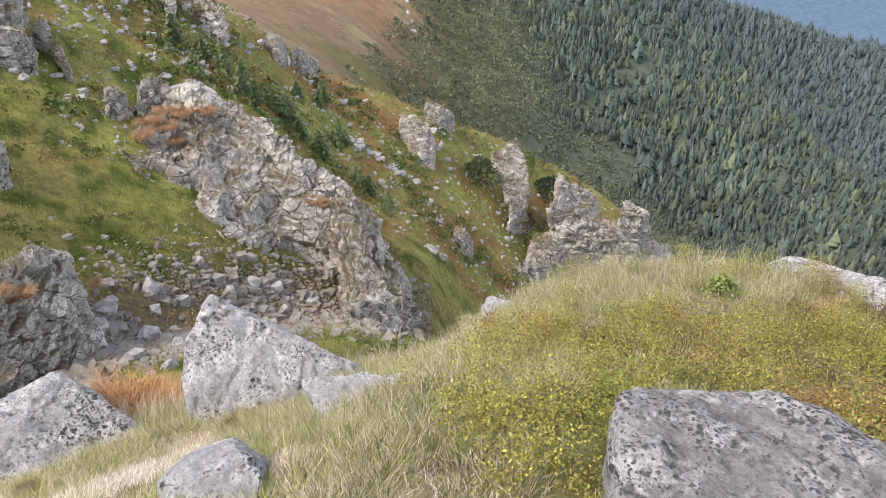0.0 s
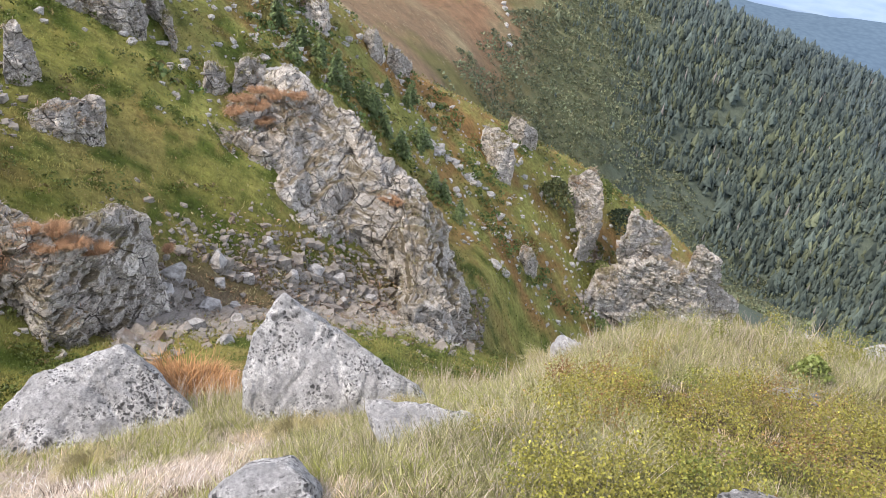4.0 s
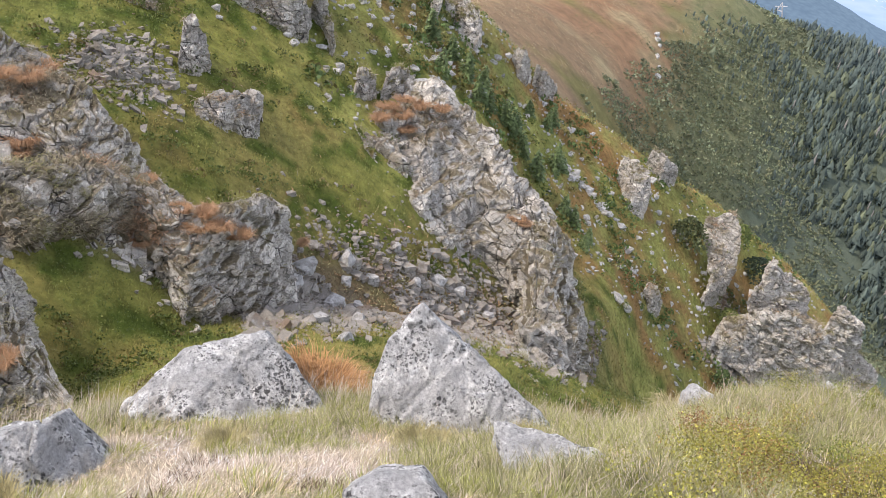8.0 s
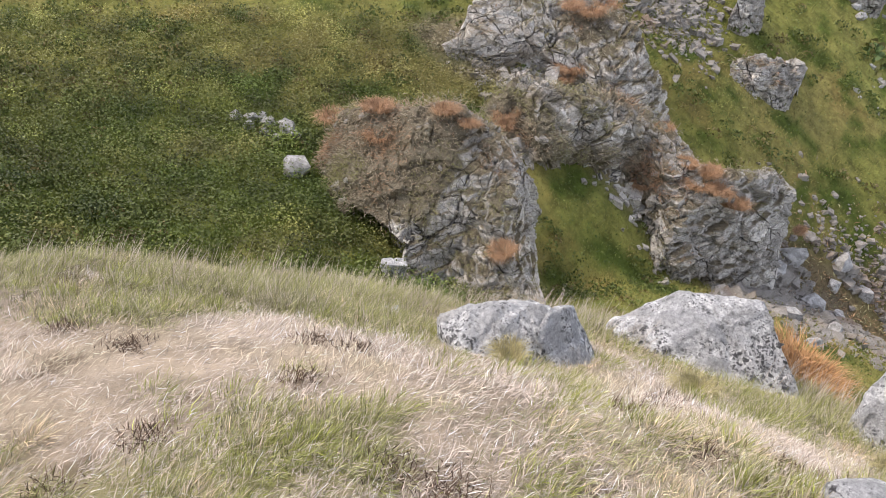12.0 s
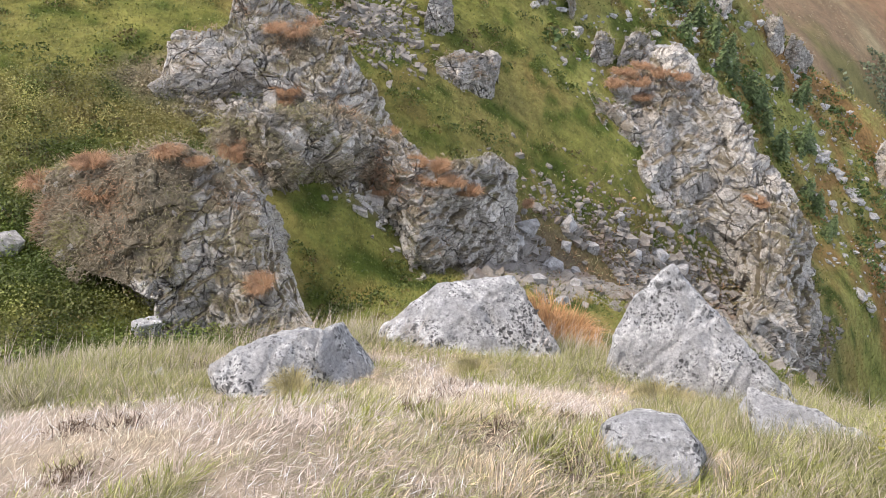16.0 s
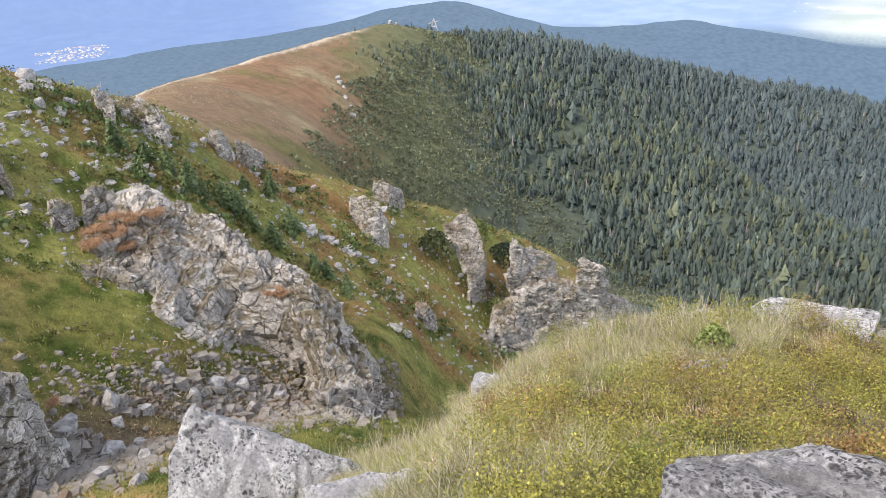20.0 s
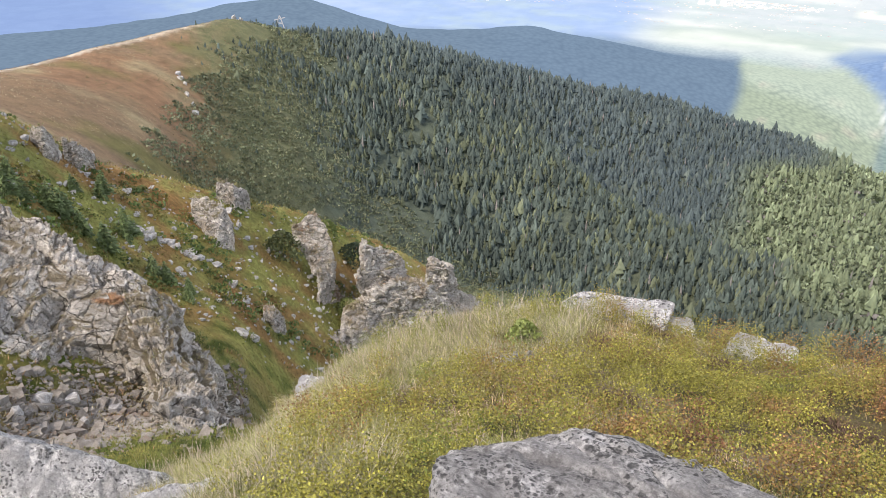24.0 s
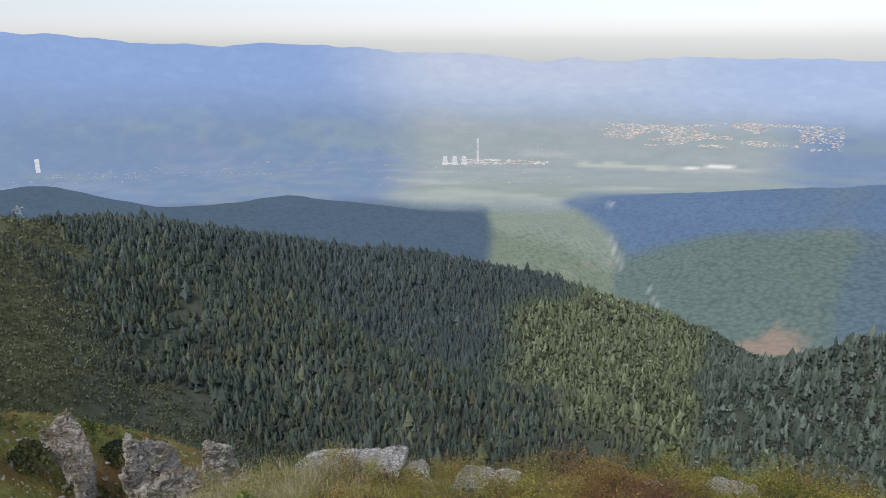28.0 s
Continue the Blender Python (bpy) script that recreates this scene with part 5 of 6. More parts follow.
blades("seed_stalks", _x, _y, rng.uniform(0.12, 0.3, len(_x)), rng.uniform(0.05, 0.5, len(_x)), rng.uniform(1.6, 3.2, len(_x)), STRAW * rng.uniform(0.7, 1.1, (len(_x), 1)), rng.uniform(0.0008, 0.0016, len(_x)), "thin dry seed stalks along the edge", 0.5)


# sparser tussocks behind the walker
_bx, _by = near_points(165, 318, 0.8, 9.0, 1500)
_k = lushness(_bx, _by) > -0.1
_bx, _by = _bx[_k], _by[_k]
tussocks("grass", _bx, _by, 44, rng.uniform(0.03, 0.08, len(_bx)), rng.uniform(0.06, 0.14, len(_bx)), np.where(rng.random((len(_bx), 1)) < 0.6, GREEN, STRAW * 0.9) * rng.uniform(0.85, 1.1, (len(_bx), 1)), "green and straw grass tussocks on the brow", 0.1, 1.1)


# ---- bilberry heath on the mound ----
BARE = ((-1.48, 3.66, 0.24), (-1.09, 4.21, 0.13), (-0.72, 3.23, 0.12), (-0.9, 4.95, 0.16), (0.35, 3.5, 0.25), (-2.88, 3.5, 0.2), (-0.35, 4.5, 0.14), (1.0, 4.1, 0.22))


def off_bare(x, y):
    """True outside the worn spots of the mound."""
    ok = np.ones(np.shape(x), bool)
    for cx, cy, rad in BARE:
        ok &= np.hypot(x - cx, y - cy) > rad * (1 + 0.5 * fbm2(x, y, 0.12, 2, 64))
    return ok


def leaf_cloud(name, c, size, tone, label, cat="plants", up=1.0):
    n = len(c)
    r = np.random.default_rng(23)
    nrm, a = r.normal(0, 0.55, (n, 3)) + [0, 0, up], r.normal(size=(n, 3))
    b = np.cross(nrm, a)
    b /= np.linalg.norm(b, axis=1, keepdims=True)
    a = np.cross(b, nrm)
    a /= np.linalg.norm(a, axis=1, keepdims=True)
    s = size[:, None]
    V = np.stack([c - b * s * 0.33, c - a * s * 0.5, c + b * s * 0.33, c + a * s * 0.5], 1).reshape(-1, 3)
    C = np.repeat(tone, 4, 0)
    return tagged(new(name, quick_mesh(name, V, np.arange(len(V)).reshape(-1, 4), leaf_mat, C)), label, cat, kind="stuff")


_x, _y = near_points(-42, 46, 1.5, 5.8, 17000)
_az, _r = bearing(_x, _y), np.hypot(_x, _y)
_m1 = fbm2(_x, _y, 0.8, 3, 61)
_cl = fbm2(_x, _y, 0.16, 2, 63)
_grassy = step(8, 20, _az) * step(3.55, 4.2, _r) + step(36, 44, _az)
_k = (_m1 + 0.9 * _cl > -0.38 + 0.95 * _grassy) & keep_clear(_x, _y) & off_bare(_x, _y)
_x, _y, _az, _r, _m1, _cl = _x[_k], _y[_k], _az[_k], _r[_k], _m1[_k], _cl[_k]
_per = 40
_n3 = len(_x)
_h = rng.uniform(0.02, 0.05, _n3) + 0.2 * step(-0.2, 0.4, _cl) * rng.uniform(0.6, 1.2, _n3)
_px = (_x[:, None] + rng.normal(0, 0.03, (_n3, _per))).ravel()
_py = (_y[:, None] + rng.normal(0, 0.035, (_n3, _per))).ravel()
_pz = ground_z(_px, _py) + (np.repeat(_h, _per) * rng.uniform(0.15, 1.1, _n3 * _per))
_mixv = (fbm2(_px, _py, 0.45, 3, 62) + 0.3 * step(18, -4, bearing(_px, _py)) + 0.02 + np.repeat(rng.normal(0, 0.1, _n3), _per) + rng.normal(0, 0.06, len(_px)))
_t = np.tile(np.array([[0.255, 0.24, 0.045]]), (len(_px), 1))
_t = blend(_t, step(-0.05, -0.3, _mixv), (0.145, 0.18, 0.036))
_t = blend(_t, step(0.3, 0.55, _mixv), (0.26, 0.155, 0.055))
_t = blend(_t, step(0.55, 0.85, _mixv), (0.18, 0.078, 0.045))
leaf_cloud("bilberry_heath", np.stack([_px, _py, _pz], -1), rng.uniform(0.0075, 0.0135, len(_px)), _t * np.exp(rng.normal(0, 0.3, (len(_px), 1)) + np.repeat(rng.normal(0, 0.16, _n3), _per)[:, None]), "yellow-green and russet bilberry heath on a grassy mound", up=0.55)
_x, _y = near_points(-42, 44, 1.4, 5.8, 90000)
_k = keep_clear(_x, _y) & off_bare(_x, _y) & ((fbm2(_x, _y, 0.8, 3, 61) < -0.3) | (rng.random(len(_x)) < 0.1) | ((bearing(_x, _y) > 10) & (np.hypot(_x, _y) > 3.7)))
_x, _y = _x[_k], _y[_k]
_t = np.where(rng.random((len(_x), 1)) < 0.6, [[0.38, 0.32, 0.19]], [[0.24, 0.25, 0.085]]) * np.exp(rng.normal(-0.05, 0.4, (len(_x), 1)))
blades("mound_grass", _x, _y, rng.uniform(0.03, 0.1, len(_x)) * (0.6 + 1.1 * step(8, 25, bearing(_x, _y)) * step(2.6, 3.6, np.hypot(_x, _y))), rng.uniform(0.1, 0.9, len(_x)), rng.uniform(1.4, 3.4, len(_x)), _t, rng.uniform(0.0007, 0.0015, len(_x)), "thin mixed grass among the heath")

# straw and green tussocks, and dark bare spots, over the mound
_bx, _by = near_points(-40, 42, 2.2, 5.6, 420)
_k = keep_clear(_bx, _by) & off_bare(_bx, _by) & (fbm2(_bx, _by, 0.8, 3, 61) < -0.15 + 0.9 * step(10, 22, bearing(_bx, _by)) * step(3.4, 3.9, np.hypot(_bx, _by)))
_bx, _by = _bx[_k], _by[_k]
tussocks("grass", _bx, _by, 120, rng.uniform(0.025, 0.06, len(_bx)), rng.uniform(0.05, 0.13, len(_bx)) * (0.6 + 0.5 * step(8, 24, bearing(_bx, _by))), np.where(rng.random((len(_bx), 1)) < 0.55, STRAW * [[0.9, 0.82, 0.62]], GREEN) * rng.uniform(0.8, 1.1, (len(_bx), 1)), "straw-coloured and green grass tussocks on the mound", 0.1, 1.2)
_rx, _ry = near_points(-40, 36, 2.4, 5.4, 40)
_k = keep_clear(_rx, _ry)
_rx, _ry = np.append(_rx[_k], np.repeat([b[0] for b in BARE], 3) + rng.normal(0, 0.07, 3 * len(BARE))), np.append(_ry[_k], np.repeat([b[1] for b in BARE], 3) + rng.normal(0, 0.07, 3 * len(BARE)))
_x = (_rx[:, None] + rng.normal(0, 0.06, (len(_rx), 220))).ravel()
_y = (_ry[:, None] + rng.normal(0, 0.045, (len(_rx), 220))).ravel()
blades("dead_grass", _x, _y, rng.uniform(0.04, 0.1, len(_x)), rng.uniform(0.2, 1.5, len(_x)), rng.uniform(0, 6.28, len(_x)), np.array([[0.12, 0.08, 0.05]]) * rng.uniform(0.5, 1.7, (len(_x), 1)), rng.uniform(0.001, 0.0024, len(_x)), "dark brown dead stems in gaps of the heath", 0.5)

# ---- heath across the gully ----
_n4 = 20000
_az = rng.uniform(24, 143, _n4)
_r = np.exp(rng.uniform(math.log(7.0), math.log(88), _n4))
_x, _y = -np.sin(np.radians(_az)) * _r, np.cos(np.radians(_az)) * _r
_gr = line_at(GULLY, _az)[0]
_scree = (np.abs(_r - _gr * 1.08) < _gr * 0.25) & (_az > 47) & (_az < 78)
_k = (~_scree | (rng.random(_n4) < 0.6)) & (_r < line_at(SPUR, _az)[0] * 1.08)
_x, _y, _r = _x[_k], _y[_k], _r[_k]
_cc = cover_at(_x, _y)
_per = 8
_s = (0.04 + 0.0055 * _r) * rng.uniform(0.7, 1.5, len(_r))
_px = (_x[:, None] + rng.normal(0, 1, (len(_x), _per)) * _s[:, None] * 1.8).ravel()
_py = (_y[:, None] + rng.normal(0, 1, (len(_x), _per)) * _s[:, None] * 1.8).ravel()
_pz = ground_z(_px, _py) + np.repeat(_s, _per) * rng.uniform(0.0, 1.1, len(_px))
leaf_cloud("heath", np.stack([_px, _py, _pz], -1), np.repeat(_s, _per) * rng.uniform(0.2, 0.45, len(_px)), np.repeat(_cc * [[0.85, 0.95, 0.75]] * rng.uniform(0.85, 1.15, (len(_x), 1)), _per, 0) * rng.uniform(0.85, 1.12, (len(_px), 1)), "green and russet dwarf-shrub heath on the steep slopes", up=0.6)

_n5 = 210000
_az = rng.uniform(24, 143, _n5)
_r = np.exp(rng.uniform(math.log(6.5), math.log(86), _n5))
_x, _y = -np.sin(np.radians(_az)) * _r, np.cos(np.radians(_az)) * _r
_k = _r < line_at(SPUR, _az)[0] * 1.05
_x, _y, _r = _x[_k], _y[_k], _r[_k]
_cc = cover_at(_x, _y) * rng.uniform(0.8, 1.25, (len(_x), 1))
blades("slope_grass", _x, _y, (0.05 + 0.0036 * _r) * rng.uniform(0.6, 1.3, len(_r)), rng.uniform(0.3, 1.2, len(_r)), 2.6 + 1.3 * fbm2(_x, _y, 3, 2, 58) + rng.normal(0, 0.5, len(_r)), _cc, 0.00045 * _r * rng.uniform(0.7, 1.4, len(_r)) + 0.0013, "green and olive mountain grass on the steep slopes", 0.5)

# ---- dry plants on the ledges of the outcrops ----
_pc, _ps, _pt, _pw, _ph = [], [], [], [], []
for _P, _N, _v, _bl, _gr, _u in FACES_SEEN:
    _q = fbm(_P / (_bl * 1.4), 3, 77)
    _k = np.nonzero((_u > 0.5) & (_v > 0.02) & (_v < 1.25))[0]
    _most = 10000 if _gr > 0.9 else 7000 if _gr > 0 else 2500
    if len(_k) > _most:
        _k = rng.choice(_k, _most, replace=False)
    _d = np.hypot(_P[_k, 0], _P[_k, 1])
    _pc.append(_P[_k] + rng.normal(0, 0.06, (len(_k), 3)) + _N[_k] * 0.03)
    _ps.append((0.06 + 0.006 * _d) * rng.uniform(0.5, 1.4, len(_k)))
    _pw.append(0.00035 * _d + 0.001)
    _ph.append(np.arctan2(_N[_k, 1], _N[_k, 0]) + rng.normal(0, 0.5, len(_k)))
    _w = _q[_k] + rng.normal(0, 0.15, len(_k))
    _c = np.tile(np.array([[0.35, 0.30, 0.205]]), (len(_k), 1))
    _c = blend(_c, step(0.25, 0.45, _w), (0.34, 0.21, 0.12))
    _c = blend(_c, step(0.0, -0.25, _w), (0.22, 0.21, 0.08))
    _pt.append(_c * rng.uniform(0.75, 1.25, (len(_k), 1)))
_p = np.concatenate(_pc)
blades("ledge_grass", _p[:, 0], _p[:, 1], np.concatenate(_ps), rng.uniform(0.3, 1.6, len(_p)), np.concatenate(_ph), np.concatenate(_pt), np.concatenate(_pw), "dry brown grass hanging from rock ledges", 0.8, z=_p[:, 2])

# dry tussocks and rubble on the ledges between the rock walls
_t0 = rng.random(700)
_x = -20.0 + 2.4 * _t0 + rng.normal(0, 0.75, 700)
_y = -4.0 + 6.4 * _t0 + rng.normal(0, 0.5, 700)
tussocks("ledge_tussocks", _x, _y, 16, rng.uniform(0.04, 0.1, 700), rng.uniform(0.1, 0.26, 700), np.where(rng.random((700, 1)) < 0.25, [[0.42, 0.25, 0.14]], [[0.36, 0.31, 0.20]]) * rng.uniform(0.7, 1.2, (700, 1)), "dry straw and rust tussocks on stony ledges", 0.3, 1.5)

# bilberry thicket behind the near knoll
_n6 = 8500
_az = rng.uniform(99, 145, _n6)
_r = np.sqrt(rng.uniform(6.6**2, 21**2, _n6))
_x, _y = -np.sin(np.radians(_az)) * _r, np.cos(np.radians(_az)) * _r
_per = 18
_px = (_x[:, None] + rng.normal(0, 0.16, (_n6, _per))).ravel()
_py = (_y[:, None] + rng.normal(0, 0.16, (_n6, _per))).ravel()
_pz = ground_z(_px, _py) + rng.uniform(0.0, 0.32, len(_px)) * np.repeat(rng.uniform(0.4, 1.2, _n6), _per)
_t = np.repeat(cover_at(_x, _y) * np.exp(1.3 * fbm2(_x, _y, 0.6, 3, 87)[:, None]), _per, 0) * rng.uniform(0.8, 1.25, (len(_px), 1))
leaf_cloud("bilberry_thicket", np.stack([_px, _py, _pz], -1), rng.uniform(0.035, 0.065, len(_px)), _t, "dense dark green bilberry thicket on the slope", up=0.75)
# low green shrubs over the spur
_n7 = 1500
_az = rng.uniform(34, 74, _n7)
_r = line_at(SPUR, _az)[0] * rng.uniform(0.66, 1.0, _n7)
_x, _y = -np.sin(np.radians(_az)) * _r, np.cos(np.radians(_az)) * _r
_k = fbm2(_x, _y, 7, 3, 59) > -0.05
_x, _y = _x[_k], _y[_k]
clumps("low_shrubs", _x, _y, rng.uniform(0.2, 0.55, len(_x)), np.where(rng.random((len(_x), 1)) < 0.6, [[0.11, 0.165, 0.05]], [[0.20, 0.19, 0.06]]) * rng.uniform(0.8, 1.2, (len(_x), 1)), "low green shrubs scattered over the spur", 26)

# dark bilberry bushes over the green slopes
_n8 = 6000
_az = rng.uniform(44, 143, _n8)
_r = np.exp(rng.uniform(math.log(10), math.log(52), _n8))
_x, _y = -np.sin(np.radians(_az)) * _r, np.cos(np.radians(_az)) * _r
_k = (fbm2(_x, _y, 2.2, 4, 85) > 0.05) & (np.abs(_r - line_at(GULLY, _az)[0]) > 0.25 * line_at(GULLY, _az)[0] * step(82, 76, _az))
_x, _y, _r = _x[_k], _y[_k], _r[_k]
clumps("bilberry_bushes", _x, _y, (0.06 + 0.006 * _r) * rng.uniform(0.6, 1.5, len(_x)), np.where(rng.random((len(_x), 1)) < 0.75, [[0.12, 0.15, 0.035]], [[0.2, 0.165, 0.06]]) * rng.uniform(0.8, 1.2, (len(_x), 1)), "dark green bilberry bushes dotted over the slope", 42, leaf=(0.17, 0.33))


# ---- loose stones ----
SCREE = [block_mesh("stone", 360 + k, gully_rock) for k in range(6)]


def stone(x, y, size, label, flat=0.6, sink=0.25, group="pale stones on the slope", z=None):
    o = new("stone", STONES[int(rng.integers(len(STONES)))])
    z = float(ground_z(x, y)) if z is None else z
    s = Vector((size * rng.uniform(0.8, 1.3), size * rng.uniform(0.7, 1.1), size * flat * rng.uniform(0.8, 1.2)))
    o.matrix_basis = Matrix.LocRotScale(Vector((x, y, z + s.z * (0.45 - sink))), Euler((rng.uniform(-0.2, 0.2), rng.uniform(-0.2, 0.2), rng.uniform(0, 6.28))), s)
    return tagged(o, label, "stone", group)


for _t in np.linspace(0, 1, 46):
    stone(-41.9 + 3.0 * _t + rng.normal(0, 0.3), 30.8 + 3.8 * _t + rng.normal(0, 0.45), rng.uniform(0.25, 0.75), "white angular stone in a line down the slope", group="white stone line")
for _k in range(90):
    _az, _r = rng.uniform(34, 72), 0
    _r = line_at(SPUR, np.array([_az]))[0][0] * rng.uniform(0.72, 1.0)
    stone(-math.sin(radians(_az)) * _r, math.cos(radians(_az)) * _r, rng.uniform(0.18, 0.7) * (1.5 if rng.random() < 0.1 else 1), "pale stone lying in green and russet heath")
for _x, _y, _s in ((-30.7, 28.75, 0.9), (-30.8, 29.7, 0.7), (-12.16, -5.98, 0.5), (-13.72, -8.03, 0.3), (-13.78, -7.75, 0.38), (-13.93, -7.5, 0.3), (-13.8, -7.3, 0.34), (-13.9, -7.05, 0.3), (-13.7, -6.85, 0.36), (-13.57, -6.6, 0.3), (-13.4, -7.2, 0.24), (-13.3, -6.9, 0.22), (-13.45, -7.6, 0.26), (-46.9, 17.5, 1.2), (-46.0, 17.9, 0.8), (-47.4, 18.6, 0.9), (-45.5, 18.6, 0.6)):
    stone(_x, _y, _s, "pale grey stone in green heath", 0.8)
for _x, _y, _s in ((-1.65, 3.74, 0.10), (-1.49, 3.58, 0.13), (-1.46, 3.68, 0.12), (-1.40, 3.83, 0.10), (-1.58, 3.63, 0.08), (-1.35, 3.7, 0.07)):
    stone(_x, _y, _s, "small pale stone in a bare patch of the mound", 0.6, group="stones on the mound")


def joined_stones(name, x, y, size, label, mat):
    """Many small angular stones as one mass."""
    n = len(x)
    r = np.random.default_rng(3)
    c = np.array([(sx, sy, sz) for sz in (-1, 1) for sy in (-1, 1) for sx in (-1, 1)], float)
    v = c[None] * r.uniform(0.28, 0.6, (n, 8, 3)) * size[:, None, None] * np.array([1.2, 0.9, 0.6])
    a = r.uniform(0, 6.28, n)
    t = r.normal(0, 0.35, n)
    v[..., 2] += v[..., 0] * np.tan(t)[:, None]
    x2 = v[..., 0] * np.cos(a)[:, None] - v[..., 1] * np.sin(a)[:, None]
    y2 = v[..., 0] * np.sin(a)[:, None] + v[..., 1] * np.cos(a)[:, None]
    V = np.stack([x2 + x[:, None], y2 + y[:, None], v[..., 2] + (ground_z(x, y) + 0.1 * size)[:, None]], -1).reshape(-1, 3)
    f = np.array([[0, 2, 3, 1], [4, 5, 7, 6], [0, 1, 5, 4], [2, 6, 7, 3], [0, 4, 6, 2], [1, 3, 7, 5]])
    F = (f[None] + (np.arange(n) * 8)[:, None, None]).reshape(-1, 4)
    return tagged(new(name, quick_mesh(name, V, F, mat)), label, "stones", kind="stuff")


_az = rng.uniform(47, 79, 9000)
_gr = line_at(GULLY, _az)[0]
_r = _gr * (1.0 + rng.normal(0, 0.1, len(_az)))
_x, _y = -np.sin(np.radians(_az)) * _r, np.cos(np.radians(_az)) * _r
_k = fbm2(_x, _y, 3, 3, 81) > -0.25
joined_stones("scree", _x[_k], _y[_k], np.exp(rng.normal(math.log(0.1), 0.55, int(_k.sum()))), "brown and grey scree filling the gully", gully_rock)
for _x, _y, _s in ((-21.5, 7.7, 1.3), (-20.6, 7.4, 0.9), (-21.3, 8.6, 0.8), (-22.6, 11.9, 1.1), (-22.7, 12.9, 1.0), (-21.9, 14.0, 0.9), (-21.4, 12.4, 0.7), (-18.8, 6.4, 1.2), (-17.3, 6.6, 1.0), (-22.0, 10.6, 0.8), (-16.2, 5.1, 0.8), (-14.3, 5.2, 0.7), (-23.2, 10.2, 0.7), (-19.4, 7.4, 0.8), (-20.2, 5.8, 1.4), (-19.2, 5.2, 1.0)):
    stone(_x, _y, 0.55 * _s, "grey broken rock standing out of the brown gully", 0.9, group="rocks in the gully")
for _k in range(90):
    _az = rng.uniform(48, 78)
    _r = line_at(GULLY, np.array([_az]))[0][0] * (1.0 + rng.normal(0, 0.09))
    stone(-math.sin(radians(_az)) * _r, math.cos(radians(_az)) * _r, float(np.exp(rng.normal(math.log(0.21), 0.45))), "grey-brown angular scree stone in the gully", 0.55, group="scree stones").data = SCREE[_k % 6]
# stony patch under the skyline, rubble on the ledges and gravel on the slopes
_lt2 = rng.random(900)
_x = -26.7 + rng.normal(0, 1.25, 900)
_y = 1.3 + rng.normal(0, 0.85, 900) - 0.15 * (_x + 26.7)
joined_stones("stone_patch", _x, _y, np.exp(rng.normal(math.log(0.11), 0.5, 900)), "broken grey-brown stones on the green slope", gully_rock)
joined_stones("ledge_rubble", -20.0 + 2.4 * _lt2 + rng.normal(0, 0.7, 900), -4.0 + 6.4 * _lt2 + rng.normal(0, 0.45, 900), np.exp(rng.normal(math.log(0.13), 0.5, 900)), "broken grey rubble on ledges between rock walls", crag_rock)
_az = rng.uniform(28, 74, 1500)
_r = line_at(SPUR, _az)[0] * rng.uniform(0.6, 1.0, len(_az))
_x, _y = -np.sin(np.radians(_az)) * _r, np.cos(np.radians(_az)) * _r
joined_stones("pale_gravel", _x, _y, np.exp(rng.normal(math.log(0.16), 0.4, len(_az))), "pale stones scattered over the heath", scree_rock)


for _x, _y, _s in ((-34.2, 8.7, 0.5), (-33.7, 8.9, 0.6), (-34.6, 10.4, 0.6), (-33.3, 5.5, 0.45), (-32.7, 5.5, 0.4), (-33.1, 7.0, 0.3), (-33.8, 11.1, 0.6), (-45.7, 16.7, 0.9), (-45.0, 16.7, 1.1), (-43.7, 16.5, 0.9), (-42.0, 14.6, 0.7), (-43.1, 13.4, 0.7), (-41.8, 12.6, 0.5), (-42.3, 13.4, 0.5), (-44.0, 17.7, 0.8), (-45.8, 19.2, 0.8), (-43.7, 17.6, 0.6), (-41.8, 16.6, 0.5), (-41.3, 17.6, 0.5), (-40.3, 15.7, 0.6), (-43.5, 18.6, 0.5), (-39.6, 14.7, 0.4), (-31.9, 17.9, 0.5)):
    stone(_x, _y, 0.75 * _s, "white angular rock lying in green heath", 0.75, group="white rocks on the green slope")
_x = np.concatenate([rng.normal(-38.0, 0.9, 260), rng.normal(-33.4, 0.8, 320), rng.normal(-31.2, 0.7, 160)])
_y = np.concatenate([rng.normal(48.0, 0.9, 260), rng.normal(44.5, 1.6, 320), rng.normal(49.5, 1.5, 160)])
joined_stones("cliff_rubble", _x, _y, np.exp(rng.normal(math.log(0.22), 0.45, len(_x))), "pale brown rubble between the rocks of the cliff", gully_rock)
# dry plants in the gully
_az = rng.uniform(47, 80, 9000)
_r = line_at(GULLY, _az)[0] * (1.02 + rng.normal(0, 0.11, len(_az)))
_x, _y = -np.sin(np.radians(_az)) * _r, np.cos(np.radians(_az)) * _r
blades("gully_plants", _x, _y, (0.05 + 0.006 * _r) * rng.uniform(0.5, 1.4, len(_r)), rng.uniform(0.2, 1.4, len(_r)), rng.uniform(0, 6.28, len(_r)), np.where(rng.random((len(_r), 1)) < 0.5, [[0.30, 0.19, 0.10]], [[0.30, 0.27, 0.14]]) * np.exp(rng.normal(0, 0.35, (len(_r), 1))), 0.0006 * _r * rng.uniform(0.7, 1.4, len(_r)), "brown withered plants among the scree", 0.7)


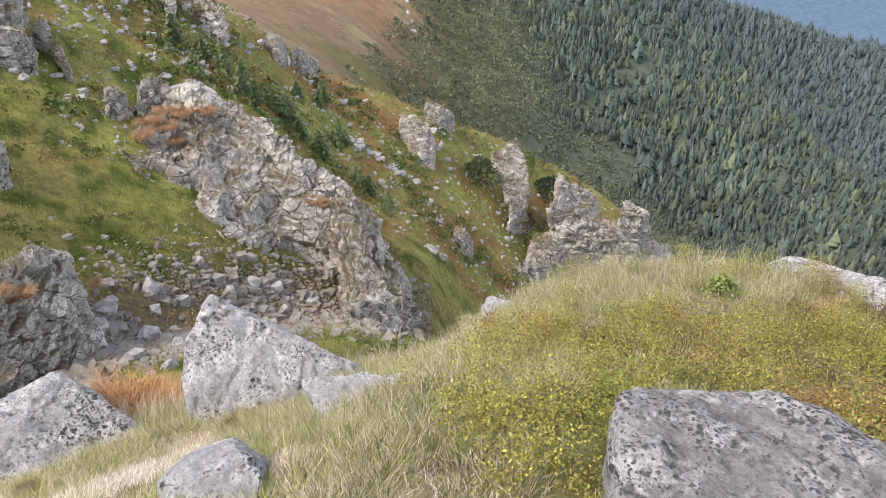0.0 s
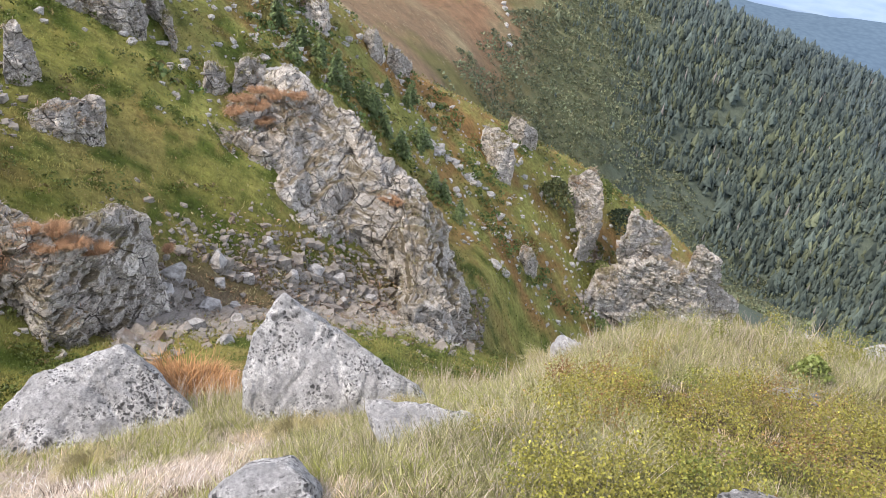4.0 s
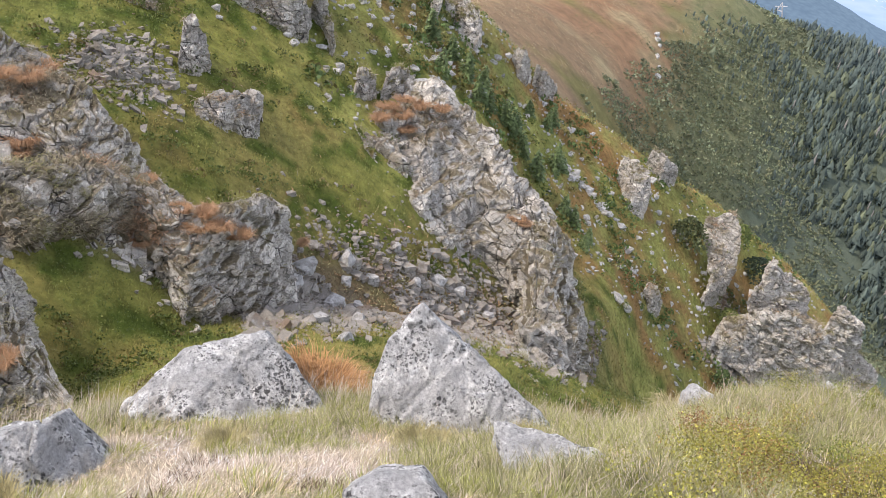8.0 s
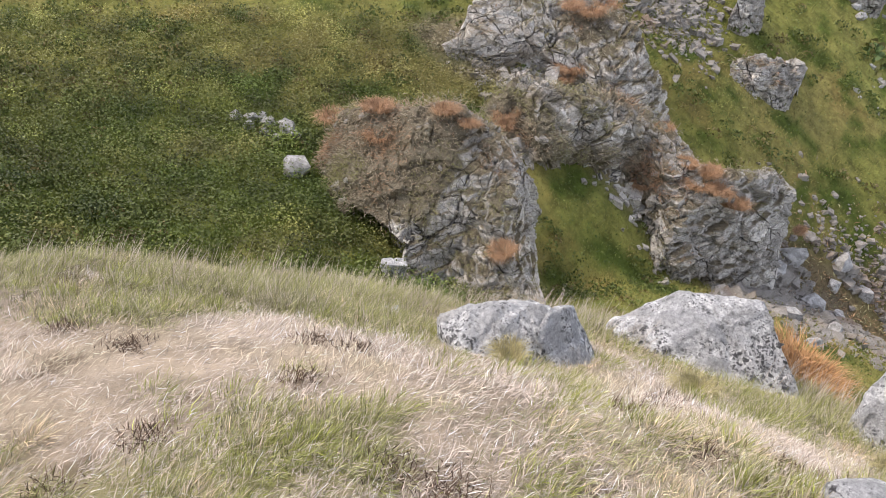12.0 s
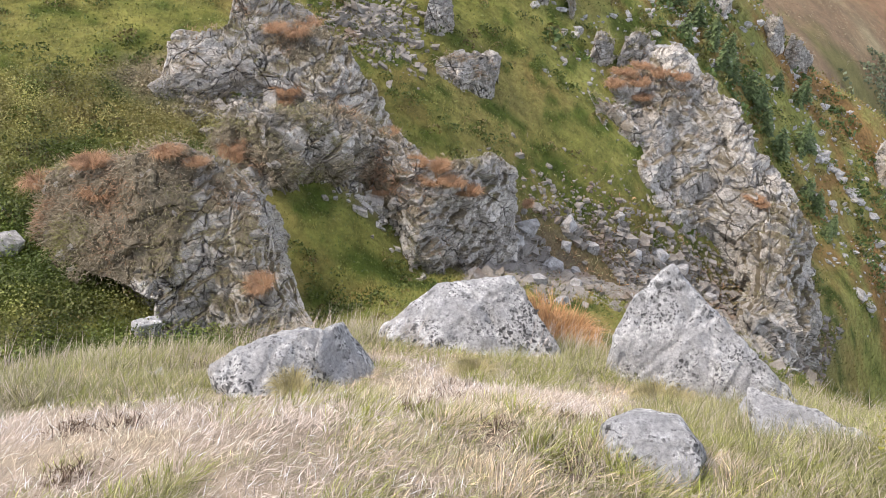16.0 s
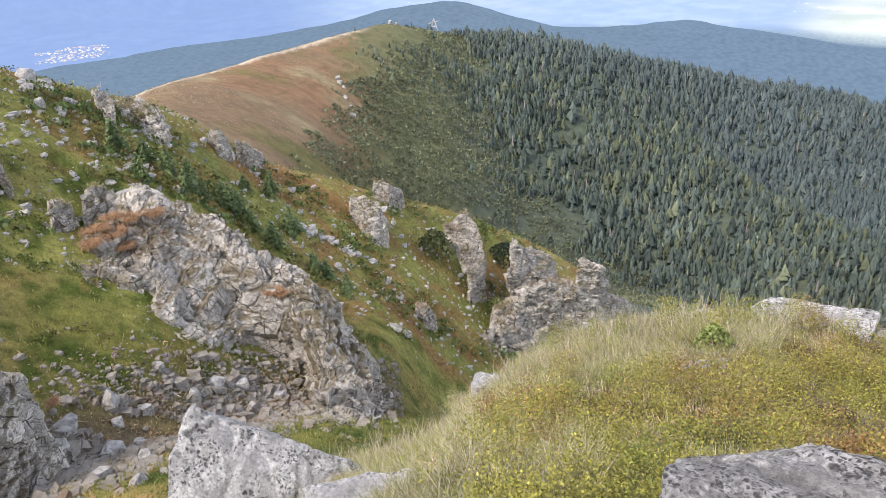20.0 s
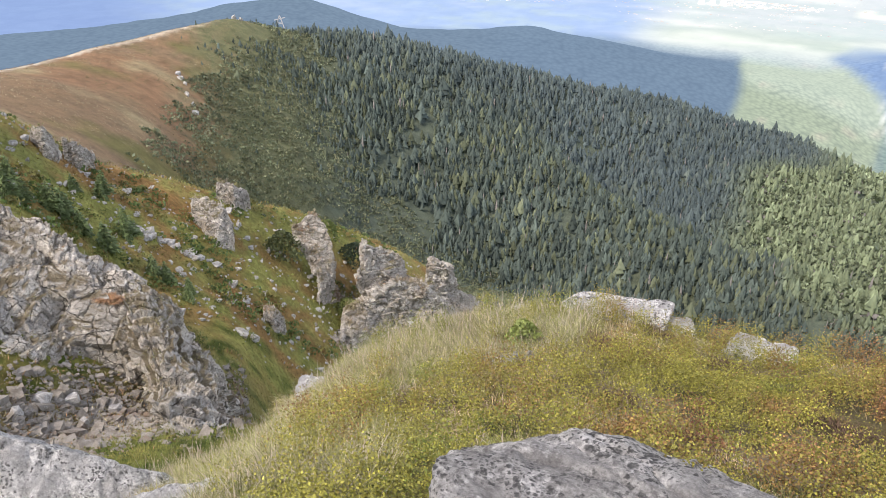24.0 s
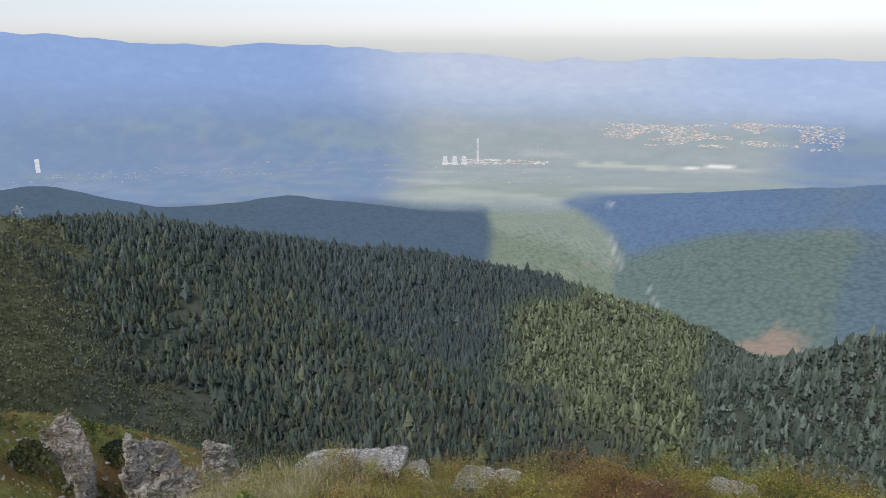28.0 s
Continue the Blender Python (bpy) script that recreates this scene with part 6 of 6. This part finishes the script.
# ---- rocks of the mound's edge ----
def bearing_rock(az, r, w, d, h, label, seed, name="boulder", mat=None, lift=0.0):
    x, y = -math.sin(radians(az)) * r, math.cos(radians(az)) * r
    q = np.random.default_rng(seed)
    pts = [(sx * w * q.uniform(0.38, 0.55), sy * d * q.uniform(0.38, 0.55), sz * h * q.uniform(0.4, 0.55)) for sx in (-1, 1) for sy in (-1, 1) for sz in (-1, 1)]
    pts = [(px * q.uniform(0.5, 1), py * q.uniform(0.6, 1), pz) for px, py, pz in pts]
    pts += [(q.uniform(-0.6, 0.6) * w, q.uniform(-0.5, 0.5) * d, q.uniform(0.2, 0.5) * h) for _ in range(8)]
    ob = new(name, hull_mesh(name, pts, mat or boulder_rock, 0.035, 0.012, seed))
    ob.matrix_basis = pose(x, y, float(ground_z(x, y)) + lift, 0, 0, az)
    return tagged(ob, label, "rock")


bearing_rock(39.3, 4.65, 0.24, 0.2, 0.2, "small white rock at the edge of the grass", 71, lift=0.06)
bearing_rock(13.4, 5.4, 0.85, 0.5, 0.12, "flat pale rock ledge at the edge of the mound", 72, "rock_ledge", lift=0.0)
bearing_rock(20.5, 5.4, 0.4, 0.3, 0.12, "flat pale rock ledge at the edge of the mound", 73, "rock_ledge", lift=0.0)
bearing_rock(9.5, 5.45, 0.35, 0.3, 0.14, "flat pale rock ledge at the edge of the mound", 74, "rock_ledge", lift=0.0)
bearing_rock(2.6, 5.0, 0.5, 0.4, 0.22, "dark and white lichened rock in russet heath", 75, lift=0.01)
bearing_rock(-15.5, 4.9, 0.42, 0.3, 0.14, "flat lichened rock in russet heath", 76, lift=0.01)
bearing_rock(-19.5, 4.6, 0.35, 0.25, 0.12, "flat lichened rock in russet heath", 77, lift=0.01)
bearing_rock(29.5, 5.2, 0.32, 0.25, 0.12, "flat pale rock at the edge of the mound", 78, "rock_ledge", lift=0.0)
bearing_rock(49.5, 2.55, 0.6, 0.3, 0.24, "low dark rock running down into the grass", 79, lift=-0.06)
bearing_rock(53.0, 2.95, 0.4, 0.3, 0.3, "low dark rock running down into the grass", 80, lift=-0.06)
bearing_rock(110.6, 3.45, 0.16, 0.12, 0.12, "small white stone in grass", 82, lift=0.03)
bearing_rock(69.5, 4.75, 0.4, 0.4, 0.35, "pale rock behind the boulders", 83, lift=0.05)
bearing_rock(108, 10.6, 0.45, 0.3, 0.3, "squarish mossy stone under an earthy knoll", 84, lift=0.15)


# ---- orange grass tufts and the shrubs ----
def tuft_mesh(name, seed, tone, n=460, wide=0.011):
    r = np.random.default_rng(seed)
    a = r.uniform(0, 6.28, n)
    rad = np.sqrt(r.random(n)) * (0.32 + 0.1 * np.sin(2 * a + seed))
    b = np.stack([np.cos(a) * rad, np.sin(a) * rad, 0 * a], -1)
    out = np.arctan2(np.sin(a) + 0.8 * math.sin(seed), np.cos(a) + 0.8 * math.cos(seed)) + r.normal(0, 0.7, n)
    d = np.stack([np.cos(out), np.sin(out), 0 * a], -1)
    L = r.uniform(0.25, 1.0, n)[:, None]
    p1 = b + d * 0.25 * L + np.array([0, 0, 0.45]) * L
    p2 = p1 + d * 0.3 * L * r.uniform(0.2, 1.4, (n, 1)) + np.array([0, 0, -0.2]) * L * r.uniform(-0.8, 2.8, (n, 1))
    w = np.cross(d, [0, 0, 1]) * wide
    V = np.stack([b - w, b + w, p1 + w, p1 - w, p2], 1).reshape(-1, 3)
    f = np.array([[0, 1, 2], [0, 2, 3], [3, 2, 4]])
    F = (f[None] + (np.arange(n) * 5)[:, None, None]).reshape(-1, 3)
    C = np.repeat(np.array([tone]) * r.uniform(0.6, 1.35, (n, 1)), 5, 0)
    return quick_mesh(name, V, F, blade_mat, C)


ORANGE = [tuft_mesh("grass_tuft", 500 + k, (0.44, 0.27, 0.15), 1100, 0.0055) for k in range(3)]
OLIVE = [tuft_mesh("grass_tuft", 510 + k, (0.46, 0.40, 0.20), 1100, 0.0035) for k in range(3)]
RUST = [tuft_mesh("grass_tuft", 520 + k, (0.50, 0.285, 0.13), 1300, 0.004) for k in range(3)]


def tuft(x, y, size, label, meshes, lift=0.0, z=None, group="orange grass tufts"):
    o = new("grass_tuft", meshes[int(rng.integers(len(meshes)))])
    zz = float(ground_z(x, y)) + lift if z is None else z
    o.matrix_basis = Matrix.LocRotScale(Vector((x, y, zz)), Euler((0, 0, rng.uniform(0, 6.28))), Vector((size * rng.uniform(0.8, 1.3), size * rng.uniform(0.8, 1.2), size * rng.uniform(0.5, 0.8))))
    return tagged(o, label, "grass tuft", group)


for _x, _y, _z, _s in ((-13.2, -4.6, -5.6, 0.8), (-12.6, -4.4, -5.9, 0.6), (-13.0, -3.2, -5.3, 0.7), (-12.9, -2.7, -5.45, 0.5), (-10.9, -1.55, -6.75, 0.6), (-13.6, -5.7, -6.2, 0.8), (-18.2, 2.6, -8.7, 0.9), (-17.9, 3.3, -9.3, 0.9), (-18.3, 2.0, -8.6, 0.7), (-17.8, 2.9, -8.9, 0.8), (-21.5, -1.1, -6.2, 0.9), (-21.6, -1.7, -6.1, 0.8), (-19.9, -1.5, -7.5, 0.7), (-16.6, -2.6, -7.4, 0.8), (-17.9, 0.9, -9.2, 0.7), (-20.7, 1.2, -8.6, 0.7), (-19.7, 5.6, -10.9, 0.6)):
    tuft(_x, _y, _s * 0.78, "drooping orange dry grass tuft on a rock ledge", ORANGE, z=_z)
for _x, _y, _z, _s in ((-31.2, 12.6, -11.4, 0.9), (-30.8, 13.2, -11.7, 1.0), (-31.4, 14.3, -11.6, 0.9), (-31.5, 15.5, -11.8, 0.8), (-30.4, 12.0, -11.6, 0.8), (-26.0, 17.3, -14.9, 0.7), (-25.7, 17.5, -15.0, 0.6), (-30.3, 13.2, -12.2, 0.8), (-31.9, 13.7, -11.4, 0.8), (-31.75, 15.1, -11.7, 0.7), (-17.0, -2.6, -7.2, 0.7), (-20.1, -1.4, -7.2, 0.8), (-22.9, -0.9, -6.4, 0.9), (-19.5, 1.3, -8.2, 0.7), (-17.9, 2.4, -8.8, 0.8)):
    tuft(_x, _y, _s, "russet dry plants on a ledge of the crag", ORANGE, z=_z - 0.12)
for _x, _y, _s in ((-4.1, 1.15, 0.42), (-4.2, 1.32, 0.45), (-4.3, 1.5, 0.4), (-4.0, 1.3, 0.36), (-4.45, 1.7, 0.35)):
    tuft(_x, _y, _s * 1.3, "thick orange grass tuft between two boulders", RUST, 0.1)
for _x, _y, _s in ((-3.05, 1.55, 0.2), (-2.75, 1.38, 0.24), (-2.7, 1.5, 0.2), (-2.93, -0.4, 0.2), (-2.62, -0.46, 0.2), (-0.56, 1.72, 0.08), (-2.95, 0.45, 0.22), (-2.5, 1.9, 0.2), (-3.3, 3.9, 0.3), (-3.15, 3.7, 0.3), (-3.0, 3.6, 0.22)):
    tuft(_x, _y, _s, "dry yellow grass tuft beside a rock", OLIVE, 0.02, group="yellow grass tufts")

bark_mat, _nb, _bb = material("bark", 0.9)
_nb.links.new(ramp(_nb, noise_node(_nb, 9, 6, 0.7).outputs[0], [(0.3, (0.08, 0.06, 0.045)), (0.7, (0.2, 0.16, 0.12))]), _bb.inputs[0])


def part(name, me, parent):
    o = new(name, me)
    o.parent = parent
    return o


def trunk_mesh(h, r0):
    bm = bmesh.new()
    bmesh.ops.create_cone(bm, cap_ends=True, segments=7, radius1=r0, radius2=r0 * 0.2, depth=h)
    bmesh.ops.translate(bm, vec=(0, 0, h / 2 - 0.15), verts=bm.verts)
    me = bpy.data.meshes.new("trunk")
    bm.to_mesh(me)
    bm.free()
    me.materials.append(bark_mat)
    return me


def spruce_crown(seed, tone, n=900):
    """A ragged cone of small drooping sprays, one metre high."""
    r = np.random.default_rng(seed)
    lvl = 1 - np.sqrt(r.random(n)) * 0.97
    a = np.floor(r.uniform(0, 9, n)) * 0.7 + lvl * 9 + r.normal(0, 0.22, n)
    rad = (0.34 * (1 - lvl) ** 0.8 + 0.02) * np.sqrt(r.random(n)) * (0.8 + 0.35 * np.sin(a * 3 + seed))
    d = np.stack([np.cos(a), np.sin(a), -0.35 + 0 * a], -1)
    c = np.stack([np.cos(a) * rad, np.sin(a) * rad, lvl - 0.25 * rad], -1)
    s = r.uniform(0.05, 0.11, (n, 1)) * (1.1 - 0.5 * lvl[:, None])
    w = np.cross(d, r.normal(0, 0.5, (n, 3)) + [0, 0, 1]) * 0.4
    V = np.stack([c - w * s, c - d * s * 0.6, c + w * s, c + d * s], 1).reshape(-1, 3)
    return quick_mesh("crown", V, np.arange(len(V)).reshape(-1, 4), leaf_mat, np.repeat(np.array([tone]) * r.uniform(0.6, 1.4, (n, 1)), 4, 0))


def small_tree(name, crown, height, label):
    root = new(name)
    part("trunk", trunk_mesh(0.9, 0.022), root)
    part("crown", crown, root)
    root.scale = (height, height, height)
    return tagged(root, label, "tree", "young conifers on the spur")


_sp = [small_tree("young_spruce", spruce_crown(600 + k, (0.15, 0.205, 0.08)), 2.0, "young green spruce standing in heath") for k in range(3)]
_spots = [(-40.24, 28.88, 2.2), (-39.01, 23.6, 1.8), (-39.0, 24.29, 2.0), (-38.53, 21.15, 1.8), (-38.76, 18.74, 1.6), (-41.63, 19.12, 2.0), (-45.53, 31.53, 1.9), (-40.08, 21.07, 1.9), (-38.68, 22.05, 1.6), (-35.97, 28.12, 1.6), (-36.3, 27.53, 1.7), (-37.6, 25.6, 2.0), (-38.1, 24.6, 1.7), (-41.0, 20.3, 1.6), (-40.6, 22.6, 1.5), (-44.6, 30.6, 1.6), (-43.4, 28.0, 1.4), (-34.6, 28.6, 1.3), (-33.6, 27.6, 1.2), (-40.9, 29.9, 1.5)]
for k, (_x, _y, _h) in enumerate(_spots):
    m = Matrix.Translation((_x, _y, float(ground_z(_x, _y)))) @ Matrix.Rotation(k * 1.3, 4, "Z")
    if k < 3:
        _sp[k].matrix_basis = m @ Matrix.Diagonal((_h, _h, _h, 1))
    else:
        o = copy_thing(_sp[k % 3], m)
        o.scale = (_h, _h, _h)


def shrub_crown(seed, tone, n=900):
    r = np.random.default_rng(seed)
    th, u = r.uniform(0, 6.28, n), r.uniform(0.0, 1, n)
    rad = np.sqrt(1 - u**2) * r.uniform(0.5, 1.05, n) * (1 + 0.25 * np.sin(3 * th + seed))
    c = np.stack([np.cos(th) * rad * 0.5, np.sin(th) * rad * 0.5, 0.1 + u * 0.8], -1)
    a, b = r.normal(size=(n, 3)), r.normal(size=(n, 3))
    a[:, 2] = np.abs(a[:, 2]) + 0.5
    a /= np.linalg.norm(a, axis=1, keepdims=True)
    b = np.cross(a, b)
    b /= np.linalg.norm(b, axis=1, keepdims=True)
    s = r.uniform(0.05, 0.11, (n, 1))
    V = np.stack([c - b * s * 0.4, c - a * s * 0.5, c + b * s * 0.4, c + a * s * 0.6], 1).reshape(-1, 3)
    return quick_mesh("crown", V, np.arange(len(V)).reshape(-1, 4), leaf_mat, np.repeat(np.array([tone]) * r.uniform(0.6, 1.4, (n, 1)), 4, 0))


def shrub(x, y, size, tone, label, seed):
    root = new("shrub")
    part("stem", trunk_mesh(0.6, 0.03), root)
    part("crown", shrub_crown(seed, tone), root)
    root.matrix_basis = Matrix.LocRotScale(Vector((x, y, float(ground_z(x, y)) - 0.03 * size)), None, Vector((size, size, size * 0.85)))
    return tagged(root, label, "shrub")


shrub(-41.77, 44.8, 3.4, (0.10, 0.12, 0.05), "grey-green broadleaf shrub in a hollow", 1)
shrub(-45.2, 55.0, 2.6, (0.13, 0.17, 0.05), "fresh green shrub on the spur crest", 2)
shrub(-42.4, 55.4, 3.0, (0.035, 0.055, 0.03), "dark round mountain pine on the spur crest", 3)
shrub(-36.0, 56.5, 2.6, (0.13, 0.16, 0.05), "yellow-green shrub above the pale cliff", 4)
shrub(-35.2, 58.0, 2.2, (0.12, 0.15, 0.05), "yellow-green shrub above the pale cliff", 5)
shrub(-36.4, 46.6, 2.6, (0.14, 0.17, 0.05), "light green shrub at the foot of the pale cliff", 6)
shrub(-31.0, 41.5, 2.0, (0.08, 0.12, 0.04), "green shrub at the foot of the pale cliff", 7)
shrub(-1.53, 4.04, 0.26, (0.23, 0.28, 0.08), "low bright green shrub on the grassy mound", 8)


# ---- far works of man ----
pale_mat, _np, _bp = material("pale_render", 0.8)
_bp.inputs[0].default_value = (0.5, 0.5, 0.5, 1)


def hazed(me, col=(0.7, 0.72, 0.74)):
    """Pale walls in the self-lit haze material, part of the far backdrop."""
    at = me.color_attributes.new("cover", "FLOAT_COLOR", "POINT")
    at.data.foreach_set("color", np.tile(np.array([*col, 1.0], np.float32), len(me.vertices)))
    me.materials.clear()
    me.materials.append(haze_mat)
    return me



def lathe(name, profile, segments=20):
    bm = bmesh.new()
    rings = []
    for rad, z in profile:
        rings.append([bm.verts.new((math.cos(a) * rad, math.sin(a) * rad, z)) for a in np.linspace(0, 2 * math.pi, segments, endpoint=False)])
    for p, q in zip(rings, rings[1:]):
        for i in range(segments):
            bm.faces.new((p[i], p[(i + 1) % segments], q[(i + 1) % segments], q[i]))
    bm.faces.new(rings[-1])
    me = bpy.data.meshes.new(name)
    bm.to_mesh(me)
    bm.free()
    return hazed(me)


def far_place(az, r):
    x, y = -math.sin(radians(az)) * r, math.cos(radians(az)) * r
    return Vector((x, y, float(ground_z(x, y))))


_me = lathe("cooling_tower", [(15, 0), (12, 12), (9.5, 24), (8.8, 31), (9.6, 36)])
for _a in (12.6, 11.9, 11.2):
    o = new("cooling_tower", _me)
    o.location = far_place(_a, 3460)
    tagged(o, "white cooling tower on the hazy plain", "cooling tower", "cooling towers")
o = new("chimney", lathe("chimney", [(4.5, 0), (4.0, 50), (3.2, 112)]))
o.location = far_place(10.2, 3480)
tagged(o, "tall white power station chimney on the plain", "chimney")
o = new("chimney", lathe("chimney", [(9, 0), (8.5, 30), (8.5, 56)]))
o.location = far_place(40.4, 3640)
tagged(o, "broad white factory tower on the plain", "chimney")


def houses(name, az, r, size, label, wall, flat=1.0):
    n = len(az)
    x, y = -np.sin(np.radians(az)) * r, np.cos(np.radians(az)) * r
    q = np.random.default_rng(5)
    c = np.array([(sx, sy, sz) for sz in (0, 1) for sy in (-1, 1) for sx in (-1, 1)], float)
    v = c[None] * np.stack([size * q.uniform(0.6, 1.6, n), size * q.uniform(0.4, 0.8, n), size * flat * q.uniform(0.4, 1.1, n)], -1)[:, None, :]
    V = (v + np.stack([x, y, ground_z(x, y) - 1], -1)[:, None, :]).reshape(-1, 3)
    f = np.array([[0, 2, 3, 1], [4, 5, 7, 6], [0, 1, 5, 4], [2, 6, 7, 3], [0, 4, 6, 2], [1, 3, 7, 5]])
    F = (f[None] + (np.arange(n) * 8)[:, None, None]).reshape(-1, 4)
    roof = np.where(q.random((n, 1)) < 0.35, np.array([wall]) * [[1.0, 0.86, 0.8]], np.array([wall])) * q.uniform(0.72, 1.1, (n, 1))
    # walls glow in the backdrop's emissive material; they hold no lamps
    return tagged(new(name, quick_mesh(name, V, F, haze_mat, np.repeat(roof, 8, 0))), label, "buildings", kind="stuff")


def spread(a0, a1, r0, r1, n, seed, low=0.0):
    """Bearings and distances of houses, bunched along streets."""
    q = np.random.default_rng(seed)
    a, r = q.uniform(a0, a1, n * 4), q.uniform(r0, r1, n * 4)
    k = fbm(np.stack([a / 2.2, r / 45, 0 * a], -1), 3, seed) > low
    edge = np.minimum((a - a0) / (a1 - a0), (a1 - a) / (a1 - a0))
    k &= q.random(len(a)) < 0.25 + 4 * edge
    return a[k][:n], r[k][:n]


# wall colours carry the sun, shade and haze of each part of the plain
_a, _r = spread(-14.5, 1.5, 3780, 4010, 1500, 801, -0.05)
houses("town", _a, _r, rng.uniform(1.8, 5.5, len(_a)), "pale city spread over the sunlit hazy plain", (0.74, 0.71, 0.66))
_a, _r = spread(5, 12.4, 3440, 3580, 190, 802, -0.1)
houses("works", _a, _r, rng.uniform(3, 9, len(_a)), "white works halls beside the cooling towers", (0.76, 0.76, 0.73), 0.5)
_a, _r = spread(1, 18.5, 3000, 3750, 620, 803, 0.05)
houses("suburb", _a, _r, rng.uniform(1.5, 4.0, len(_a)), "pale houses scattered over the sunlit plain", (0.62, 0.61, 0.58), 0.6)
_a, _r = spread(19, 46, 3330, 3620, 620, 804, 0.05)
houses("suburb", _a, _r, rng.uniform(1.5, 4.5, len(_a)), "pale houses in the shaded plain, tinted blue for shade and haze", (0.46, 0.52, 0.62), 0.6)
_a, _r = spread(64.2, 68.8, 2950, 3180, 260, 805, -0.2)
houses("village", _a, _r, rng.uniform(2, 5, len(_a)), "pale village houses below the mountains", (0.45, 0.46, 0.49))


# pale rocks and a mast on the far brown hill
for _x, _y, _s in ((-603, 520, 5), (-592, 513, 6), (-583, 510, 4), (-560, 490, 5), (-531.5, 472.1, 6), (-545, 482, 4), (-742, 742, 7), (-735, 746, 5)):
    stone(_x, _y, _s, "pale rock standing out of the brown hillside", 1.1, group="far rocks on the hill")


def bar(p, q, w):
    bm = bmesh.new()
    bmesh.ops.create_cube(bm, size=1)
    d = Vector(q) - Vector(p)
    bmesh.ops.transform(bm, matrix=Matrix.Translation((Vector(p) + Vector(q)) / 2) @ d.to_track_quat("Z", "Y").to_matrix().to_4x4() @ Matrix.Diagonal((w, w, d.length, 1)), verts=bm.verts)
    me = bpy.data.meshes.new("bar")
    bm.to_mesh(me)
    bm.free()
    me.materials.append(pale_mat)
    return me


mast = new("lift_mast")
mast.location = far_place(41.9, 1075) + Vector((0, 0, 1))
for _p, _q in (((-7, 0, 0), (0, 0, 16)), ((7, 0, 0), (0, 0, 16)), ((-9, 0, 9), (9, 0, 14)), ((-4, 0, 6), (4, 0, 6))):
    part("strut", bar(_p, _q, 0.9), mast)
tagged(mast, "pale steel lift mast on the summit ridge", "mast")
